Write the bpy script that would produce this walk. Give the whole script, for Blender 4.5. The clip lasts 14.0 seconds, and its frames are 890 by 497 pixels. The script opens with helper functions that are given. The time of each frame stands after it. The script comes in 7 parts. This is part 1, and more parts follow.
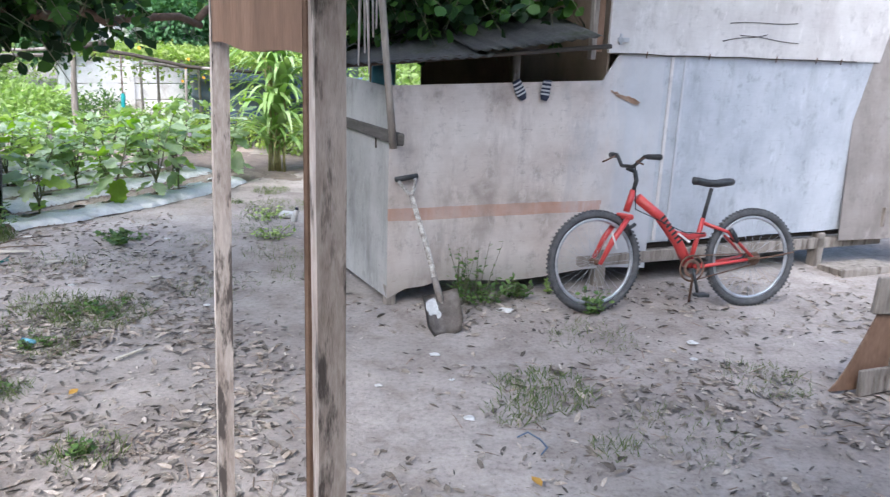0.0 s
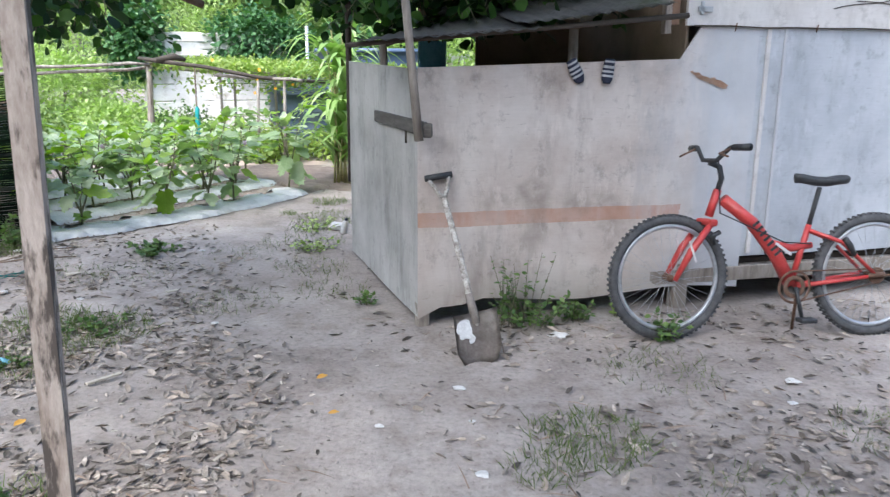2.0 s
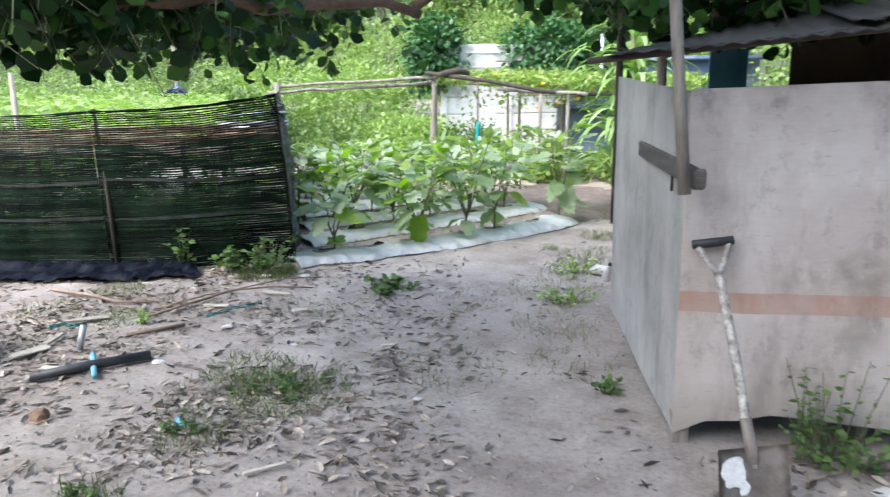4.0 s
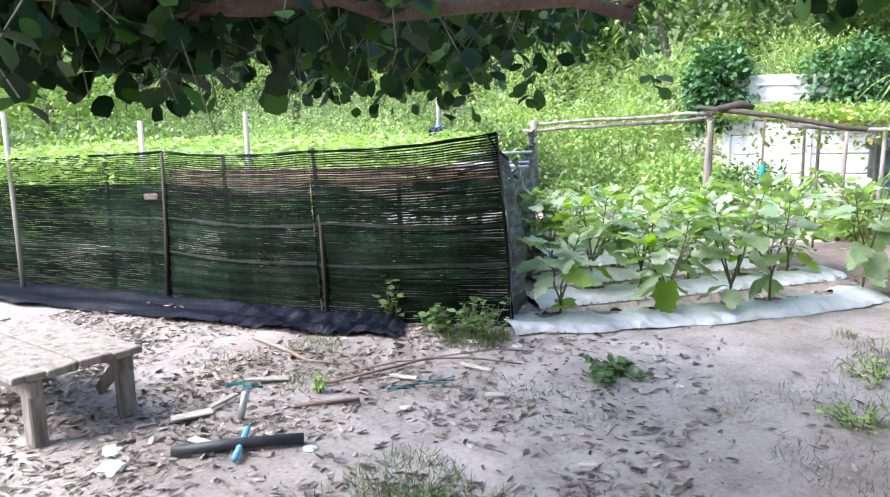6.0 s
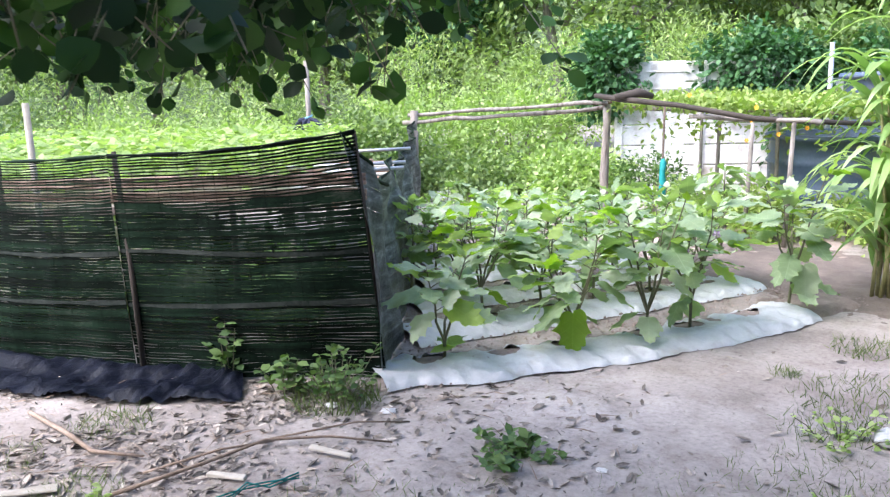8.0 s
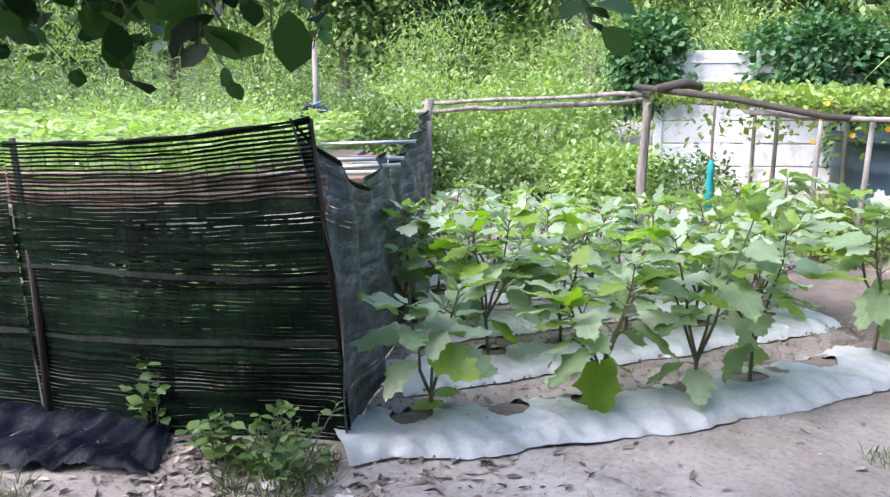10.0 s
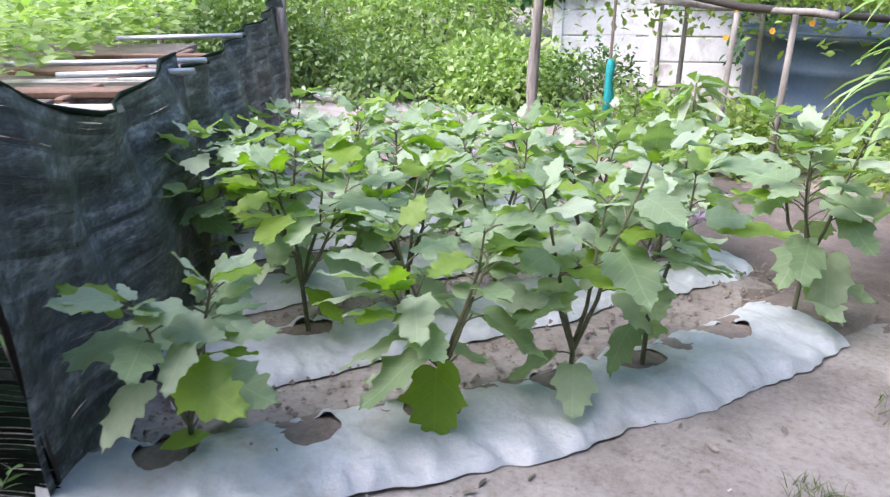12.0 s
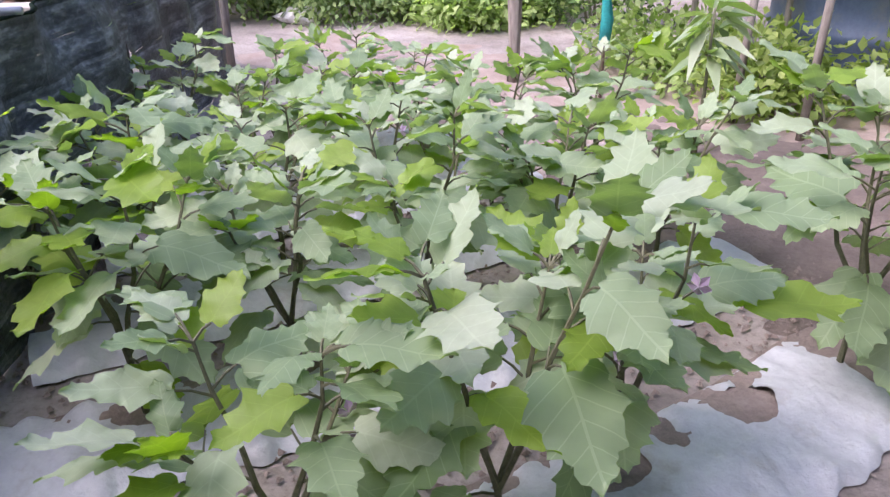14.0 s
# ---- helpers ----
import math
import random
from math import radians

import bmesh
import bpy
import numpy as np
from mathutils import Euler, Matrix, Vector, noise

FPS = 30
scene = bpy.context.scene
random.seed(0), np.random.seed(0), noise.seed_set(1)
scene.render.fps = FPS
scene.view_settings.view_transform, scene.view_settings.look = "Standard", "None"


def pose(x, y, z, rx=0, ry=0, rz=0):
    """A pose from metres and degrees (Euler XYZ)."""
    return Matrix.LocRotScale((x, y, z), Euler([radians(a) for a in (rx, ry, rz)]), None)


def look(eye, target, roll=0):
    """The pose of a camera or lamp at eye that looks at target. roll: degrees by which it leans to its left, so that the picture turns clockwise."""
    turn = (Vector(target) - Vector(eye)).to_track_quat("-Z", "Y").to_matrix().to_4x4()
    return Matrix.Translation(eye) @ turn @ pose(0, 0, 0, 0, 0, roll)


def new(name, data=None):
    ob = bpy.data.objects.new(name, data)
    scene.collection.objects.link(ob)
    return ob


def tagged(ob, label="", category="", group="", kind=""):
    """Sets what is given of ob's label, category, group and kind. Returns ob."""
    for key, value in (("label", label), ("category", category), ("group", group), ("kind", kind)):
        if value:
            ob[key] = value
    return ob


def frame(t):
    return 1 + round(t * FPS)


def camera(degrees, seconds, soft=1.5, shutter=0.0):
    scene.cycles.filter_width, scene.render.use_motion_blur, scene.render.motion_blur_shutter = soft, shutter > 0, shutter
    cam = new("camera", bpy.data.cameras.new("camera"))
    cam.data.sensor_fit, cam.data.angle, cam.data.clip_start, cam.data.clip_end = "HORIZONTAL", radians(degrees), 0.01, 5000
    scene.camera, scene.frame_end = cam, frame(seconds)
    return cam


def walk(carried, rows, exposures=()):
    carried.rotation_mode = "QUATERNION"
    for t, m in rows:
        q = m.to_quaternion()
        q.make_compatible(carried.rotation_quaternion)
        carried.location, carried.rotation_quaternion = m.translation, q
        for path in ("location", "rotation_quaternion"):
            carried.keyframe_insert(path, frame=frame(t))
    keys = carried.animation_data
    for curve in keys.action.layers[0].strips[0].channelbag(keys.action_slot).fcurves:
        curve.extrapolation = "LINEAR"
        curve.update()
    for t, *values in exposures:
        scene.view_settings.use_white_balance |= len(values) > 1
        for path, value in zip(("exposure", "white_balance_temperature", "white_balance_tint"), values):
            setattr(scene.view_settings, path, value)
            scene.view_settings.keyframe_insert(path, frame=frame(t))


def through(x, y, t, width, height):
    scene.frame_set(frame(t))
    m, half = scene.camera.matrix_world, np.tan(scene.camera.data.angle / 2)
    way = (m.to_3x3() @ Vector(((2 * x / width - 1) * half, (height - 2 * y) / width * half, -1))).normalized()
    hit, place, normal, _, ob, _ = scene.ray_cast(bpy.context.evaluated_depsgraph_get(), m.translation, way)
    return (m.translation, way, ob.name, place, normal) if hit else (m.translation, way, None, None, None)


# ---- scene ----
cam = camera(59.6, 14.0, soft=1.3, shutter=0.25)
ROWS = [
    (0.0, -0.059, -0.090, 1.690, -0.15, -15.03, -2.16),
    (0.5, 0.082, 0.001, 1.571, 3.72, -15.19, -1.32),
    (1.0, 0.270, 0.082, 1.456, 3.93, -16.72, -2.24),
    (1.5, 0.275, 0.372, 1.476, 4.69, -13.63, -2.17),
    (2.0, 0.312, 0.663, 1.450, 7.53, -13.65, -0.47),
    (2.5, 0.435, 0.966, 1.486, 14.46, -13.28, 1.33),
    (3.0, 0.397, 1.182, 1.482, 20.84, -13.45, 1.48),
    (3.5, 0.314, 1.428, 1.513, 23.92, -13.30, 0.90),
    (4.0, 0.289, 1.759, 1.498, 29.71, -13.09, 0.69),
    (4.2, 0.265, 1.881, 1.508, 33.67, -13.23, 1.25),
    (6.3, -0.180, 2.863, 1.457, 50.61, -9.84, 1.35),
    (6.5, -0.278, 2.915, 1.463, 48.60, -9.55, 0.79),
    (7.0, -0.439, 3.139, 1.458, 42.26, -9.84, 1.12),
    (7.5, -0.584, 3.458, 1.480, 42.55, -10.44, 1.39),
    (8.0, -0.812, 3.697, 1.471, 42.26, -11.05, 1.53),
    (8.2, -0.862, 3.812, 1.468, 42.63, -11.36, 2.01),
    (10.3, -1.391, 4.667, 1.424, 45.26, -11.91, -0.19),
    (10.5, -1.392, 4.754, 1.442, 45.24, -13.08, -0.32),
    (11.0, -1.507, 5.007, 1.429, 43.05, -15.48, -0.79),
    (11.5, -1.705, 5.290, 1.404, 39.26, -18.47, -0.79),
    (12.0, -1.812, 5.628, 1.397, 38.37, -19.61, -0.50),
    (12.5, -1.940, 5.927, 1.396, 37.87, -21.19, -0.14),
    (13.0, -2.110, 6.180, 1.400, 37.85, -21.86, 0.33),
    (13.5, -2.167, 6.517, 1.425, 38.71, -23.29, 0.59),
    (14.0, -2.189, 6.700, 1.433, 39.40, -26.75, 1.00),
]
walk(cam, [(t, pose(x, y, z, 90 + pitch, roll, yaw)) for t, x, y, z, yaw, pitch, roll in ROWS],
     exposures=[(0.0, 1.92, 5850, 9), (2.0, 1.92, 5950, 7), (3.6, 1.92, 5950, 6), (4.2, 2.02, 5950, 7), (6.5, 2.28, 5900, 13), (7.5, 2.12, 5900, 15), (8.2, 2.17, 5900, 14), (10.3, 1.9, 5850, 15), (12.5, 1.78, 5900, 19), (14.0, 1.56, 6050, 29)])

# ---- daylight: a bright overcast afternoon ----
world = bpy.data.worlds.new("world")
scene.world = world
world.use_nodes = True
wn = world.node_tree.nodes
sky = wn.new("ShaderNodeTexSky")
sky.sky_type, sky.sun_disc = "NISHITA", False
SUN_EL, SUN_AZ = 52.0, 205.0
sky.sun_elevation, sky.sun_rotation = radians(SUN_EL), radians(SUN_AZ)
sky.air_density, sky.dust_density, sky.ozone_density = 1.0, 3.0, 1.0
wn["Background"].inputs["Strength"].default_value = 0.13
world.node_tree.links.new(sky.outputs[0], wn["Background"].inputs["Color"])
sun = new("sun", bpy.data.lights.new("sun", "SUN"))
sun.data.energy, sun.data.angle, sun.data.color = 1.7, radians(60), (1.0, 0.97, 0.92)
az, el = radians(SUN_AZ), radians(SUN_EL)
sun.matrix_world = look((0, 0, 20), (-math.sin(az) * math.cos(el), -math.cos(az) * math.cos(el), 20 - math.sin(el)))

# ---- materials ----


def ramp(nt, fac, stops):
    r = nt.nodes.new("ShaderNodeValToRGB")
    while len(r.color_ramp.elements) < len(stops):
        r.color_ramp.elements.new(0.5)
    for e, (p, c) in zip(r.color_ramp.elements, stops):
        e.position, e.color = p, (*c, 1)
    nt.links.new(fac, r.inputs[0])
    return r.outputs[0]


def noise_fac(nt, vec, scale, detail=4, rough=0.6):
    n = nt.nodes.new("ShaderNodeTexNoise")
    n.inputs["Scale"].default_value, n.inputs["Detail"].default_value, n.inputs["Roughness"].default_value = scale, detail, rough
    nt.links.new(vec, n.inputs["Vector"])
    return n.outputs["Fac"]


def mixc(nt, fac, a, b, mode="MIX"):
    m = nt.nodes.new("ShaderNodeMix")
    m.data_type, m.blend_type = "RGBA", mode
    for s, v in ((m.inputs[0], fac), (m.inputs[6], a), (m.inputs[7], b)):
        if isinstance(v, (int, float)):
            s.default_value = v
        elif isinstance(v, tuple):
            s.default_value = (*v, 1)
        else:
            nt.links.new(v, s)
    return m.outputs[2]


def mathn(nt, op, a, b=0.0):
    m = nt.nodes.new("ShaderNodeMath")
    m.operation = op
    for s, v in ((m.inputs[0], a), (m.inputs[1], b)):
        if isinstance(v, (int, float)):
            s.default_value = v
        else:
            nt.links.new(v, s)
    return m.outputs[0]


def coords(nt, stretch=(1, 1, 1)):
    tc = nt.nodes.new("ShaderNodeTexCoord")
    mp = nt.nodes.new("ShaderNodeMapping")
    mp.inputs["Scale"].default_value = stretch
    nt.links.new(tc.outputs["Object"], mp.inputs["Vector"])
    return mp.outputs[0]


def bump(nt, height, strength, dist, bsdf):
    b = nt.nodes.new("ShaderNodeBump")
    b.inputs["Strength"].default_value, b.inputs["Distance"].default_value = strength, dist
    nt.links.new(height, b.inputs["Height"])
    nt.links.new(b.outputs[0], bsdf.inputs["Normal"])


def surface(name, stops, scale=6.0, fine=60.0, rough=0.8, metal=0.0, stretch=(1, 1, 1), relief=0.4, dist=0.004, stain=None, stain_scale=2.0, spec=0.4, vary=0.0, stain_at=(0.52, 0.68)):
    """A weathered surface: a broad and a fine noise in real size, a stain, and relief."""
    m = bpy.data.materials.new(name)
    m.use_nodes = True
    nt, bs = m.node_tree, m.node_tree.nodes["Principled BSDF"]
    v = coords(nt, stretch)
    broad, grain = noise_fac(nt, v, scale, 6), noise_fac(nt, v, fine, 5, 0.7)
    mixed = mathn(nt, "ADD", mathn(nt, "MULTIPLY", broad, 0.6), mathn(nt, "MULTIPLY", grain, 0.4))
    col = ramp(nt, mixed, stops)
    if stain:
        f = ramp(nt, noise_fac(nt, v, stain_scale, 7, 0.65), ((stain_at[0], (0, 0, 0)), (stain_at[1], (1, 1, 1))))
        col = mixc(nt, f, col, stain)
    if vary:
        oi = nt.nodes.new("ShaderNodeObjectInfo")
        ge = nt.nodes.new("ShaderNodeNewGeometry")
        k = mathn(nt, "FRACT", mathn(nt, "ADD", oi.outputs["Random"], ge.outputs["Random Per Island"]))
        hv = nt.nodes.new("ShaderNodeHueSaturation")
        nt.links.new(mathn(nt, "ADD", mathn(nt, "MULTIPLY", k, 2 * vary), 1 - vary), hv.inputs["Value"])
        nt.links.new(col, hv.inputs["Color"])
        col = hv.outputs[0]
    nt.links.new(col, bs.inputs["Base Color"])
    bs.inputs["Roughness"].default_value, bs.inputs["Metallic"].default_value = rough, metal
    bs.inputs["Specular IOR Level"].default_value = spec
    bump(nt, mixed, relief, dist, bs)
    return m


def leaf_material(name, dark, mid, light, rough=0.5, through=0.35, scale=25.0, veins=False, spec=0.45, lit=(1.0, 1.25, 0.45)):
    """Leaf: tone varies from leaf to leaf, with blotches, and some light passes through it."""
    m = bpy.data.materials.new(name)
    m.use_nodes = True
    nt, bs = m.node_tree, m.node_tree.nodes["Principled BSDF"]
    oi, ge = nt.nodes.new("ShaderNodeObjectInfo"), nt.nodes.new("ShaderNodeNewGeometry")
    k = mathn(nt, "FRACT", mathn(nt, "ADD", oi.outputs["Random"], ge.outputs["Random Per Island"]))
    col = ramp(nt, k, ((0.0, dark), (0.5, mid), (1.0, light)))
    n = noise_fac(nt, coords(nt), scale, 4)
    col = mixc(nt, mathn(nt, "MULTIPLY", n, 0.35), col, tuple(c * 0.45 for c in mid))
    if veins:
        sp = nt.nodes.new("ShaderNodeSeparateXYZ")
        nt.links.new(coords(nt), sp.inputs[0])
        ax = mathn(nt, "ABSOLUTE", sp.outputs[0])
        ribs = mathn(nt, "ABSOLUTE", mathn(nt, "SUBTRACT", mathn(nt, "FRACT", mathn(nt, "SUBTRACT", mathn(nt, "MULTIPLY", sp.outputs[1], 5.5), mathn(nt, "MULTIPLY", ax, 4.5))), 0.5))
        line = mathn(nt, "MAXIMUM", mathn(nt, "LESS_THAN", ax, 0.011), mathn(nt, "LESS_THAN", ribs, 0.035))
        col = mixc(nt, mathn(nt, "MULTIPLY", line, 0.1), col, tuple(min(1, c * 1.5 + 0.04) for c in light))
    nt.links.new(col, bs.inputs["Base Color"])
    bs.inputs["Roughness"].default_value = rough
    bs.inputs["Specular IOR Level"].default_value = spec
    tr = nt.nodes.new("ShaderNodeBsdfTranslucent")
    warm = mixc(nt, 1.0, col, lit, "MULTIPLY")
    nt.links.new(warm, tr.inputs["Color"])
    ms = nt.nodes.new("ShaderNodeMixShader")
    ms.inputs[0].default_value = through
    nt.links.new(bs.outputs[0], ms.inputs[1])
    nt.links.new(tr.outputs[0], ms.inputs[2])
    nt.links.new(ms.outputs[0], nt.nodes["Material Output"].inputs[0])
    bump(nt, n, 0.3, 0.002, bs)
    return m


def ground_material():
    m = bpy.data.materials.new("sandy_soil")
    m.use_nodes = True
    nt, bs = m.node_tree, m.node_tree.nodes["Principled BSDF"]
    v = coords(nt)
    big, mid, fine = noise_fac(nt, v, 0.55, 4), noise_fac(nt, v, 3.4, 8, 0.74), noise_fac(nt, v, 38, 8, 0.72)
    base = ramp(nt, big, ((0.35, (0.24, 0.21, 0.192)), (0.52, (0.335, 0.3, 0.278)), (0.68, (0.43, 0.39, 0.366))))
    damp = ramp(nt, mid, ((0.36, (0.66, 0.63, 0.61)), (0.52, (0.97, 0.96, 0.96)), (0.72, (1.15, 1.14, 1.12))))
    col = mixc(nt, 0.85, base, damp, "MULTIPLY")
    spk = ramp(nt, fine, ((0.33, (0.5, 0.47, 0.44)), (0.45, (0.95, 0.94, 0.93)), (0.68, (1.3, 1.29, 1.27))))
    col = mixc(nt, 0.6, col, spk, "MULTIPLY")
    nt.links.new(col, bs.inputs["Base Color"])
    bs.inputs["Roughness"].default_value, bs.inputs["Specular IOR Level"].default_value = 0.95, 0.2
    h = mathn(nt, "ADD", mathn(nt, "MULTIPLY", mid, 1.2), mathn(nt, "MULTIPLY", fine, 0.35))
    bump(nt, h, 0.6, 0.018, bs)
    return m


def panel_material(name, stops, streak, stripe=None, blue=None):
    """Old painted plywood: cloudy paint, vertical run marks, mould; optionally a rust-red band."""
    m = bpy.data.materials.new(name)
    m.use_nodes = True
    nt, bs = m.node_tree, m.node_tree.nodes["Principled BSDF"]
    v, vs, vg = coords(nt), coords(nt, (2.2, 2.2, 0.55)), coords(nt, (1.2, 1.2, 9))
    cloud, run, grain = noise_fac(nt, v, 2.3, 6, 0.62), noise_fac(nt, vs, 2.2, 6, 0.7), noise_fac(nt, vg, 9, 5, 0.7)
    col = ramp(nt, cloud, stops)
    f = ramp(nt, run, ((0.5, (0, 0, 0)), (0.72, (0.6, 0.6, 0.6))))
    col = mixc(nt, f, col, streak)
    spots = ramp(nt, noise_fac(nt, coords(nt, (1, 1, 0.8)), 8, 5, 0.75), ((0.55, (0, 0, 0)), (0.7, (0.45, 0.45, 0.45))))
    col = mixc(nt, spots, col, tuple(c * 0.6 for c in streak))
    fleck = ramp(nt, noise_fac(nt, coords(nt, (1, 1, 5)), 11, 4, 0.7), ((0.63, (0, 0, 0)), (0.72, (0.5, 0.5, 0.5))))
    col = mixc(nt, fleck, col, tuple(c * 0.85 for c in streak))
    pale = ramp(nt, noise_fac(nt, coords(nt, (2.5, 2.5, 1)), 5, 5, 0.7), ((0.58, (0, 0, 0)), (0.72, (0.5, 0.5, 0.5))))
    col = mixc(nt, pale, col, tuple(min(0.85, c * 1.2) for c in stops[-1][1]))
    col = mixc(nt, 0.13, col, ramp(nt, grain, ((0.3, (0.6, 0.58, 0.56)), (0.6, (1, 1, 1)))), "MULTIPLY")
    sep = nt.nodes.new("ShaderNodeSeparateXYZ")
    nt.links.new(v, sep.inputs[0])
    if stripe:
        z0, z1, xmax, sc = stripe
        wob = mathn(nt, "ADD", sep.outputs[2], mathn(nt, "MULTIPLY", mathn(nt, "SUBTRACT", cloud, 0.5), 0.03))
        band = mathn(nt, "MULTIPLY", mathn(nt, "GREATER_THAN", wob, z0), mathn(nt, "LESS_THAN", wob, z1))
        band = mathn(nt, "MULTIPLY", band, mathn(nt, "LESS_THAN", mathn(nt, "ADD", sep.outputs[0], mathn(nt, "MULTIPLY", run, 0.9)), xmax))
        band = mathn(nt, "MULTIPLY", band, mathn(nt, "MULTIPLY", ramp(nt, run, ((0.3, (1, 1, 1)), (0.7, (0.25, 0.25, 0.25)))), 0.85))
        col = mixc(nt, band, col, sc)
        # darker towards the bottom edge, uneven with the cloud noise
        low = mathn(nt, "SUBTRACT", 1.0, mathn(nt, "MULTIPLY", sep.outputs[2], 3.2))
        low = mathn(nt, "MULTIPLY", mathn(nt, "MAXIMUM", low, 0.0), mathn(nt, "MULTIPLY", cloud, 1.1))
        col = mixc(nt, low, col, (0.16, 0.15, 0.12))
    if blue:
        x0, x1, tint = blue
        edge = mathn(nt, "ADD", sep.outputs[0], mathn(nt, "MULTIPLY", mathn(nt, "SUBTRACT", run, 0.5), 1.1))
        fade = mathn(nt, "MINIMUM", mathn(nt, "MAXIMUM", mathn(nt, "DIVIDE", mathn(nt, "SUBTRACT", edge, x0), x1 - x0), 0.0), 0.85)
        col = mixc(nt, fade, col, mixc(nt, 0.4, tint, ramp(nt, cloud, ((0.35, (0.72, 0.72, 0.72)), (0.65, (1.1, 1.1, 1.1)))), "MULTIPLY"))
    nt.links.new(col, bs.inputs["Base Color"])
    bs.inputs["Roughness"].default_value, bs.inputs["Specular IOR Level"].default_value = 0.7, 0.3
    bump(nt, mathn(nt, "ADD", mathn(nt, "MULTIPLY", grain, 0.5), cloud), 0.16, 0.004, bs)
    return m


M_GROUND = ground_material()
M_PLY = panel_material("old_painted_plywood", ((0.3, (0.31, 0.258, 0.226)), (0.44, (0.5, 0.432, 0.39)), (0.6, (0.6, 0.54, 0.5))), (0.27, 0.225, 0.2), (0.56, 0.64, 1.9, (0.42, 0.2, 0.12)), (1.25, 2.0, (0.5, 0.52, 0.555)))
M_PLYSIDE = panel_material("grey_plywood", ((0.3, (0.32, 0.305, 0.29)), (0.5, (0.44, 0.425, 0.41)), (0.7, (0.53, 0.515, 0.5))), (0.18, 0.17, 0.16))
M_BLUE = panel_material("blue_white_paint", ((0.3, (0.37, 0.39, 0.43)), (0.5, (0.45, 0.472, 0.51)), (0.7, (0.52, 0.54, 0.575))), (0.28, 0.29, 0.31))
M_PINK = panel_material("pinkish_white_paint", ((0.3, (0.5, 0.47, 0.46)), (0.5, (0.6, 0.575, 0.56)), (0.7, (0.67, 0.645, 0.635))), (0.4, 0.37, 0.36))
M_BROWNPLY = panel_material("bare_brown_plywood", ((0.3, (0.17, 0.125, 0.09)), (0.5, (0.23, 0.175, 0.13)), (0.7, (0.28, 0.22, 0.165))), (0.13, 0.1, 0.075))
M_DOORPLY = panel_material("grey_brown_plywood", ((0.3, (0.18, 0.157, 0.145)), (0.5, (0.245, 0.218, 0.205)), (0.7, (0.3, 0.272, 0.26))), (0.15, 0.13, 0.118))
M_WOOD = surface("weathered_wood", ((0.3, (0.14, 0.115, 0.095)), (0.5, (0.27, 0.235, 0.205)), (0.7, (0.38, 0.34, 0.31))), 7, 40, 0.85, stretch=(3, 3, 0.5), relief=0.6, stain=(0.09, 0.07, 0.055), stain_scale=5)
M_POST = surface("peeling_post_wood", ((0.3, (0.19, 0.15, 0.125)), (0.46, (0.37, 0.31, 0.275)), (0.64, (0.56, 0.5, 0.46))), 8, 45, 0.85, stretch=(2.6, 2.6, 0.6), relief=0.9, stain=(0.09, 0.075, 0.068), stain_scale=9, stain_at=(0.5, 0.58))
M_BROWN = surface("brown_wood", ((0.3, (0.12, 0.07, 0.045)), (0.5, (0.2, 0.12, 0.08)), (0.7, (0.28, 0.18, 0.125))), 6, 50, 0.8, stretch=(1, 1, 0.4), relief=0.5)
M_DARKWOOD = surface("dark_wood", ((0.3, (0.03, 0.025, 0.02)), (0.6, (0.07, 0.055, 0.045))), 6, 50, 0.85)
M_TORN = surface("torn_bare_wood", ((0.3, (0.36, 0.2, 0.12)), (0.5, (0.5, 0.34, 0.25)), (0.7, (0.6, 0.5, 0.43))), 14, 60, 0.9, stretch=(1, 1, 5))
M_BRACKET = surface("sooty_board", ((0.3, (0.06, 0.052, 0.046)), (0.5, (0.11, 0.098, 0.088)), (0.7, (0.17, 0.155, 0.14))), 9, 50, 0.85, stretch=(0.5, 3, 3))
M_STICK = surface("dry_stick", ((0.3, (0.12, 0.085, 0.06)), (0.5, (0.22, 0.16, 0.12)), (0.7, (0.33, 0.26, 0.21))), 12, 70, 0.85, vary=0.35)
M_BUNDLE = surface("reddish_sticks", ((0.3, (0.2, 0.13, 0.095)), (0.5, (0.34, 0.235, 0.18)), (0.7, (0.46, 0.36, 0.3))), 12, 70, 0.85, vary=0.4)
M_CANE = surface("yellow_green_cane", ((0.3, (0.2, 0.19, 0.08)), (0.5, (0.31, 0.29, 0.13)), (0.7, (0.4, 0.37, 0.2))), 12, 70, 0.6, vary=0.25)
M_PALEWOOD = surface("pale_wood_chip", ((0.3, (0.36, 0.32, 0.26)), (0.7, (0.55, 0.5, 0.43))), 12, 70, 0.85, vary=0.25)
M_ROOF = surface("mossy_fibre_cement", ((0.3, (0.05, 0.05, 0.048)), (0.5, (0.11, 0.11, 0.108)), (0.7, (0.2, 0.2, 0.195))), 3, 40, 0.9, stain=(0.07, 0.08, 0.05), stain_scale=3)
# the pale grey stops paint the side net's sheen into its colour
M_NET = surface("black_shade_net", ((0.35, (0.02, 0.023, 0.027)), (0.5, (0.075, 0.082, 0.092)), (0.63, (0.23, 0.24, 0.26))), 7, 26, 0.45, spec=0.45, stretch=(1, 1, 2.5), relief=1.0, dist=0.02, vary=0.6)
M_NETOLD = surface("green_black_shade_net", ((0.34, (0.0015, 0.003, 0.002)), (0.46, (0.004, 0.01, 0.0055)), (0.56, (0.009, 0.02, 0.011)), (0.66, (0.03, 0.038, 0.028))), 2.2, 40, 0.65, spec=0.08, stretch=(1, 1, 2), vary=0.75)
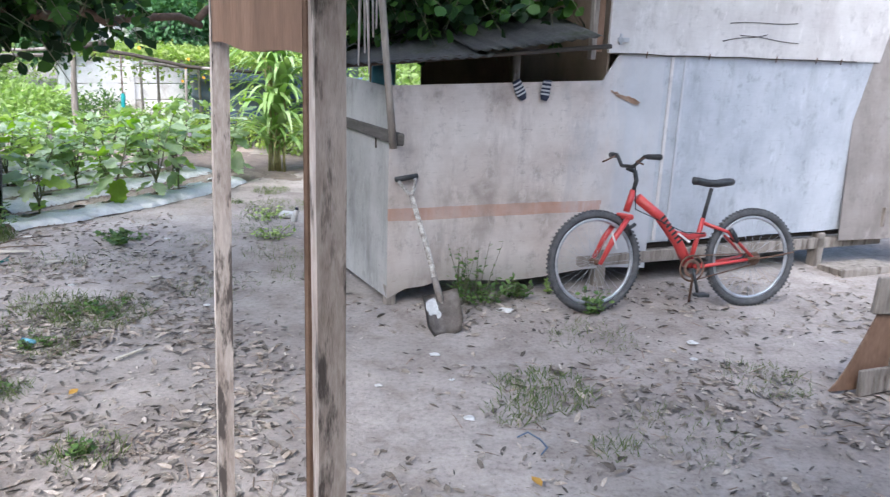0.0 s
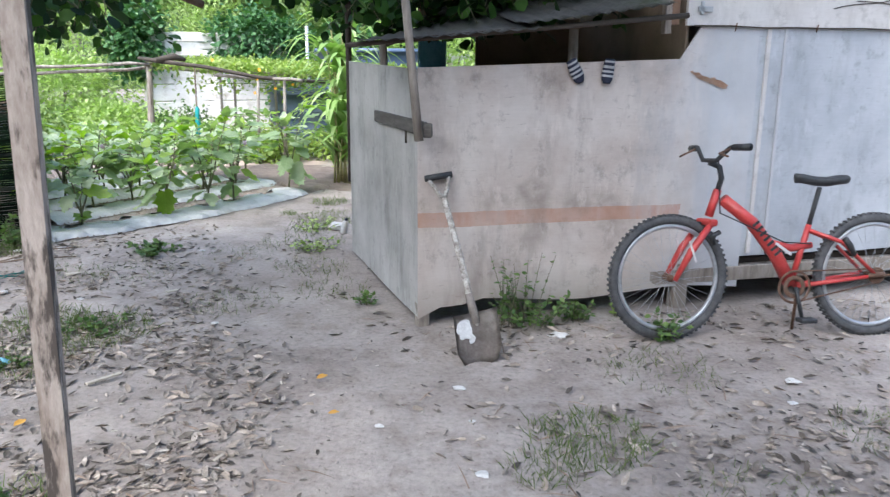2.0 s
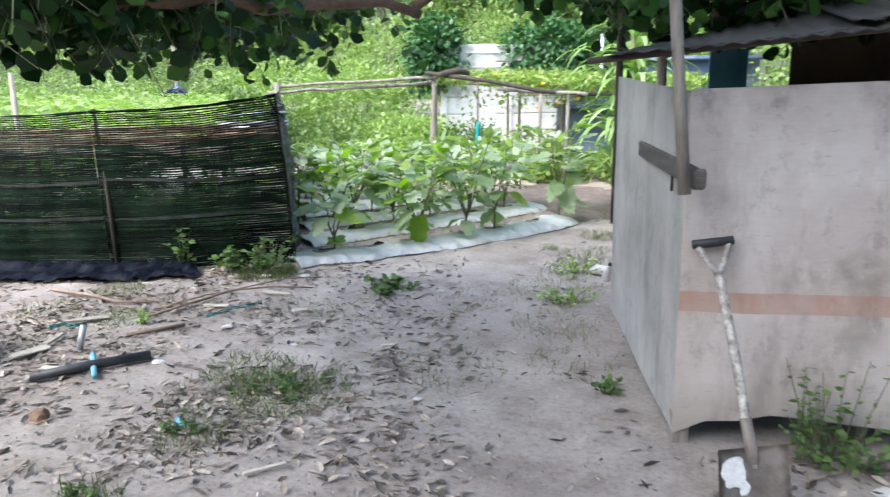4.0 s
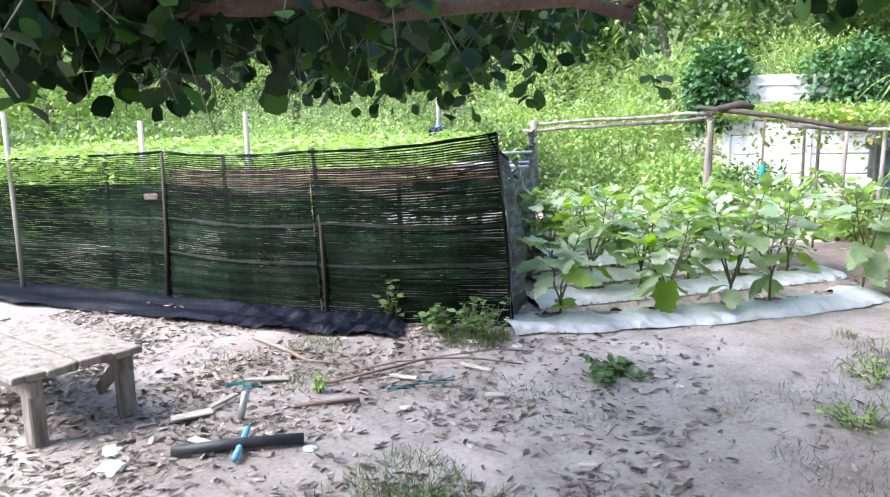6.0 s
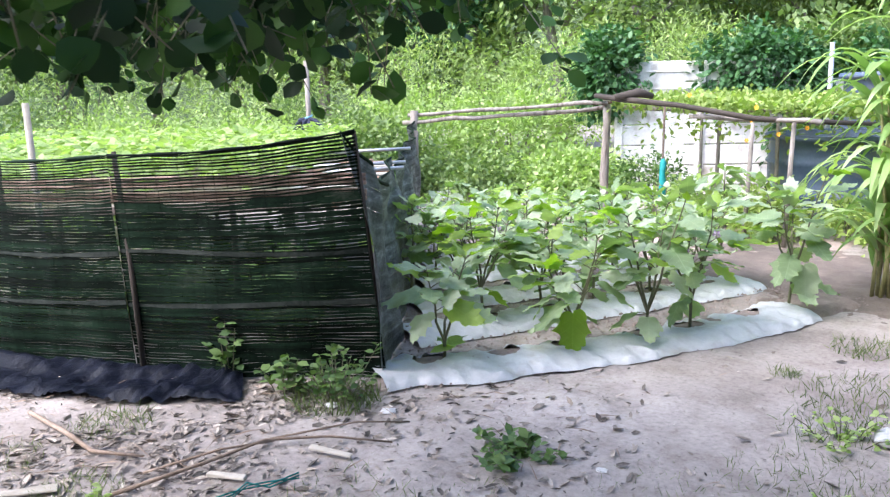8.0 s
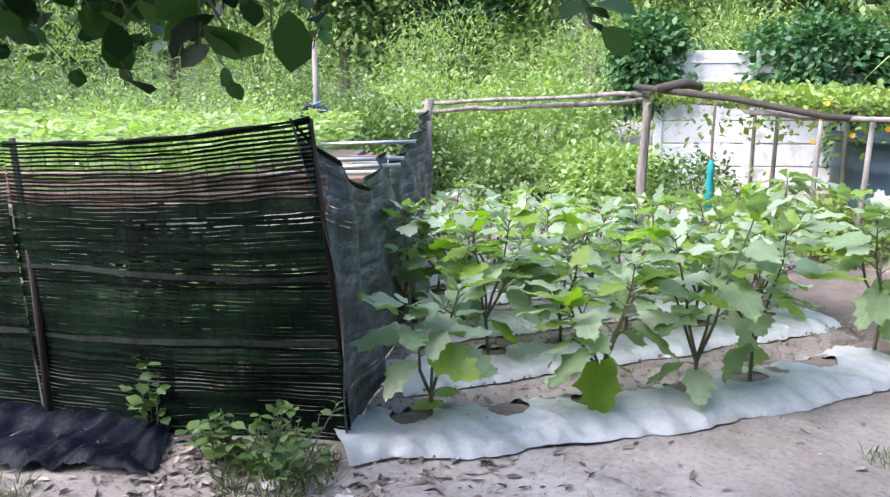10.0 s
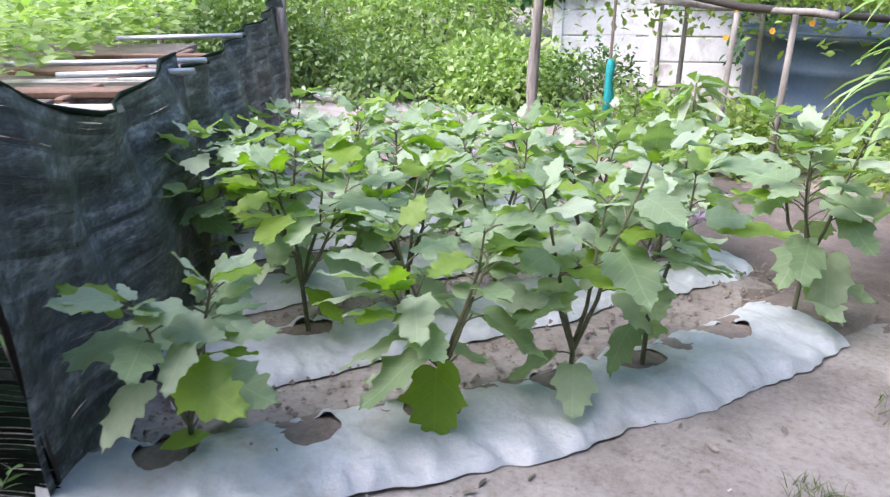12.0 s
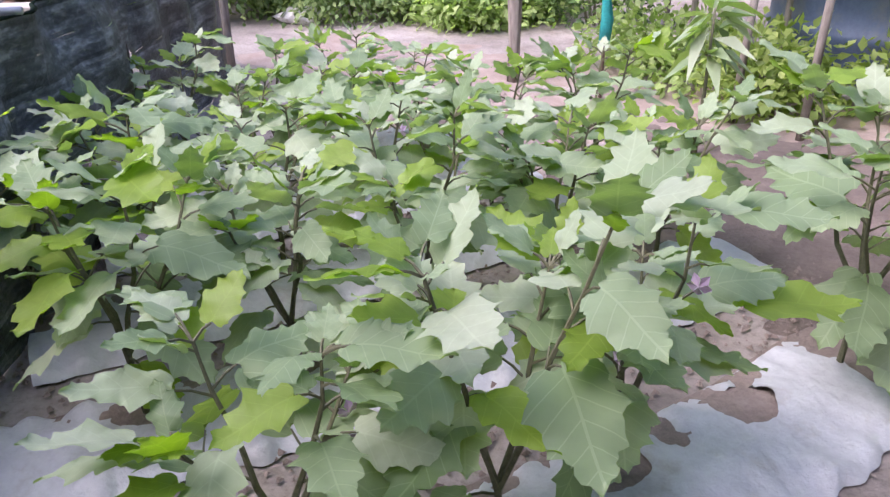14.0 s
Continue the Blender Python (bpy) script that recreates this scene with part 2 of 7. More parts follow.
M_NETBAND = surface("worn_net_band", ((0.35, (0.01, 0.015, 0.012)), (0.6, (0.045, 0.052, 0.045))), 5, 40, 0.75, spec=0.15)
M_TARP = surface("black_plastic_sheet", ((0.3, (0.003, 0.004, 0.008)), (0.6, (0.009, 0.011, 0.02))), 9, 50, 0.38, relief=0.7, dist=0.02, spec=0.14)
M_MULCH = surface("silver_mulch_film", ((0.3, (0.36, 0.37, 0.385)), (0.5, (0.48, 0.49, 0.505)), (0.7, (0.58, 0.59, 0.605))), 6, 34, 0.3, relief=0.7, dist=0.018, stain=(0.33, 0.295, 0.265), stain_scale=4.0, stain_at=(0.56, 0.72), spec=0.5)
M_SOIL = surface("dark_bed_soil", ((0.3, (0.14, 0.108, 0.092)), (0.5, (0.24, 0.19, 0.165)), (0.7, (0.33, 0.27, 0.24))), 8, 60, 0.95, relief=1.0, dist=0.02)
M_TILLED = surface("dark_tilled_soil", ((0.3, (0.1, 0.077, 0.064)), (0.5, (0.165, 0.13, 0.11)), (0.7, (0.24, 0.19, 0.165))), 8, 60, 0.95, relief=1.0, dist=0.02)
M_BARE = surface("pinkish_bare_soil", ((0.3, (0.22, 0.165, 0.14)), (0.5, (0.33, 0.26, 0.225)), (0.7, (0.42, 0.345, 0.305))), 5, 50, 0.95, relief=1.0, dist=0.02)
M_CONC = surface("whitewashed_concrete", ((0.3, (0.55, 0.52, 0.48)), (0.5, (0.7, 0.67, 0.63)), (0.7, (0.8, 0.78, 0.75))), 2.5, 30, 0.85, stain=(0.4, 0.35, 0.29), stain_scale=2.4)
M_TANK = surface("blue_plastic", ((0.3, (0.06, 0.09, 0.16)), (0.6, (0.11, 0.15, 0.23))), 4, 40, 0.45, stain=(0.17, 0.18, 0.19), stain_scale=3)
M_RED = surface("red_bike_paint", ((0.3, (0.36, 0.03, 0.03)), (0.55, (0.5, 0.055, 0.052)), (0.75, (0.58, 0.11, 0.1))), 9, 80, 0.35, relief=0.1, spec=0.5)
M_SILVERP = surface("silver_paint", ((0.3, (0.45, 0.42, 0.42)), (0.6, (0.7, 0.66, 0.66))), 14, 80, 0.4, relief=0.1)
M_RUBBER = surface("dusty_rubber", ((0.3, (0.035, 0.036, 0.04)), (0.6, (0.1, 0.1, 0.105))), 20, 120, 0.85)
M_RIM = surface("dull_alloy", ((0.3, (0.3, 0.31, 0.33)), (0.6, (0.5, 0.51, 0.54))), 20, 90, 0.45, metal=0.6)
M_BLACK = surface("black_plastic", ((0.3, (0.015, 0.016, 0.018)), (0.6, (0.04, 0.042, 0.046))), 20, 90, 0.5)
M_RUST = surface("rusty_steel", ((0.3, (0.06, 0.035, 0.025)), (0.5, (0.14, 0.08, 0.055)), (0.7, (0.24, 0.16, 0.12))), 20, 90, 0.75, metal=0.3)
M_SHOVEL = surface("worn_shovel_steel", ((0.3, (0.13, 0.105, 0.09)), (0.5, (0.21, 0.18, 0.16)), (0.7, (0.3, 0.27, 0.25))), 12, 70, 0.65, metal=0.1, stain=(0.36, 0.33, 0.3), stain_scale=7)
M_SHAFT = surface("flaking_painted_shaft", ((0.35, (0.13, 0.1, 0.085)), (0.5, (0.35, 0.32, 0.29)), (0.62, (0.6, 0.58, 0.55))), 28, 90, 0.8)
M_STEEL = surface("galvanised_pipe", ((0.3, (0.35, 0.36, 0.38)), (0.6, (0.52, 0.53, 0.56))), 14, 80, 0.45, metal=0.5)
M_WHITE = surface("white_scrap", ((0.3, (0.42, 0.41, 0.4)), (0.6, (0.62, 0.61, 0.6))), 20, 80, 0.7)
M_TEAL = surface("teal_net_plastic", ((0.3, (0.01, 0.17, 0.17)), (0.6, (0.02, 0.3, 0.29))), 20, 80, 0.6)
M_CYAN = surface("pale_blue_plastic", ((0.3, (0.1, 0.32, 0.45)), (0.6, (0.2, 0.45, 0.58))), 12, 60, 0.5)
M_RAG = surface("pale_rag", ((0.3, (0.3, 0.28, 0.27)), (0.6, (0.5, 0.48, 0.47))), 40, 150, 0.9)
M_NAVY = surface("navy_knit", ((0.3, (0.012, 0.014, 0.028)), (0.6, (0.03, 0.034, 0.06))), 40, 150, 0.9)
M_OFFWHITE = surface("white_knit", ((0.3, (0.3, 0.3, 0.31)), (0.6, (0.42, 0.42, 0.43))), 40, 150, 0.9)
M_LITTER = surface("dry_leaf_litter", ((0.3, (0.115, 0.09, 0.073)), (0.5, (0.225, 0.19, 0.16)), (0.68, (0.4, 0.355, 0.315))), 9, 50, 0.85, vary=0.75)
M_YELLOW = surface("yellow_leaf", ((0.3, (0.42, 0.2, 0.03)), (0.6, (0.5, 0.28, 0.05))), 20, 80, 0.6)
M_FLOWER = surface("orange_petal", ((0.3, (0.75, 0.3, 0.02)), (0.6, (0.85, 0.45, 0.03))), 20, 80, 0.6)
M_VIOLET = surface("pale_violet_petal", ((0.3, (0.5, 0.32, 0.55)), (0.6, (0.65, 0.5, 0.68))), 30, 90, 0.6)
M_STEM = surface("green_brown_stem", ((0.3, (0.07, 0.075, 0.04)), (0.6, (0.15, 0.145, 0.085))), 20, 80, 0.7)
M_BARK = surface("brown_bark", ((0.3, (0.09, 0.055, 0.038)), (0.5, (0.15, 0.095, 0.065)), (0.7, (0.23, 0.155, 0.11))), 10, 60, 0.9, relief=0.9, dist=0.01)
L_EGG = leaf_material("eggplant_leaf", (0.18, 0.26, 0.13), (0.335, 0.415, 0.265), (0.46, 0.51, 0.39), 0.5, 0.32, 9, True, 0.3, (1.1, 1.5, 0.25))
L_EGGY = leaf_material("young_eggplant_leaf", (0.2, 0.3, 0.04), (0.27, 0.39, 0.065), (0.35, 0.45, 0.12), 0.45, 0.5, 9, True, 0.4, (1.2, 1.5, 0.18))
L_TREE = leaf_material("glossy_tree_leaf", (0.011, 0.03, 0.011), (0.022, 0.058, 0.017), (0.085, 0.19, 0.035), 0.5, 0.22, 20, False, 0.2)
L_WOODS = leaf_material("woodland_leaf", (0.1, 0.165, 0.055), (0.19, 0.27, 0.095), (0.32, 0.4, 0.155), 0.6, 0.35, 6)
L_FRESH = leaf_material("fresh_green_leaf", (0.26, 0.36, 0.11), (0.37, 0.48, 0.17), (0.48, 0.57, 0.26), 0.55, 0.42, 8)
L_VINE = leaf_material("dark_vine_leaf", (0.045, 0.12, 0.045), (0.08, 0.19, 0.07), (0.13, 0.26, 0.1), 0.5, 0.3, 10)
L_TRELLIS = leaf_material("yellow_green_vine_leaf", (0.2, 0.28, 0.06), (0.31, 0.4, 0.1), (0.42, 0.48, 0.17), 0.55, 0.4, 10)
L_CANE = leaf_material("cane_leaf", (0.22, 0.36, 0.1), (0.34, 0.48, 0.17), (0.48, 0.58, 0.32), 0.5, 0.35, 10)
L_WEED = leaf_material("weed_leaf", (0.06, 0.12, 0.04), (0.11, 0.19, 0.055), (0.18, 0.27, 0.08), 0.6, 0.3, 20)
L_GRASS = leaf_material("short_grass", (0.08, 0.12, 0.04), (0.13, 0.175, 0.06), (0.2, 0.23, 0.09), 0.7, 0.3, 20)

# ---- building blocks ----


def part(name, bm, material, parent=None, label=""):
    me = bpy.data.meshes.new(name)
    bm.to_mesh(me)
    bm.free()
    me.materials.append(material)
    ob = new(name, me)
    if parent:
        ob.parent = parent
    return tagged(ob, label)


def thing(name, label, category, m=None, group="", kind=""):
    ob = new(name)
    ob.empty_display_size = 0.1
    if m is not None:
        ob.matrix_world = m
    return tagged(ob, label, category, group, kind)


def smooth(ob):
    for p in ob.data.polygons:
        p.use_smooth = True
    return ob


def add_box(bm, size, centre=(0, 0, 0), turn=None, bevel=0.004, jitter=0.0, rng=None):
    """A box with rounded edges, its corners a little off square."""
    m = Matrix.Translation(centre) @ (turn.to_4x4() if turn else Matrix()) @ Matrix.Diagonal((*size, 1))
    r = bmesh.ops.create_cube(bm, size=1, matrix=m)
    vs = r["verts"]
    if jitter and rng:
        for v in vs:
            v.co += Vector([rng.uniform(-jitter, jitter) for _ in range(3)])
    if bevel:
        es = list({e for v in vs for e in v.link_edges})
        bmesh.ops.bevel(bm, geom=es, offset=bevel, segments=1, affect="EDGES")


def add_tube(bm, pts, radii, sides=8, cap=True):
    """A tube along points, with a radius at each."""
    pts = [Vector(p) for p in pts]
    if isinstance(radii, (int, float)):
        radii = [radii] * len(pts)
    rings, ref = [], None
    for i, p in enumerate(pts):
        d = (pts[min(i + 1, len(pts) - 1)] - pts[max(i - 1, 0)]).normalized()
        if ref is None:
            ref = d.orthogonal().normalized()
        ref = (ref - d * ref.dot(d)).normalized()
        q = d.cross(ref)
        rings.append([bm.verts.new(p + (ref * math.cos(a) + q * math.sin(a)) * radii[i]) for a in (2 * math.pi * k / sides for k in range(sides))])
    for a, b in zip(rings, rings[1:]):
        for k in range(sides):
            bm.faces.new((a[k], a[(k + 1) % sides], b[(k + 1) % sides], b[k]))
    if cap:
        bm.faces.new(list(reversed(rings[0])))
        bm.faces.new(rings[-1])


def tube(name, pts, radii, material, parent=None, label="", sides=8):
    bm = bmesh.new()
    add_tube(bm, pts, radii, sides)
    return smooth(part(name, bm, material, parent, label))


def box(name, size, centre, material, parent=None, label="", turn=None, bevel=0.004, jitter=0.0, rng=None):
    bm = bmesh.new()
    add_box(bm, size, centre, turn, bevel, jitter, rng)
    return part(name, bm, material, parent, label)


def add_ring(bm, radius, thick, flat=1.0, n=40, k=8, m=None):
    """A torus in the xz plane round the origin, its section flattened along y."""
    m = m or Matrix()
    rows = []
    for i in range(n):
        a = 2 * math.pi * i / n
        rows.append([bm.verts.new(m @ Vector(((radius + thick * math.cos(b)) * math.cos(a), thick * flat * math.sin(b), (radius + thick * math.cos(b)) * math.sin(a)))) for b in (2 * math.pi * j / k for j in range(k))])
    for i in range(n):
        p, q = rows[i], rows[(i + 1) % n]
        for j in range(k):
            bm.faces.new((p[j], q[j], q[(j + 1) % k], p[(j + 1) % k]))


def wobble(p, amp, scale, seed=0.0):
    return amp * noise.noise(Vector((p[0] * scale + seed, p[1] * scale - seed, p[2] * scale + 3.1)))


LEAF_OVAL = ([(0, 0, 0), (-0.26, 0.3, 0.05), (-0.3, 0.62, 0.03), (0, 1, -0.1), (0.3, 0.62, 0.03), (0.26, 0.3, 0.05), (0, 0.3, 0), (0, 0.64, -0.02)],
             [(0, 6, 1, 1), (1, 6, 7, 2), (2, 7, 3, 3), (0, 5, 6, 6), (5, 4, 7, 6), (4, 3, 7, 7)])
LEAF_ROUND = ([(0, 0, 0), (-0.2, 0.16, 0.03), (-0.36, 0.45, 0.06), (-0.33, 0.75, 0.03), (0, 1, -0.1), (0.33, 0.75, 0.03), (0.36, 0.45, 0.06), (0.2, 0.16, 0.03), (0, 0.5, 0)],
              [(0, 8, 2, 1), (2, 8, 4, 3), (0, 7, 6, 8), (8, 6, 5, 4)])
LEAF_SIMPLE = ([(0, 0, 0), (-0.3, 0.45, 0.07), (0, 1, -0.08), (0.3, 0.45, 0.07)], [(0, 3, 2, 1)])
LEAF_LONG = ([(0, 0, 0), (-0.09, 0.4, 0.03), (0, 1, -0.2), (0.09, 0.4, 0.03)], [(0, 3, 2, 1)])
BLADE = ([(-0.03, 0, 0), (0.03, 0, 0), (0.02, 0.6, 0.0), (-0.02, 0.6, 0.0), (0, 1, -0.18)], [(0, 1, 2, 3), (3, 2, 4, 4)])


def leaf_mesh(name, template, pos, out, up, size, material):
    """One mesh of many leaves: each stands at pos, points along out, its face towards up."""
    tv, tf = np.array(template[0], float), template[1]
    pos, out, up = (np.asarray(a, float) for a in (pos, out, up))
    size = np.asarray(size, float)
    out /= np.linalg.norm(out, axis=1, keepdims=True) + 1e-9
    side = np.cross(out, up)
    side /= np.linalg.norm(side, axis=1, keepdims=True) + 1e-9
    face = np.cross(side, out)
    co = pos[:, None] + size[:, None, None] * (tv[None, :, 0:1] * side[:, None] + tv[None, :, 1:2] * out[:, None] + tv[None, :, 2:3] * face[:, None])
    n, k = len(pos), len(tv)
    loops, starts = [], [0]
    for f in tf:
        g = list(dict.fromkeys(f))
        loops += g
        starts.append(len(loops))
    per = len(loops)
    li = (np.array(loops)[None] + (np.arange(n) * k)[:, None]).ravel()
    ls = (np.array(starts[:-1])[None] + (np.arange(n) * per)[:, None]).ravel()
    me = bpy.data.meshes.new(name)
    me.vertices.add(n * k)
    me.vertices.foreach_set("co", co.ravel())
    me.loops.add(len(li))
    me.loops.foreach_set("vertex_index", li.astype(np.int32))
    me.polygons.add(len(ls))
    me.polygons.foreach_set("loop_start", ls.astype(np.int32))
    me.polygons.foreach_set("use_smooth", np.ones(len(ls), bool))
    me.update(calc_edges=True)
    me.materials.append(material)
    return me


def unit(rs, n):
    v = rs.normal(size=(n, 3))
    return v / np.linalg.norm(v, axis=1, keepdims=True)


def clump_cloud(rs, centre, radii, clumps, per, spread, low=-0.6):
    """Leaf places in many small clumps over an uneven body: places and the ways outwards."""
    d = unit(rs, clumps * 2)
    d = d[d[:, 2] > low][:clumps]
    body = np.array(centre) + d * np.array(radii) * rs.uniform(0.55, 1.08, (len(d), 1))
    p = np.repeat(body, per, 0) + rs.normal(size=(len(d) * per, 3)) * spread
    o = np.repeat(d, per, 0) + rs.normal(size=(len(d) * per, 3)) * 0.6
    return p, o


def leaf_body(name, rs, centre, radii, clumps, per, spread, size, material, parent=None, template=LEAF_SIMPLE, label="", low=-0.6, droop=0.5):
    p, o = clump_cloud(rs, centre, radii, clumps, per, spread, low)
    keep = p[:, 2] > 0.02
    p, o = p[keep], o[keep]
    o[:, 2] -= droop
    up = np.array([0, 0, 1.0]) + rs.normal(size=p.shape) * 0.45
    me = leaf_mesh(name, template, p, o, up, rs.uniform(0.65, 1.25, len(p)) * size, material)
    ob = new(name, me)
    if parent:
        ob.parent = parent
    return tagged(ob, label)

# ---- ground: one sheet to the horizon ----


def spaced(lo, hi, step, far):
    mid = list(np.arange(lo, hi + step / 2, step))
    out, d, a = [], step, lo
    while a > -far:
        d *= 1.5
        a -= d
        out.insert(0, a)
    tail, d, b = [], step, hi
    while b < far:
        d *= 1.5
        b += d
        tail.append(b)
    return np.array(out + mid + tail)


def build_ground():
    xs, ys = spaced(-6.0, 3.0, 0.07, 300), spaced(0.5, 10.0, 0.07, 300)
    verts = []
    for y in ys:
        for x in xs:
            near = 1.0 if -7 < x < 4 and 0 < y < 11 else 0.0
            z = near * (wobble((x, y, 0), 0.012, 2.2) + wobble((x, y, 0), 0.008, 7.5, 5)) - 0.004
            verts.append((x, y, z))
    nx = len(xs)
    faces = [(j * nx + i, j * nx + i + 1, (j + 1) * nx + i + 1, (j + 1) * nx + i) for j in range(len(ys) - 1) for i in range(nx - 1)]
    me = bpy.data.meshes.new("ground")
    me.from_pydata(verts, [], faces)
    me.materials.append(M_GROUND)
    return tagged(smooth(new("ground", me)), "grey-brown sandy soil yard with a trodden path", "ground", kind="structure")


build_ground()

# ---- plywood shed: front line runs from its corner along WALL ----
CORNER, WALL = Vector((-0.37, 4.74, 0)), Vector((0.932, 0.363, 0))
SHED = Matrix.Translation(CORNER) @ Matrix.Rotation(math.atan2(WALL.y, WALL.x), 4, "Z")
SIDE_ANGLE = math.atan2(1.58, -0.77)
SIDE = Matrix.Translation(CORNER) @ Matrix.Rotation(SIDE_ANGLE, 4, "Z")


def sheet(name, outline, thick, material, parent, label="", bend=0.006, seed=0.0, step=0.12):
    """A board in the xz plane: top and bottom edge given as functions of x, slightly bowed."""
    x0, x1, low, high = outline
    n, k = max(2, int((x1 - x0) / step)), 8
    bm = bmesh.new()
    lay = []
    for y in (-thick, 0):
        rows = []
        for i in range(n + 1):
            x = x0 + (x1 - x0) * i / n
            a, b = low(x), high(x)
            rows.append([bm.verts.new((x, y + bend * noise.noise(Vector((x * 1.1 + seed, j * 0.35, seed))), a + (b - a) * j / k)) for j in range(k + 1)])
        lay.append(rows)
    f, g = lay
    for i in range(n):
        for j in range(k):
            bm.faces.new((f[i][j], f[i + 1][j], f[i + 1][j + 1], f[i][j + 1]))
            bm.faces.new((g[i][j + 1], g[i + 1][j + 1], g[i + 1][j], g[i][j]))
        bm.faces.new((f[i][0], g[i][0], g[i + 1][0], f[i + 1][0]))
        bm.faces.new((f[i][k], f[i + 1][k], g[i + 1][k], g[i][k]))
    for j in range(k):
        bm.faces.new((f[0][j], f[0][j + 1], g[0][j + 1], g[0][j]))
        bm.faces.new((f[n][j], g[n][j], g[n][j + 1], f[n][j + 1]))
    return part(name, bm, material, parent, label)


house = thing("house", "plywood-clad house with patched pinkish and pale blue painted sheets", "house", SHED)
H = 2.75
ragged = lambda x, z, s: z + 0.012 * noise.noise(Vector((x * 4 + s, s, 0)))
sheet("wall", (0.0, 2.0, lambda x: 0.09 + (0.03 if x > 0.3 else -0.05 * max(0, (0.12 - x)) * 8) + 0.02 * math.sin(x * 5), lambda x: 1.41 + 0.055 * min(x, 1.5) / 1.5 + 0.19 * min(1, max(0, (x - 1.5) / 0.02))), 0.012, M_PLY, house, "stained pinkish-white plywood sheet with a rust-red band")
sheet("wall", (1.99, 4.25, lambda x: ragged(x, 0.30, 2), lambda x: ragged(x, 1.655, 3)), 0.009, M_BLUE, house, "plywood sheet painted pale blue-white", seed=4)
sheet("wall", (1.52, 4.35, lambda x: ragged(x, 1.645, 7), lambda x: H), 0.024, M_PINK, house, "pinkish-white painted plywood sheet", seed=8)
# seam with lifted edge, nails and scratches
tube("seam", [(1.56 + 0.22 * i, -0.028, 1.645 + 0.008 * noise.noise(Vector((i * 0.7, 0, 0)))) for i in range(11)], 0.0045, M_DARKWOOD, house, "dark gap under the upper sheet", 5)
for x in (1.82, 2.35, 2.96, 3.35, 3.6):
    tube("nail", [(x, -0.026, 1.62), (x + 0.004, -0.032, 1.665)], 0.004, M_RUST, house, sides=5)
for (x, z, l, t) in ((2.5, 1.88, 0.62, 0.004), (2.6, 1.80, 0.55, -0.006), (2.45, 1.755, 0.4, 0.01)):
    tube("scratch", [(x + l * i / 6, -0.0255, z + t * i + 0.006 * math.sin(i)) for i in range(7)], 0.0035, M_DARKWOOD, house, sides=4)
for i, (x, w) in enumerate(((2.05, 0.045), (2.16, 0.03))):
    box("batten", (w * 0.6, 0.01, 1.32), (x, -0.017, 0.98), M_PLY if i else M_PINK, house, "worn joint strip", bevel=0.002)
box("wall_stud", (0.05, 0.06, 1.1), (1.47, 0.05, 2.2), M_BROWN, house)
box("wall_stud", (0.04, 0.05, 1.1), (1.42, 0.03, 2.15), M_WOOD, house)
box("hinge", (0.09, 0.012, 0.03), (1.62, -0.03, 1.735), M_STEEL, house, bevel=0.002)
box("hinge", (0.02, 0.012, 0.07), (1.60, -0.03, 1.74), M_STEEL, house, bevel=0.002)
chip = bmesh.new()
for x, z, w, h in ((1.66, 1.36, 0.12, 0.014), (1.75, 1.335, 0.1, 0.02), (1.6, 1.385, 0.06, 0.008)):
    ring = [chip.verts.new((x + w * math.cos(a) * (0.6 + 0.4 * noise.noise(Vector((a * 2, x, z)))) , -0.0165, z - 0.25 * w * math.cos(a) + h * math.sin(a) * (1 + 0.5 * noise.noise(Vector((a * 3, z, x)))))) for a in (2 * math.pi * k / 14 for k in range(14))]
    chip.faces.new(ring)
bmesh.ops.solidify(chip, geom=chip.faces[:], thickness=0.002)
part("bare_patch", chip, M_TORN, house, "torn patch of bare orange wood")
# sill beam, feet, dark floor and a dark board set back beneath it
box("beam", (3.0, 0.07, 0.09), (2.9, 0.02, 0.195), M_WOOD, house, "weathered floor beam")
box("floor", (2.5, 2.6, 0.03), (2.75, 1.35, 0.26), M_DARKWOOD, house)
for x in (1.62, 3.72):
    box("foot", (0.09, 0.09, 0.3), (x, 0.03, 0.13), M_WOOD, house, bevel=0.008)
box("underfloor_board", (2.3, 0.02, 0.2), (2.75, 0.5, 0.1), M_DARKWOOD, house)
# side and back of the house body
sheet("wall", (0.0, 2.7, lambda x: 0.3, lambda x: H), 0.015, M_BROWNPLY, house, "bare brown plywood side wall").matrix_local = pose(1.55, 0.03, 0, 0, 0, 90)
sheet("wall", (0.0, 2.5, lambda x: 0.3, lambda x: H), 0.015, M_BROWNPLY, house).matrix_local = pose(1.53, 2.75, 0)
sheet("wall", (0.0, 2.7, lambda x: 0.3, lambda x: H), 0.015, M_BROWNPLY, house).matrix_local = pose(4.0, 0.03, 0, 0, 0, 90)
# leaning panel that closes the far corner
leaf_door = sheet("side_panel", (0.0, 0.9, lambda x: 0.05 + 0.03 * x, lambda x: 2.6), 0.014, M_DOORPLY, house, "bare grey-brown plywood panel leaning against the house")
leaf_door.matrix_local = pose(3.86, -0.05, 0.17, -3, -1, -14)
box("panel_foot", (0.6, 0.25, 0.06), (3.95, -0.2, 0.02), M_WOOD, house, jitter=0.01, rng=random.Random(2))
box("handle", (0.03, 0.03, 0.16), (4.22, -0.14, 0.42), M_WOOD, house)
bm = bmesh.new()
for i in range(46):
    for sgn in (0, 1):
        x = 1.2 + i * 0.065 + 0.0325 * sgn
        z = 0.025 * (1 if sgn else -1)
        for y in (-0.14, 3.1):
            bm.verts.new((x, y, H + 0.06 + 0.1 * (y + 0.5) + z))
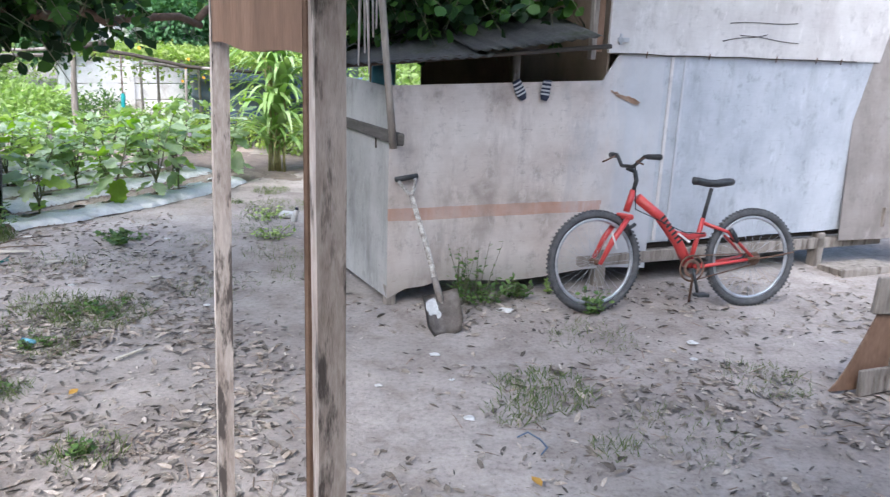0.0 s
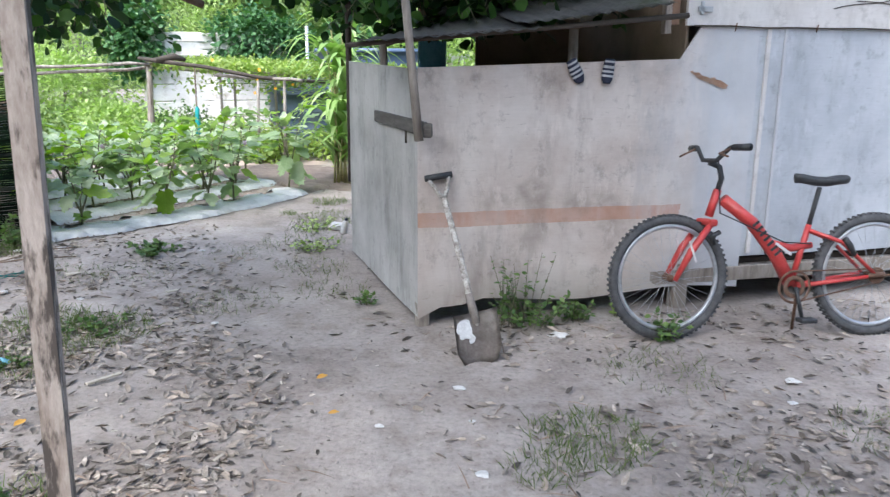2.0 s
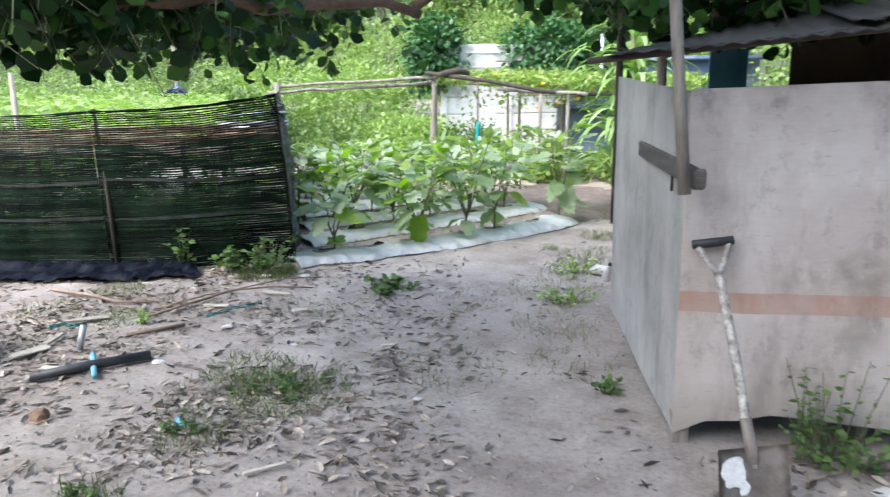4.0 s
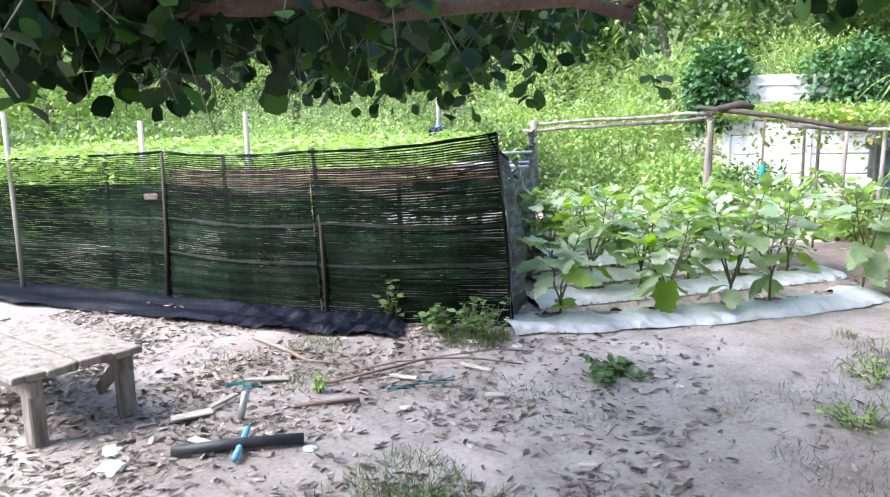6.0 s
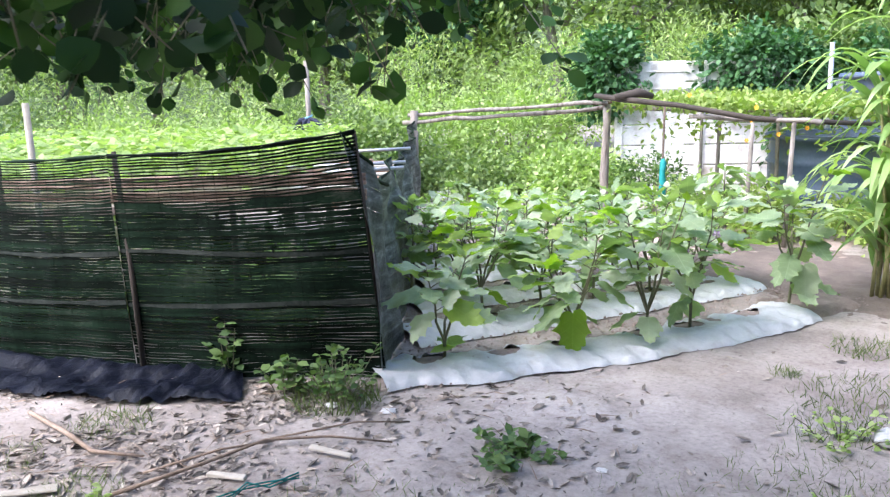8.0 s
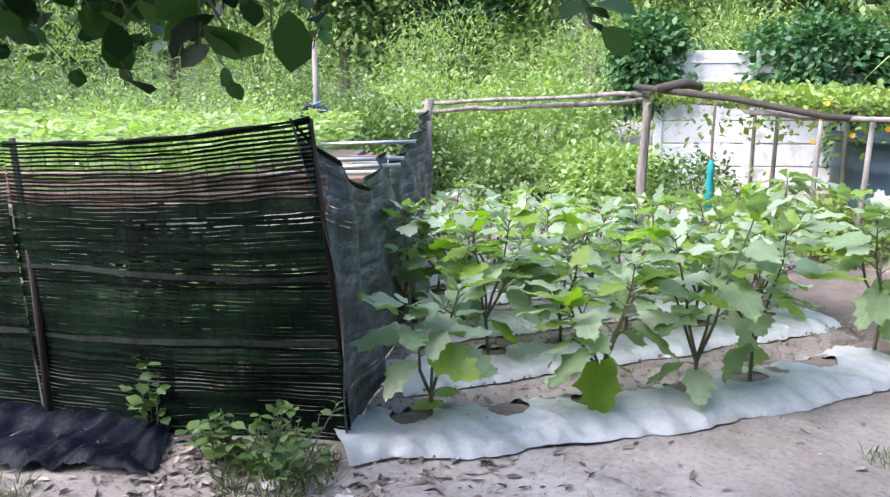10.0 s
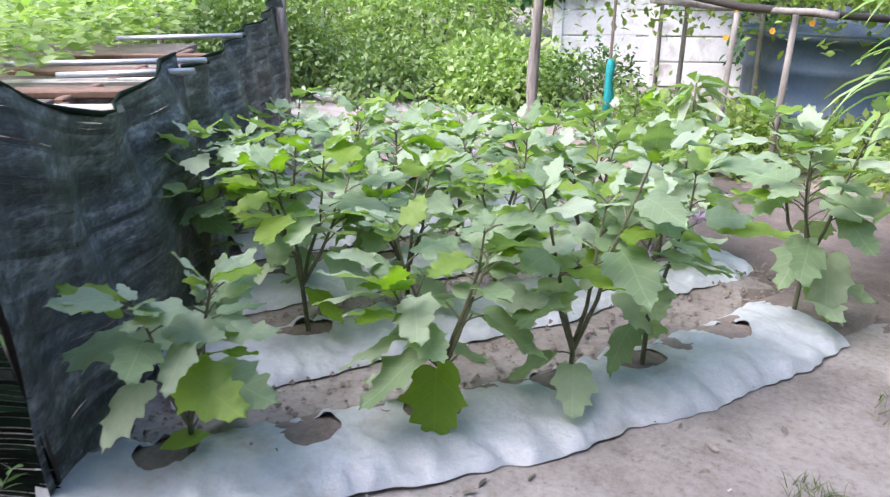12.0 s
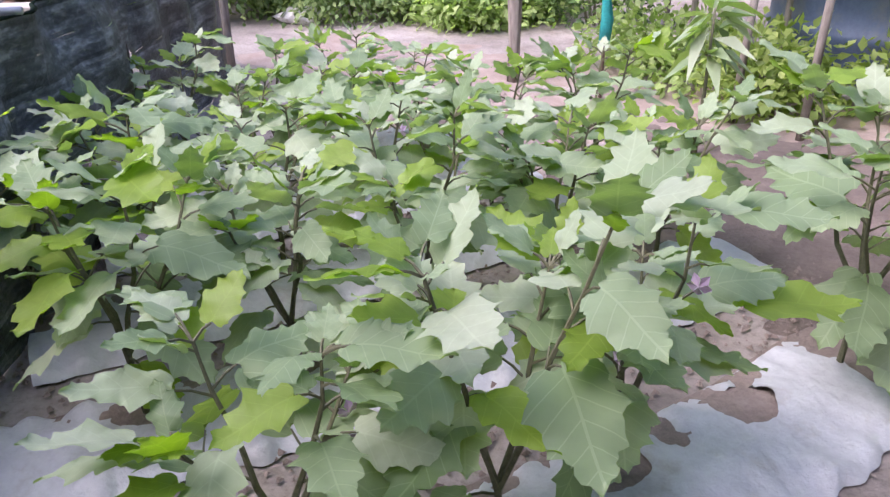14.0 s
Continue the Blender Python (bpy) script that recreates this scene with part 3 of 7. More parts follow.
bm.verts.ensure_lookup_table()
for i in range(91):
    bm.faces.new((bm.verts[2 * i], bm.verts[2 * i + 2], bm.verts[2 * i + 3], bm.verts[2 * i + 1]))
bmesh.ops.solidify(bm, geom=bm.faces[:], thickness=0.008)
part("roof", bm, M_ROOF, house, "corrugated fibre-cement roof")

# side screen of the yard
screen = thing("side_screen", "grey weathered plywood screen set on the bare ground", "fence", SIDE)
sheet("panel", (0.0, 1.76, lambda x: 0.05 - 0.02 * x, lambda x: 1.40 + 0.02 * x), 0.012, M_PLYSIDE, screen, "", 0.012, 3)
box("corner_post", (0.045, 0.05, 1.42), (0.02, -0.035, 0.69), M_WOOD, screen)
box("foot", (0.06, 0.07, 0.14), (0.03, -0.035, 0.06), M_WOOD, screen)
dark_post = thing("corner_pole", "thin dark upright pole at the end of the screen", "post")
tube("pole", [(-1.15, 6.36, 0.55), (-1.15, 6.36, 1.2), (-1.15, 6.36, 2.3)], 0.022, M_DARKWOOD, dark_post)

# lean-to roof over the yard of the shed
lean = thing("lean_to_roof", "old corrugated fibre-cement lean-to roof with leaves on it", "roof", kind="structure")
FL, FR, BL, BR = Vector((-0.62, 4.44, 1.535)), Vector((1.0, 4.98, 1.72)), Vector((-0.85, 6.15, 1.60)), Vector((0.35, 6.7, 2.1))


def roof_sheet(u0, u1, v0, v1, lift, seed):
    bm, n, k = bmesh.new(), 44, 10
    rows = []
    for i in range(n + 1):
        u = u0 + (u1 - u0) * i / n
        row = []
        for j in range(k + 1):
            v = v0 + (v1 - v0) * j / k
            p = FL.lerp(FR, u).lerp(BL.lerp(BR, u), v)
            p.z += lift + 0.006 * math.sin(u * 130) + 0.01 * noise.noise(Vector((u * 3 + seed, v * 3, seed))) - 0.025 * math.sin(math.pi * u) * (1 - v)
            row.append(bm.verts.new(p))
        rows.append(row)
    for i in range(n):
        for j in range(k):
            bm.faces.new((rows[i][j], rows[i + 1][j], rows[i + 1][j + 1], rows[i][j + 1]))
    bmesh.ops.solidify(bm, geom=bm.faces[:], thickness=0.007)
    return smooth(part("roof_sheet", bm, M_ROOF, lean))


roof_sheet(0.0, 0.55, 0.0, 0.7, 0.0, 1)
roof_sheet(0.48, 1.0, 0.03, 0.7, 0.02, 5)
roof_sheet(0.02, 0.56, 0.62, 1.1, 0.035, 9)
roof_sheet(0.5, 1.0, 0.63, 1.1, 0.05, 12)
tube("rafter", [FL + Vector((-0.08, 0.1, -0.02)), FR + Vector((0.03, 0.12, -0.03))], [0.012, 0.015], M_DARKWOOD, lean)
tube("rafter", [BL + Vector((0, 0, -0.05)), BR + Vector((0, 0, -0.05))], 0.025, M_DARKWOOD, lean)
tube("post", [CORNER + WALL * 0.915 + Vector((-0.05, 0.1, 1.2)), CORNER + WALL * 0.915 + Vector((-0.05, 0.1, 1.62))], 0.026, M_WOOD, lean)
tube("post", [BL + Vector((0.05, 0, -1.62)), BL + Vector((0, 0, -0.04))], 0.028, M_WOOD, lean)
tube("post", [BR + Vector((-0.1, 0, -2.1)), BR + Vector((-0.1, 0, -0.04))], 0.028, M_WOOD, lean)
back = thing("yard_partition", "brown plywood partition in the shade behind the screen", "wall", kind="structure")
sheet("panel", (0.75, 2.0, lambda x: 0.05, lambda x: 1.75), 0.012, M_BROWNPLY, back).matrix_world = SHED @ pose(0, 1.55, 0)
blue_board = box("blue_board", (0.2, 0.02, 0.6), (0, 0, 0.95), M_CYAN)
blue_board.matrix_world = SHED @ pose(0.42, 1.5, 0.33)
tagged(blue_board, "pale blue board propped behind the screen", "board")
box("support", (0.12, 0.03, 1.0), (0, 0.03, 0.15), M_WOOD, blue_board)

# ---- porch posts beside the start ----
porch = thing("porch_frame", "peeling weathered timber porch posts with a brown board", "porch")
PA, PB = Vector((-0.198, 0.92, 0)), Vector((-0.65, 2.0, 0))
turn = Matrix.Rotation(math.atan2(PB.y - PA.y, PB.x - PA.x), 3, "Z")


def post(base, top, w, d, seed):
    bm = bmesh.new()
    n = 14
    rings = []
    for i in range(n + 1):
        c = base.lerp(top, i / n)
        k = 1 + 0.05 * noise.noise(Vector((seed, i * 0.9, 0)))
        rings.append([bm.verts.new(c + turn @ Vector((sx * w / 2 * k, sy * d / 2 * k, 0))) for sx, sy in ((-1, -1), (1, -1), (1, 1), (-1, 1))])
    for a, b in zip(rings, rings[1:]):
        for k in range(4):
            bm.faces.new((a[k], a[(k + 1) % 4], b[(k + 1) % 4], b[k]))
    bm.faces.new(rings[-1])
    bmesh.ops.bevel(bm, geom=[e for e in bm.edges if abs(e.calc_length()) > 0.1], offset=0.004, segments=1, affect="EDGES")
    return part("post", bm, M_POST, porch)


post(PA, PA + Vector((-0.012, 0.0, 2.6)), 0.046, 0.04, 1.0)
post(PB + Vector((-0.024, 0.0, 0)), PB + Vector((0.03, 0.0, 2.6)), 0.046, 0.044, 6.0)
edge_board = box("edge_board", (0.007, 0.03, 2.4), PA + Vector((-0.024, 0.008, 1.2)), M_BARK, porch, "dark red-brown batten", turn=turn)
mid = (PA + PB) / 2
L = (PB - PA).length
bm = bmesh.new()
n = 18
cols = []
for i in range(n + 1):
    u = i / n
    low = 1.66 + 0.006 * math.sin(u * 9)
    c = PA.lerp(PB, 0.02 + 0.96 * u)
    cols.append([[bm.verts.new(Vector((c.x, c.y, z)) + turn @ Vector((0, off, 0))) for z in (low, 2.3)] for off in (-0.01, 0.01)])
for a, b in zip(cols, cols[1:]):
    bm.faces.new((a[0][0], b[0][0], b[0][1], a[0][1]))
    bm.faces.new((a[1][1], b[1][1], b[1][0], a[1][0]))
    bm.faces.new((a[0][0], a[1][0], b[1][0], b[0][0]))
part("board", bm, M_BROWN, porch, "brown plank fixed between the posts")
box("beam", (L + 0.5, 0.05, 0.08), (mid.x, mid.y, 2.58), M_WOOD, porch, turn=turn)
for k in range(5):
    x0, low = -0.163 + 0.0058 * k, (1.655, 1.67, 1.645, 1.69, 1.7)[k]
    tube("cloth_strip", [(x0 + 0.002 * math.sin(q * 1.9 + k), 0.905 + 0.003 * (k % 2), low + (2.5 - low) * q / 8) for q in range(9)], [0.0012] + [0.0024] * 8, M_RAG, porch, "pale frayed cloth strip", 5)
# roof above the view, added over the porch posts to shade the yard
bm = bmesh.new()
for i in range(81):
    for y, z in ((-1.75, 2.84), (1.1, 2.68)):
        bm.verts.new((-0.95 + 0.06 * i, y, z + (0.02 if i % 2 else -0.02)))
bm.verts.ensure_lookup_table()
for i in range(80):
    bm.faces.new((bm.verts[2 * i], bm.verts[2 * i + 2], bm.verts[2 * i + 3], bm.verts[2 * i + 1]))
bmesh.ops.solidify(bm, geom=bm.faces[:], thickness=0.008)
part("roof_sheet", bm, M_ROOF, porch, "unseen corrugated porch roof added to shade the yard")
# unseen wall behind the start, added to keep skylight off the yard
unseen_shade_wall = thing("unseen_shade_wall", "plain unseen plywood wall behind the porch, added to block skylight", "house", kind="structure")
sheet("wall", (-1.2, 4.2, lambda x: 0.0, lambda x: 2.7), 0.02, M_BROWNPLY, unseen_shade_wall).matrix_world = pose(0, -1.7, 0)

# ---- the tall stick and the board by the shed's corner ----
stick = thing("leaning_stick", "long grey stick leaning at the corner of the shed", "stick")
tube("pole", [(-0.332, 4.555, 1.05), (-0.366, 4.548, 1.4), (-0.455, 4.53, 2.35)], [0.024, 0.022, 0.02], M_WOOD, stick)
bracket = thing("bracket_board", "short weathered board nailed through the screen", "board")
b = box("board", (1.05, 0.024, 0.07), (0, 0, 0), M_BRACKET, bracket, jitter=0.004, rng=random.Random(4))
b.matrix_world = pose(-0.535, 5.06, 1.105, 0, 0, math.degrees(SIDE_ANGLE) + 180)
box("peg", (0.05, 0.03, 0.075), (-0.295, 4.6, 1.1), M_BRACKET, bracket, bevel=0.008)
tube("wire", [(-0.467, 4.93, 1.1), (-0.467, 4.93, 1.0)], 0.007, M_DARKWOOD, bracket, sides=6)

# ---- garden beds with silver film ----
ROW0, U = Vector((-3.61, 6.63, 0)), Vector((0.40, 0.917, 0)).normalized()
NRM = Vector((-U.y, U.x, 0))
NET_A, NET_B = Vector((-3.72, 6.40, 0)), Vector((-7.2, 10.2, 0))


def net_start(perp):
    """How far along the row the side of the net cuts it."""
    d = NET_B - NET_A
    # ROW0 + NRM*perp + U*a on the line NET_A + d*s
    q = ROW0 + NRM * perp - NET_A
    det = U.x * -d.y - U.y * -d.x
    return ((-q.x) * -d.y - (-q.y) * -d.x) / det


BEND = ((-0.5, 0.17), (-0.2, 0.13), (0.25, 0.01), (0.5, -0.01), (0.94, -0.08), (1.3, -0.1), (1.74, -0.11), (2.2, -0.08), (2.6, 0.0), (3.2, 0.04))


def bend(r, a):
    """Sideways curve of the first bed along its length."""
    return float(np.interp(a, [b[0] for b in BEND], [b[1] for b in BEND])) if r == 0 else 0.0


row_plants = [(0.0, [0.01, 0.43, 0.82, 1.29, 1.67, 2.16, 2.62]), (0.7, [0.66, 1.1, 1.55, 2.02, 2.5]), (1.36, [0.4, 0.78, 1.25, 1.7, 2.2, 2.65]), (2.0, []), (2.62, [])]
rng = random.Random(11)
holes, plants = [], []
for r, (perp, given) in enumerate(row_plants):
    if given:
        spots = given
        live = [] if r == 0 else range(len(spots))
    else:
        a0, spots = net_start(perp) + 0.22, []
        a = a0
        while a < 2.75 - 0.1 * r:
            spots.append(a)
            a += rng.uniform(0.4, 0.5)
        live = range(len(spots))
    for i, a in enumerate(spots):
        p = ROW0 + U * a + NRM * (perp + (bend(r, a) if r == 0 else rng.uniform(-0.04, 0.04)))
        holes.append((r, p))
        if i in live:
            plants.append((r, p))


def film_height(dp, a, r):
    """Cross-section of a bed: rounded, low towards its edges, creased."""
    e = abs(dp) / 0.245
    return 0.014 + 0.04 * max(0.0, 1 - e ** 2) + 0.02 * noise.noise(Vector((a * 5, dp * 7, r))) + 0.016 * abs(noise.noise(Vector((a * 21 + dp * 9, dp * 6, r + 3)))) + 0.006 * noise.noise(Vector((a * 40, dp * 14, r))) + 0.013 * math.sin(a * 31 + 5 * noise.noise(Vector((a * 3, dp * 2, r)))) * min(1, e) ** 2


def film(r, perp, a0, a1):
    bm, da, w = bmesh.new(), 0.02, 0.235
    n, k = int((a1 - a0) / da), 20
    mine = [p for q, p in holes if q == r]
    grid = []
    for i in range(n + 1):
        a = a0 + (a1 - a0) * i / n
        row = []
        for j in range(k + 1):
            edge = w + (0.045 if j * 2 < k else 0.02) * noise.noise(Vector((a * 3.3, 0 if j * 2 < k else 9, r))) + 0.022 * noise.noise(Vector((a * 15, 2 if j * 2 < k else 7, r)))
            dp = -edge + 2 * edge * j / k
            z = film_height(dp, a, r)
            z += 0.016 * max(0.0, abs(dp) / 0.235 - 0.35) * math.sin(a * 52 + 5 * noise.noise(Vector((a * 4, dp * 5, r))))
            z = z if 0 < j < k else 0.006
            row.append(bm.verts.new(ROW0 + U * a + NRM * (perp - 0.1 + bend(r, a) + dp) + Vector((0, 0, z))))
        grid.append(row)

    def brim(v, p):
        return 0.092 * (1 + 0.25 * noise.noise(Vector((math.atan2(v.co.y - p.y, v.co.x - p.x) * 1.1, p.x * 9, p.y * 9))))

    def cut(v):
        return any((v.co.xy - p.xy).length < brim(v, p) for p in mine)
    gone = {v for row in grid for v in row if cut(v)}
    for i in range(n):
        for j in range(k):
            f = (grid[i][j], grid[i + 1][j], grid[i + 1][j + 1], grid[i][j + 1])
            if not any(v in gone for v in f):
                bm.faces.new(f)
    bmesh.ops.delete(bm, geom=[v for v in bm.verts if not v.link_faces], context="VERTS")
    for v in bm.verts:
        for p in mine:
            d, b = (v.co.xy - p.xy).length, brim(v, p)
            if v.is_boundary and d < b + 0.035:
                v.co.x, v.co.y = p.x + (v.co.x - p.x) * b / d, p.y + (v.co.y - p.y) * b / d
    return tagged(smooth(part("mulch_film", bm, M_MULCH)), "creased silver-white plastic mulch film with planting holes", "plastic sheet", group="mulched beds")


def soil(name, perp, a0, a1, width, height, material, label):
    bm, n, k = bmesh.new(), int((a1 - a0) / 0.05), 16
    grid = [[bm.verts.new(ROW0 + U * (a0 + (a1 - a0) * i / n) + NRM * (perp + bend(0 if abs(perp + 0.06) < 0.01 else 1, a0 + (a1 - a0) * i / n) - width + 2 * width * j / k)
             + Vector((0, 0, (height * (1 - abs(2 * j / k - 1) ** 3) - 0.012 + 0.01 * noise.noise(Vector((i * 0.35, j * 0.6, perp)))) if 0 < j < k else -0.02)))
             for j in range(k + 1)] for i in range(n + 1)]
    for i in range(n):
        for j in range(k):
            bm.faces.new((grid[i][j], grid[i + 1][j], grid[i + 1][j + 1], grid[i][j + 1]))
    return tagged(smooth(part(name, bm, material)), label, "soil", kind="structure")


for r, (perp, given) in enumerate(row_plants):
    a0 = -0.34 if r == 0 else net_start(perp) + 0.02
    a1 = 2.55 if r == 0 else 2.95 - 0.1 * r
    film(r, perp, a0, a1)
    soil("bed_soil", perp - 0.06, a0 + 0.02, a1 + (0.5 if r == 0 else 0.0), 0.23, 0.052, M_SOIL, "dark crumbly soil of a raised bed")
# bare pinkish soil behind the beds
bm = bmesh.new()
g = [[bm.verts.new((-8.2 + 6.0 * i / 40, 9.0 + 3.6 * j / 24, 0.004 + 0.03 * noise.noise(Vector((i * 0.5, j * 0.5, 2))) - 0.06 * max(0, 1 - min(i, 40 - i, j, 24 - j) / 5 - 0.15 * noise.noise(Vector((i * 0.3, j * 0.3, 7)))))) for j in range(25)] for i in range(41)]
for i in range(40):
    for j in range(24):
        bm.faces.new((g[i][j], g[i + 1][j], g[i + 1][j + 1], g[i][j + 1]))
tagged(smooth(part("bare_soil", bm, M_BARE)), "bare pinkish dug soil behind the beds", "soil", kind="structure")

bm = bmesh.new()
g = []
for i in range(37):
    row = []
    for j in range(33):
        x, y = -4.2 + 2.5 * i / 36, 9.05 + 2.2 * j / 32
        edge = min(i / 36, 1 - i / 36, j / 32, 1 - j / 32) * 5 + 0.5 * noise.noise(Vector((x * 3, y * 3, 5)))
        row.append(bm.verts.new((x, y, 0.03 * min(1, max(-1, edge - 0.3)) + 0.024 * noise.noise(Vector((x * 6, y * 6, 1))) + 0.012 * noise.noise(Vector((x * 17, y * 17, 2))))))
    g.append(row)
for i in range(36):
    for j in range(32):
        bm.faces.new((g[i][j], g[i + 1][j], g[i + 1][j + 1], g[i][j + 1]))
tagged(smooth(part("tilled_soil", bm, M_TILLED)), "dark tilled soil beside the beds", "soil", kind="structure")

# ---- eggplants ----


LOBES = ((0.0, 0.0), (0.09, -0.04), (0.2, -0.02), (0.3, 0.1), (0.265, 0.19), (0.29, 0.27), (0.42, 0.42), (0.285, 0.46), (0.245, 0.54), (0.31, 0.69), (0.17, 0.71), (0.145, 0.79), (0.15, 0.9), (0.06, 0.92), (0.0, 1.0))


def egg_leaf(variant):
    """A broad eggplant leaf with pointed lobes and a wavy edge, one unit long, midrib along y."""
    rs = random.Random(40 + variant)
    bm, n = bmesh.new(), 2 * (len(LOBES) - 1)
    droop, fold = (0.02, 0.1, 0.18, 0.3, 0.06, 0.12)[variant], (0.2, 0.26, 0.12, -0.08, 0.05, 0.18)[variant]
    sweep = rs.uniform(-0.1, 0.1)
    cols = {}
    for s in (-1, 1):
        deep, wide = rs.uniform(0.55, 1.05), rs.uniform(0.92, 1.08)
        line = []
        for i in range(n + 1):
            t = i / 2
            k = min(len(LOBES) - 2, int(t))
            (ax_, ay), (bx, by) = LOBES[k], LOBES[k + 1]
            f = t - k
            x, y = ax_ + (bx - ax_) * f, ay + (by - ay) * f
            mean = 0.36 * max(0.0, math.sin(math.pi * min(1, max(0, 0.09 + 0.91 * y) ** 0.7))) ** 0.8
            x = (mean + (x - mean) * deep) * wide if 0 < i < n else x
            line.append((max(0.0, x) + (0.012 * math.sin(i * 2.7 + variant) if 2 < i < n - 2 else 0), y + s * (0.03 if i < 7 else 0)))
        for c in (0.0, 0.36, 0.7, 1.0):
            row = []
            for i, (x, y) in enumerate(line):
                yr = 0.06 + 0.94 * i / n if 0 < i < n else i / n
                px, py = x * c, yr + (y - yr) * c
                z = fold * px - 0.28 * px * px - droop * py * py + 0.02 * math.sin(py * 7)
                z += 0.035 * c * c * math.sin(py * 13 + s + 1.3 * variant) + 0.014 * math.cos(6.28 * (py * 4.4 - px * 3.4)) * (c if c < 0.9 else 0.3)
                row.append(Vector((s * px + sweep * py * py, py, z)))
            cols[s, c] = row
    rib = [bm.verts.new(p) for p in cols[1, 0.0]]
    for s in (-1, 1):
        rows = [rib] + [[bm.verts.new(p) for p in cols[s, c]] for c in (0.36, 0.7, 1.0)]
        for p, q in zip(rows, rows[1:]):
            for i in range(n):
                f = (p[i], p[i + 1], q[i + 1], q[i])
                bm.faces.new(f if s < 0 else tuple(reversed(f)))
    bmesh.ops.remove_doubles(bm, verts=bm.verts[:], dist=0.003)
    me = bpy.data.meshes.new("leaf")
    bm.to_mesh(me)
    bm.free()
    for p in me.polygons:
        p.use_smooth = True
    return me


EGG = [egg_leaf(i) for i in range(6)]
EGG_OLD, EGG_NEW = [], []
for me in EGG:
    me.materials.append(L_EGG)
    EGG_OLD.append(me)
    q = me.copy()
    q.materials.clear()
    q.materials.append(L_EGGY)
    EGG_NEW.append(q)


def petal_flower():
    bm = bmesh.new()
    for i in range(5):
        a = 2 * math.pi * i / 5
        d, e = Vector((math.cos(a), math.sin(a), 0)), Vector((-math.sin(a), math.cos(a), 0))
        v = [bm.verts.new(p) for p in (Vector((0, 0, 0)), d * 0.013 + e * 0.008 + Vector((0, 0, -0.004)), d * 0.022 + Vector((0, 0, -0.012)), d * 0.013 - e * 0.008 + Vector((0, 0, -0.004)))]
        bm.faces.new(v)
    me = bpy.data.meshes.new("flower")
    bm.to_mesh(me)
    bm.free()
    me.materials.append(M_VIOLET)
    return me


FLOWER = petal_flower()


def eggplant(base, height, seed, leaves=30, big=1.0, spread=1.0):
    """A main stem forks low into upright branches; petioles carry leaves that droop below and lie open above."""
    rs = random.Random(seed)
    plant = thing("eggplant_plant", "leafy eggplant bush with broad grey-green lobed leaves", "plant", Matrix.Translation(base), "eggplant rows")
    bm = bmesh.new()
    fork = height * rs.uniform(0.2, 0.27)
    lean_x, lean_y = rs.uniform(-0.02, 0.02), rs.uniform(-0.02, 0.02)
    add_tube(bm, [(0, 0, -0.05), (lean_x * 0.4, lean_y, fork * 0.5), (lean_x, lean_y, fork)], [0.011, 0.0095, 0.009], 7)
    arms = []
    n = 4 if leaves > 24 else 3
    for k in range(n):
        a = 2 * math.pi * k / n + rs.uniform(-0.45, 0.45)
        reach, top = rs.uniform(0.1, 0.2) * spread * height / 0.7, height * (1.0 if k == 0 else rs.uniform(0.72, 0.95))
        pts = [Vector((lean_x, lean_y, fork * rs.uniform(0.75, 1.0)))]
        for i in range(1, 5):
            f = i / 4
            pts.append(Vector((reach * f ** 0.8 * math.cos(a) + rs.uniform(-0.014, 0.014), reach * f ** 0.8 * math.sin(a) + rs.uniform(-0.014, 0.014), fork + (top - fork) * f)))
        add_tube(bm, pts, [0.0085, 0.0075, 0.006, 0.0045, 0.003], 5)
        arms.append((a, pts))
    spots = []
    for i in range(leaves):
        a, pts = arms[i % n]
        f = min(1.0, 0.22 + 0.78 * (((i // n) + rs.random()) / (leaves / n)) ** 0.8)
        q = f * 4
        k = min(3, int(q))
        spots.append((a, pts[k].lerp(pts[k + 1], q - k), f, a + (i // n) * 2.4 + rs.uniform(-0.5, 0.5)))
    for i in range(2 if leaves > 24 else 1):
        way = rs.uniform(0, 6.28)
        spots.append((way, Vector((lean_x, lean_y, fork * rs.uniform(0.6, 0.95))), 0.0, way))
    for a, pts in arms:
        spots += [(a, pts[4], 0.87 + 0.04 * k, a + 2.1 * k + rs.uniform(-0.4, 0.4)) for k in range(4)]
    for a, at, f, way in spots:
        # leaves turn outwards from the bush
        way = a + (((way - a + math.pi) % (2 * math.pi)) - math.pi) * 0.75
        size = big * (rs.uniform(0.17, 0.25) if f < 0.6 else rs.uniform(0.13, 0.2) if f < 0.9 else rs.uniform(0.07, 0.14))
        pitch = rs.uniform(-42, -2) if f < 0.34 else rs.uniform(-16, 16) if f < 0.7 else rs.uniform(-8, 30) if f < 0.88 else rs.uniform(15, 65)
        out = Vector((math.cos(way), math.sin(way), 0))
        rise = 0.5 if f > 0.3 else 0.15
        o = at + out * size * rs.uniform(0.25, 0.42) + Vector((0, 0, size * 0.4 * rise))
        add_tube(bm, [at, at.lerp(o, 0.55) + Vector((0, 0, 0.006)), o], [0.0036, 0.003, 0.0026], 4, False)
        young = rs.random() < (0.1 if f < 0.6 else 0.24)
        lf = new("leaf", rs.choice(EGG_NEW if young else EGG_OLD))
        lf.parent = plant
        lf.matrix_local = Matrix.Translation(o) @ Matrix.Rotation(way - math.pi / 2, 4, "Z") @ Matrix.Rotation(radians(pitch), 4, "X") @ Matrix.Rotation(radians(rs.uniform(-26, 26)), 4, "Y") @ Matrix.Diagonal((size * rs.uniform(0.86, 1.08), size, size, 1))
    part("stem", bm, M_STEM, plant)
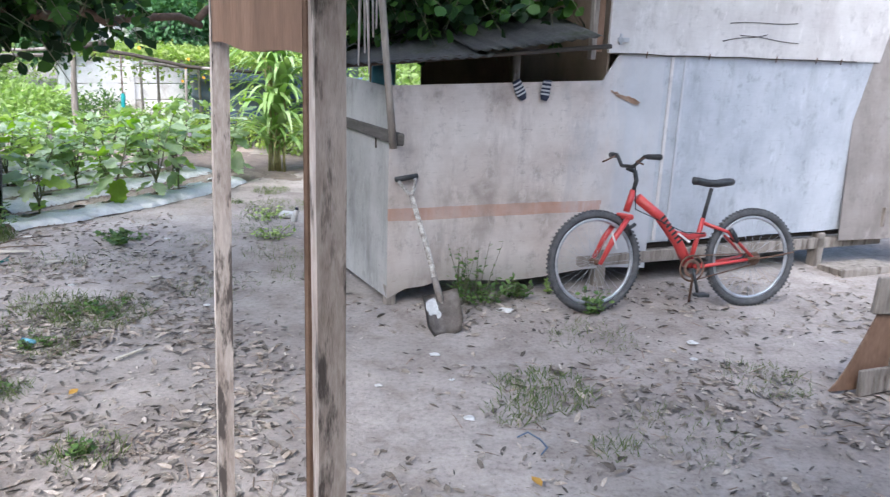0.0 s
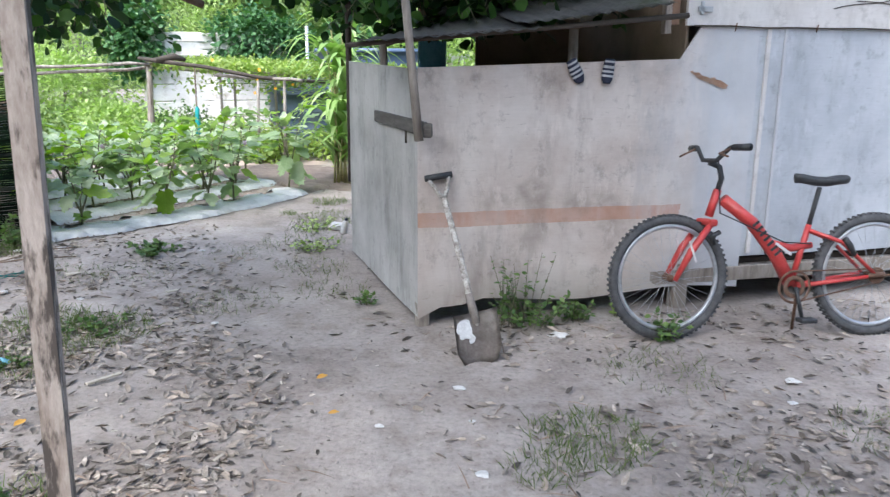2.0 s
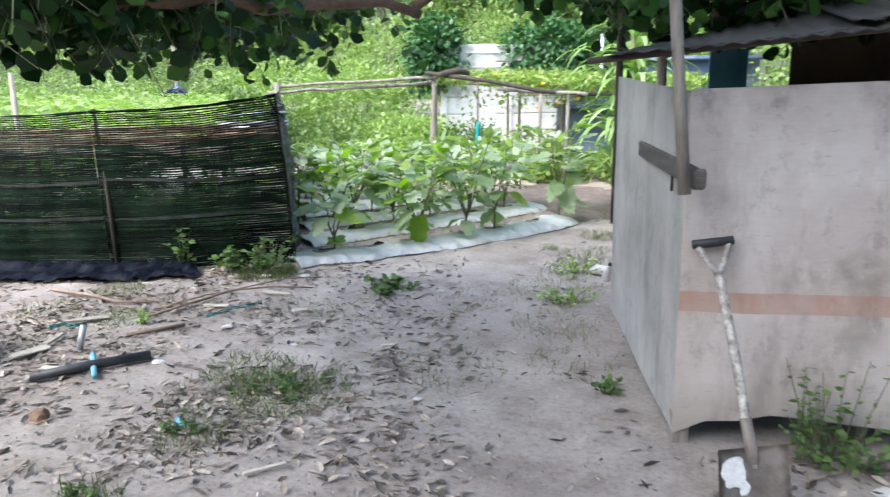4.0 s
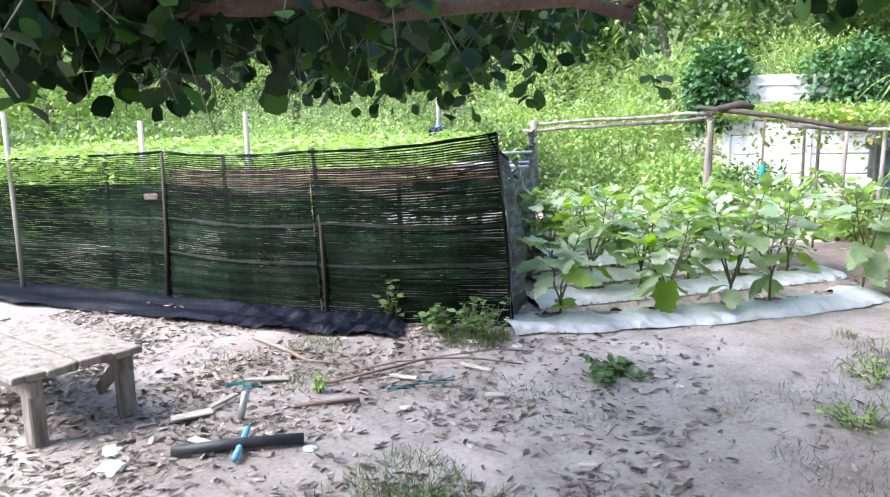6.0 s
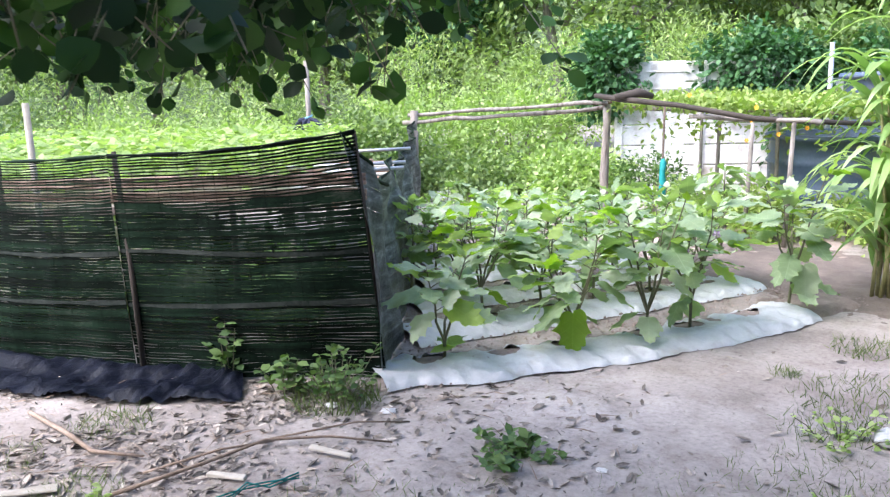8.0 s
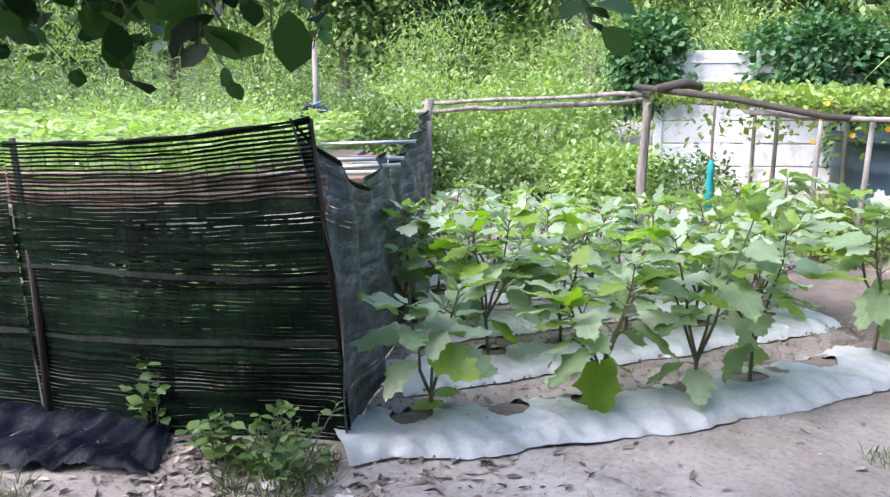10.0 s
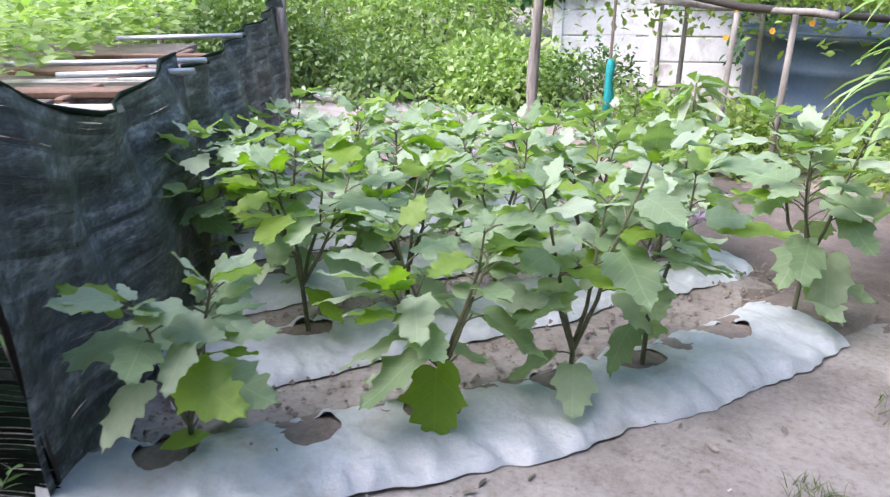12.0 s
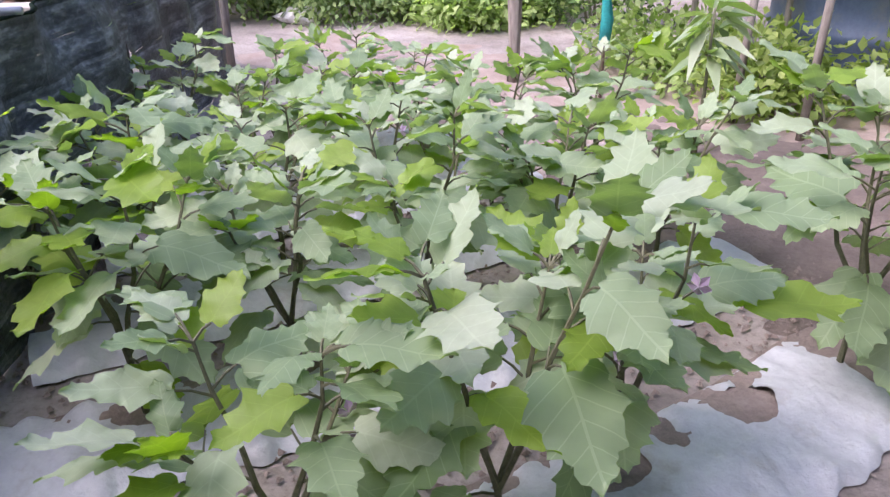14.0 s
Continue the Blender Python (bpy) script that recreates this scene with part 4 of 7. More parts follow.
    for i in range(rs.choice((0, 1, 2, 2)) if leaves > 24 else 0):
        a, pts = arms[rs.randrange(n)]
        fl = new("flower", FLOWER)
        fl.parent = plant
        fl.matrix_local = Matrix.Translation(pts[3] + Vector((0.03 * math.cos(a), 0.03 * math.sin(a), -0.01))) @ Euler((rs.uniform(1.2, 2), rs.uniform(-0.5, 0.5), a)).to_matrix().to_4x4() @ Matrix.Scale(1.3, 4)
    return plant


# first bed: stem place, height, leaves, leaf size, spread
FRONT = ((-3.60, 6.70, 0.58, 22, 1.0, 1.0), (-3.19, 7.37, 0.62, 28, 1.05, 1.1), (-2.93, 7.76, 0.84, 34, 1.0, 1.0), (-2.82, 8.09, 0.72, 30, 0.95, 1.0), (-2.52, 8.93, 0.86, 40, 1.05, 1.25))
hosts = [eggplant(Vector((x, y, 0.05)), h, 100 + i, n, b, w) for i, (x, y, h, n, b, w) in enumerate(FRONT)]
for i, (r, p) in enumerate(plants):
    h = random.Random(i).uniform(0.6, 0.74) - (0.0 if r < 3 else 0.1)
    eggplant(Vector((p.x, p.y, 0.05)), h, 140 + i, 34 if r < 3 else 24, 1.0 if r < 3 else 0.9, 1.15)
# big leaves that stand out on the first bed
for (x, y, z, way, pitch, size, fresh, host) in ((-3.13, 7.27, 0.27, -62, -72, 0.27, 1, 1), (-3.13, 7.2, 0.33, -120, -30, 0.24, 0, 1), (-2.62, 8.2, 0.56, 42, 4, 0.27, 1, 3), (-2.42, 8.88, 0.34, -60, -60, 0.27, 0, 4), (-2.5, 8.85, 0.4, -110, -50, 0.24, 0, 4)):
    lf = new("leaf", (EGG_NEW if fresh else EGG_OLD)[1])
    lf.parent = hosts[host]
    lf.matrix_local = hosts[host].matrix_basis.inverted() @ pose(x, y, z, 0, 0, way - 90) @ Matrix.Rotation(radians(pitch), 4, "X") @ Matrix.Scale(size, 4)
# young plant alone behind the rows
eggplant(Vector((-4.95, 9.75, 0.0)), 0.52, 300, 16)

# ---- shade-net enclosure ----
net_thing = thing("shade_net_fence", "black woven shade-net fence sagging on thin sticks", "net fence")
NET_PTS = [Vector((-9.6, 3.4, 0)), Vector((-6.3, 4.95, 0)), Vector((-4.93, 5.58, 0)), Vector((-3.71, 6.36, 0)), Vector((-4.85, 7.72, 0)), Vector((-5.75, 8.66, 0)), Vector((-7.15, 10.15, 0))]
NET_TOPS = [Vector((-9.7, 3.5, 1.14)), Vector((-6.35, 5.02, 1.20)), Vector((-4.96, 5.57, 1.21)), Vector((-3.68, 6.19, 1.32)), Vector((-4.98, 7.72, 0.98)), Vector((-5.8, 8.66, 1.02)), Vector((-7.2, 10.15, 1.2))]


def net_panel(i, rows, seed, label=""):
    a0, a1, t0, t1 = NET_PTS[i], NET_PTS[i + 1], NET_TOPS[i], NET_TOPS[i + 1]
    L = (a1 - a0).length
    n = max(12, int(L / 0.035))
    side = (a1 - a0).normalized().cross(Vector((0, 0, 1)))
    sag = 0.09 if i == 3 else 0.03
    verts, faces = [], []
    rs = random.Random(seed)

    def at(u, v):
        top = t0.lerp(t1, u)
        if i == 3:
            top.z = t0.z + (t1.z + 0.06 - t0.z) * min(1, u * 2.2) ** 0.6
        p = a0.lerp(a1, u).lerp(top, v)
        p.z -= sag * math.sin(math.pi * u) * v
        fold = 0.05 * noise.noise(Vector((u * L * 1.3 + seed, v * 1.2, seed))) + 0.018 * noise.noise(Vector((u * L * 6 + seed, v * 2.5, seed)))
        if i >= 3:
            fold += (0.035 * math.sin(u * L * 11 + 5 * v) + 0.03 * math.sin(u * L * 4.3 - 6 * v + seed)) * (0.4 + 0.6 * v)
        return p + side * fold
    for r in range(rows):
        v0 = (r + 0.04) / rows
        thick = rs.uniform(0.82, 0.98) * (0.58 if r > rows * 0.78 else 1.0) / rows if i < 3 else rs.uniform(1.04, 1.25) / rows
        base = len(verts)
        for k in range(n + 1):
            u = k / n
            w = 0.36 / rows * noise.noise(Vector((u * L * 9, r * 0.7, seed)))
            dip = 0.006 * noise.noise(Vector((u * L * 4, r * 0.25, seed + 5)))
            thin = 1 + 0.28 * noise.noise(Vector((u * L * 1.7 + seed, r * 0.09, 4))) if i < 3 else 1.0
            p, q = at(u, min(1, max(0, v0 + w * 0.4 + dip))), at(u, min(1, v0 + (min(1.02 / rows, thick * thin) if i < 3 else thick) + w + dip))
            verts += [p, q]
        faces += [(base + 2 * k, base + 2 * k + 2, base + 2 * k + 3, base + 2 * k + 1) for k in range(n)]
    for k in range(0, n + 1, 2):
        base = len(verts)
        for j in range(13):
            p = at(k / n, j / 12)
            d = (a1 - a0).normalized() * 0.0012
            verts += [p - d + side * 0.002, p + d + side * 0.002]
        faces += [(base + 2 * j, base + 2 * j + 1, base + 2 * j + 3, base + 2 * j + 2) for j in range(12)]
    me = bpy.data.meshes.new("net")
    me.from_pydata(verts, [], faces)
    me.materials.append(M_NETOLD if i < 3 else M_NET)
    ob = new("net", me)
    ob.parent = net_thing
    if i < 3:
        # pale woven bands across the net, and the hem at its foot
        for v in (0.33, 0.56):
            bv, bf = [], []
            for k in range(n + 1):
                u = k / n
                c = v + 0.02 * noise.noise(Vector((u * L * 0.9 + seed, v * 9, 2)))
                h = 0.009 * (1 + 0.6 * noise.noise(Vector((u * L * 5, v, seed))))
                bv += [at(u, c - h) + side * 0.004, at(u, c + h) + side * 0.004]
            bf = [(2 * k, 2 * k + 2, 2 * k + 3, 2 * k + 1) for k in range(n)]
            bme = bpy.data.meshes.new("band")
            bme.from_pydata(bv, [], bf)
            bme.materials.append(M_NETBAND)
            bo = new("band", bme)
            bo.parent = net_thing
            tagged(bo, "paler woven band")
    # rolled hem along the top
    tube("hem", [at(k / 14, 1.0) for k in range(15)], [0.008 + 0.004 * math.sin(k * 1.7 + seed) for k in range(15)], M_NETOLD, net_thing)
    return tagged(ob, label, kind="")


for i in range(6):
    net_panel(i, 74 if i < 3 else 56, 3.0 + 2.7 * i)
# posts of the net
for a, b, r in ((NET_PTS[2] + Vector((0.06, 0.02, 0)), NET_TOPS[2] + Vector((0, 0.03, 0.02)), 0.017), (NET_PTS[3] + Vector((-0.05, 0.03, 0)), NET_TOPS[3] + Vector((-0.03, 0.03, 0.0)), 0.013), (NET_PTS[1], NET_TOPS[1], 0.016),
                (Vector((-5.8, 5.28, 0)), Vector((-5.82, 5.3, 1.18)), 0.02), (Vector((-6.9, 4.72, 0)), Vector((-6.95, 4.75, 1.2)), 0.018), (Vector((-4.5, 5.98, 0)), Vector((-4.48, 6.0, 1.0)), 0.02), (Vector((-5.75, 8.6, 0)), Vector((-5.8, 8.62, 1.0)), 0.02)):
    tube("post", [a, a.lerp(b, 0.5) + Vector((0.01, 0.005, 0)), b], [r, r * 0.95, r * 0.85], M_DARKWOOD, net_thing, "thin dark stick")
for (x, y, h) in ((-7.6, 4.15, 1.55), (-5.7, 5.45, 1.5), (-6.75, 5.0, 1.45)):
    st = thing("stake", "pale thin wooden stake stuck in the ground", "stake", group="stakes by the net")
    tube("stake_pole", [(x, y, 0), (x + 0.01, y, h)], [0.022, 0.02], M_PALEWOOD, st)
# horizontal sticks bundled behind the net
rng = random.Random(5)
bundle = thing("stick_bundle", "bundle of long brown sticks lying along the net rail", "sticks")
for k in range(9):
    z = 0.95 + 0.017 * k + rng.uniform(-0.015, 0.015)
    pts = []
    for j in range(13):
        u = 2 * j / 12
        q = min(1, int(u))
        foot, head = NET_PTS[1 + q].lerp(NET_PTS[2 + q], u - q), NET_TOPS[1 + q].lerp(NET_TOPS[2 + q], u - q)
        p = foot.lerp(head, 0.8)
        pts.append(Vector((p.x - 0.035, p.y + 0.07, z - 0.03 + 0.03 * u + 0.014 * noise.noise(Vector((k, u * 3, 0))))))
    tube("stick", pts, [rng.uniform(0.007, 0.013)] * 13, M_BUNDLE, bundle, sides=5)
# raised nursery table inside
table = thing("nursery_table", "raised growing table with plank edges full of leafy greens", "planting table")
side_dir = (NET_B - NET_A).normalized()
ang = math.degrees(math.atan2(side_dir.y, side_dir.x))


def in_table(a, b, z):
    return NET_A + Vector((-0.28, 0.08, 0)) + side_dir * a + Vector((-side_dir.y, side_dir.x, 0)) * b + Vector((0, 0, z))


for k in range(5):
    box("edge_board", (0.5, 0.035, 0.1), (0, 0, 0), M_BROWN, table, "", None, 0.006, 0.006, rng).matrix_world = Matrix.Translation(in_table(0.75 + 0.52 * k, 0.2 + 0.03 * (k % 2), 0.86 + 0.012 * (k % 3))) @ Matrix.Rotation(radians(ang), 4, "Z")
for k in range(6):
    box("plank", (0.85, 0.11, 0.03), (0, 0, 0), M_BROWN if k % 2 else M_PALEWOOD, table, "", None, 0.005, 0.006, rng).matrix_world = Matrix.Translation(in_table(0.8 + 0.36 * k, 0.36, 0.915 + 0.006 * (k % 2))) @ Matrix.Rotation(radians(ang + 90 + rng.uniform(-9, 9)), 4, "Z")
box("bed_board", (3.6, 2.5, 0.05), (0, 0, 0), M_SOIL, table, "dark soil layer").matrix_world = Matrix.Translation(in_table(2.3, 1.65, 0.84)) @ Matrix.Rotation(radians(ang), 4, "Z")
for a, b in ((0.6, 0.5), (4.0, 0.5), (0.6, 2.8), (4.0, 2.8), (2.3, 0.5), (2.3, 2.8)):
    p = in_table(a, b, 0)
    tube("leg", [p, p + Vector((0, 0, 0.83))], 0.035, M_WOOD, table)
for a, l, z in ((1.75, 0.75, 0.99), (2.75, 0.55, 1.03), (1.5, 0.42, 0.97)):
    p = in_table(a, -0.18, z)
    pipe = thing("metal_pipe", "galvanised pipe lying across the table's edge", "pipe", group="pipes on the table")
    tube("pipe", [p, in_table(a, l, z - 0.02)], 0.014, M_STEEL, pipe)
rs = np.random.default_rng(3)


def greens(name, n, amin, amax, bmin, bmax, z0, z1, size, material, label):
    a, b = rs.uniform(amin, amax, n), rs.uniform(bmin, bmax, n)
    base = np.array(in_table(0, 0, 0))
    d1, d2 = np.array(side_dir), np.array((-side_dir.y, side_dir.x, 0))
    bumpy = np.array([0.05 * noise.noise(Vector((x * 2.2, y * 2.2, 0))) for x, y in zip(a, b)])
    p = base + a[:, None] * d1 + b[:, None] * d2
    p[:, 2] = rs.uniform(z0, z1, n) + bumpy
    o = unit(rs, n)
    o[:, 2] = np.abs(o[:, 2]) * 0.2
    up = np.array([0, 0, 1.0]) + rs.normal(size=(n, 3)) * 0.35
    ob = new(name, leaf_mesh(name, LEAF_OVAL, p, o, up, rs.uniform(0.6, 1.3, n) * size, material))
    return tagged(ob, label, "greens", kind="stuff")


greens("nursery_greens", 12000, 0.55, 5.0, 0.55, 5.2, 0.95, 1.2, 0.085, L_FRESH, "low bright green vegetable leaves filling the table")
# loose black sheet at the foot of the net
bm = bmesh.new()
path = [Vector((-9.2, 2.95, 0)), Vector((-5.3, 4.86, 0)), Vector((-4.55, 5.27, 0)), Vector((-4.06, 5.66, 0))]
n, k = 150, 14
g = []
for i in range(n + 1):
    u = i / n * 3
    s = min(2, int(u))
    c = path[s].lerp(path[s + 1], u - s)
    taper = min(1, (n - i) / 20 + 0.15)
    row = []
    for j in range(k + 1):
        v = j / k
        q = c + Vector((-0.45, 0.89, 0)) * (0.5 * v * taper + (1 - v) * (0.07 * noise.noise(Vector((u * 2.3, 1, 0))) + 0.04 * noise.noise(Vector((u * 8, 4, 0)))))
        q.z = 0.008 + taper * max(0, 0.035 * noise.noise(Vector((u * 9, v * 4, 1))) + 0.014 * math.sin(v * 9 + 3 * noise.noise(Vector((u * 2, 0, 0)))) + 0.022 + 0.022 * abs(noise.noise(Vector((u * 24 + v * 5, v * 9, 6)))) + 0.012 * noise.noise(Vector((u * 40, v * 16, 9))))
        row.append(bm.verts.new(q))
    g.append(row)
for i in range(n):
    for j in range(k):
        bm.faces.new((g[i][j], g[i + 1][j], g[i + 1][j + 1], g[i][j + 1]))
tagged(smooth(part("black_sheet", bm, M_TARP)), "crumpled black plastic sheet at the foot of the net", "plastic sheet")

# ---- rails and trellis ----
R1, R2 = Vector((-7.35, 10.3, 0)), Vector((-5.3, 11.2, 0))


def crooked(a, b, r, seed, n=8, amp=0.03):
    a, b = Vector(a), Vector(b)
    return [a.lerp(b, i / n) + Vector((wobble((i * 0.8, seed, 0), amp, 1), wobble((i * 0.8, seed, 4), amp, 1), wobble((i * 0.8, seed, 8), amp, 1))) for i in range(n + 1)], [r * (1 + 0.15 * math.sin(i * 2 + seed)) for i in range(n + 1)]


rail = thing("pole_rail", "crooked grey wooden pole rail tied between posts", "rail")
for a, b, r, s in (((-7.4, 10.3, 1.27), (-5.2, 11.15, 1.37), 0.021, 1), ((-7.45, 10.25, 1.18), (-5.3, 11.25, 1.3), 0.024, 3)):
    p, q = crooked(a, b, r, s)
    tube("rail_pole", p, q, M_WOOD, rail)
for base, h, r in ((R1, 1.32, 0.045), (R2, 1.42, 0.045), (Vector((-7.1, 10.05, 0)), 1.1, 0.04)):
    p, q = crooked(base, base + Vector((0.04, 0, h)), r, h * 7, 5, 0.015)
    tube("rail_post", p, q, M_WOOD, rail)
bm = bmesh.new()
add_ring(bm, 0.05, 0.012, 1.5, 16, 6, Matrix.Translation((-5.27, 11.2, 1.36)) @ Matrix.Rotation(1.57, 4, "X"))
part("tie", bm, M_RUST, rail, "rusty wire tie")

trellis = thing("trellis", "low stick trellis overgrown with a yellow-green vine", "trellis")
TP = [Vector((-5.0, 11.0, 1.4)), Vector((-4.3, 10.9, 1.33)), Vector((-3.55, 10.9, 1.2)), Vector((-2.7, 11.6, 1.12))]
tube("branch", [TP[0] + Vector((-0.35, 0.1, 0.04)), TP[0], TP[1], TP[2], TP[3]], [0.025, 0.032, 0.026, 0.026, 0.022], M_DARKWOOD, trellis, "dark crooked branch")
tube("branch", [TP[0] + Vector((0, -0.1, 0.02)), TP[0] + Vector((0.2, 0.05, 0.06)), TP[0] + Vector((0.3, 0.15, 0.02))], [0.03, 0.05, 0.03], M_DARKWOOD, trellis)
for x, y, h, lean_x in ((-3.72, 11.2, 1.15, 0.04), (-3.3, 11.1, 1.2, 0.03), (-3.85, 12.4, 1.1, -0.02), (-2.5, 12.0, 1.2, 0.0), (-5.0, 13.0, 1.2, 0.0), (-4.45, 12.2, 1.25, 0.02)):
    tube("trellis_post", [(x, y, 0), (x + lean_x * 0.5, y, h * 0.5), (x + lean_x, y, h)], [0.024, 0.023, 0.02], M_WOOD, trellis)
for a, b in (((-5.2, 11.4, 1.3), (-2.4, 12.2, 1.2)), ((-5.1, 12.2, 1.32), (-2.2, 13.0, 1.25)), ((-4.2, 10.95, 1.22), (-3.0, 11.05, 1.16))):
    p, q = crooked(a, b, 0.022, a[1])
    tube("cross_pole", p, q, M_WOOD, trellis)
rs = np.random.default_rng(8)
n = 9500
u, v = rs.uniform(0, 1, n), rs.uniform(0, 1, n)
A, Bq, Cq, Dq = (np.array(p) for p in ((-5.25, 11.1, 1.34), (-2.1, 11.7, 1.17), (-5.6, 13.8, 1.36), (-2.0, 14.2, 1.27)))
p = (1 - v)[:, None] * ((1 - u)[:, None] * A + u[:, None] * Bq) + v[:, None] * ((1 - u)[:, None] * Cq + u[:, None] * Dq)
p[:, 2] += rs.normal(size=n) * 0.035 + 0.035 - (rs.random(n) < 0.07) * rs.uniform(0, 0.4, n)
o = unit(rs, n)
o[:, 2] -= 0.2
vine = new("vine", leaf_mesh("vine", LEAF_OVAL, p, o, np.array([0, 0, 1.0]) + rs.normal(size=(n, 3)) * 0.4, rs.uniform(0.045, 0.095, n), L_TRELLIS))
vine.parent = trellis
tagged(vine, "yellow-green vine leaves")
for k, (x, y, z) in enumerate(((-3.55, 10.98, 1.3), (-3.62, 11.05, 1.18), (-3.4, 11.15, 1.05), (-4.3, 11.2, 1.42), (-3.2, 11.3, 1.1), (-3.75, 11.3, 0.98))):
    bm = bmesh.new()
    for i in range(6):
        a = i * math.pi / 3
        d, e = Vector((math.cos(a), 0.2 * math.sin(a * 2), math.sin(a))), Vector((-math.sin(a), 0, math.cos(a)))
        bm.faces.new([bm.verts.new(Vector((x, y - 0.06, z)) + q) for q in (d * 0.002, d * 0.014 + e * 0.01, d * 0.024, d * 0.014 - e * 0.01)])
    part("vine_flower", bm, M_FLOWER, trellis, "orange flower")

# ---- white wall far behind, half overgrown ----
WA, WD = Vector((-7.1, 14.64, 0)), Vector((0.8, 0.6, 0))
wall = thing("concrete_wall", "whitewashed concrete panel wall half overgrown by vines", "wall", kind="structure")
WM = Matrix.Translation(WA) @ Matrix.Rotation(math.atan2(0.6, 0.8), 4, "Z")
wall.matrix_world = WM
rng = random.Random(9)
for c in range(6):
    tall = 6 if c in (0, 1) else 5
    for r in range(tall):
        box("panel", (1.16, 0.06, 0.305), (0.62 + c * 1.24, 0.0, 0.16 + r * 0.32), M_CONC, wall, "", None, 0.012, 0.004, rng)
for c in range(7):
    box("pillar", (0.12, 0.14, 1.75), (c * 1.24, 0.0, 0.87), M_CONC, wall, "", None, 0.012)
box("pillar", (0.58, 0.3, 1.92), (0.72, 0.12, 0.96), M_CONC, wall, "tall whitewashed pier", None, 0.015)
for z in (1.5, 1.76):
    box("pier_band", (0.62, 0.34, 0.03), (0.72, 0.12, z), M_CONC, wall, "", None, 0.008)
rs = np.random.default_rng(21)
for cx, cz, rad, cl in ((-0.15, 1.72, (0.5, 0.35, 0.7), 260), (2.15, 1.72, (1.05, 0.4, 0.6), 380), (4.6, 1.6, (1.4, 0.5, 0.8), 300), (3.2, 0.8, (1.1, 0.35, 0.75), 260)):
    hd = thing("vine_hedge", "dense dark green vine heaped over the wall", "climbing vine", WM @ Matrix.Translation((cx, 0.1, 0)), "vines on the wall")
    leaf_body("foliage", rs, (0, 0, cz), rad, cl, 14, 0.09, 0.11, L_VINE, hd, LEAF_OVAL, low=-0.9)

# ---- blue tanks ----


def drum(name, m, radius, height, label):
    t = thing(name, label, "water tank", m, "blue tanks")
    bm = bmesh.new()
    prof = [(0.0, 0.0), (radius * 0.93, 0.0), (radius, 0.05), (radius, height * 0.3), (radius * 1.03, height * 0.33), (radius, height * 0.36), (radius, height * 0.66), (radius * 1.03, height * 0.69), (radius, height * 0.72), (radius * 0.99, height - 0.06), (radius * 1.05, height - 0.05), (radius * 1.05, height), (radius * 0.98, height), (radius * 0.95, height * 0.6), (0, height * 0.6)]
    rows = [[bm.verts.new((r * math.cos(a), r * math.sin(a), z)) for a in (2 * math.pi * k / 32 for k in range(32))] for r, z in prof]
    for p, q in zip(rows, rows[1:]):
        for k in range(32):
            bm.faces.new((p[k], p[(k + 1) % 32], q[(k + 1) % 32], q[k]))
    bmesh.ops.remove_doubles(bm, verts=bm.verts[:], dist=0.001)
    smooth(part("body", bm, M_TANK, t))
    bm = bmesh.new()
    add_ring(bm, radius * 1.03, 0.02, 1, 32, 6, Matrix.Translation((0, 0, height)) @ Matrix.Rotation(math.pi / 2, 4, "X"))
    smooth(part("rim", bm, M_TANK, t))


drum("water_tank", pose(-3.35, 13.2, 0.0), 0.85, 0.95, "dark blue open plastic tank under the trellis")
drum("water_tank", pose(-1.6, 13.6, 0.0), 0.85, 0.95, "dark blue open plastic tank under the trellis")
drum("water_tank", pose(-2.9, 15.6, 0.0), 1.2, 1.62, "large dark blue tank rim behind the trellis")
pp = thing("standing_pipe", "thin grey-blue upright pipe behind the trellis", "pipe")
tube("pipe", [(-3.9, 14.2, 0), (-3.9, 14.2, 2.0)], 0.03, M_STEEL, pp)

# ---- teal mesh sleeve on a cane ----
slv = thing("plant_sleeve", "teal mesh sleeve tied round a thin cane", "plant guard", pose(-4.6, 11.2, 0))
tube("cane", [(0, 0, 0), (0.0, 0, 0.6), (0.01, 0, 1.35)], 0.012, M_STICK, slv)
tube("sleeve", [(0.0, 0, 0.34), (0.012, 0, 0.5), (0.0, 0, 0.62), (0.01, 0, 0.74), (0, 0, 0.78)], [0.036, 0.042, 0.03, 0.036, 0.016], M_TEAL, slv)
tk = thing("tied_stake", "stake with dark cloth and blue string tied to it", "stake", pose(-9.5, 10.45, 0))
tube("pole", [(0, 0, 0), (0.02, 0, 2.0)], 0.035, M_WOOD, tk)
bm = bmesh.new()
for k in range(9):
    a = k * 0.7
    add_tube(bm, [(0.02, 0, 1.22), (0.14 * math.cos(a), 0.1 * math.sin(a), 1.2 - 0.03 * (k % 3)), (0.28 * math.cos(a), 0.14 * math.sin(a), 1.12 - 0.04 * (k % 2))], [0.04, 0.035, 0.02], 6)
part("cloth", bm, M_NAVY, tk)
tube("string", [(0.05 * math.cos(a), 0.05 * math.sin(a), 1.16 + 0.015 * a) for a in (0.5 * k for k in range(16))], 0.012, M_CYAN, tk)

# ---- sugar cane clump ----


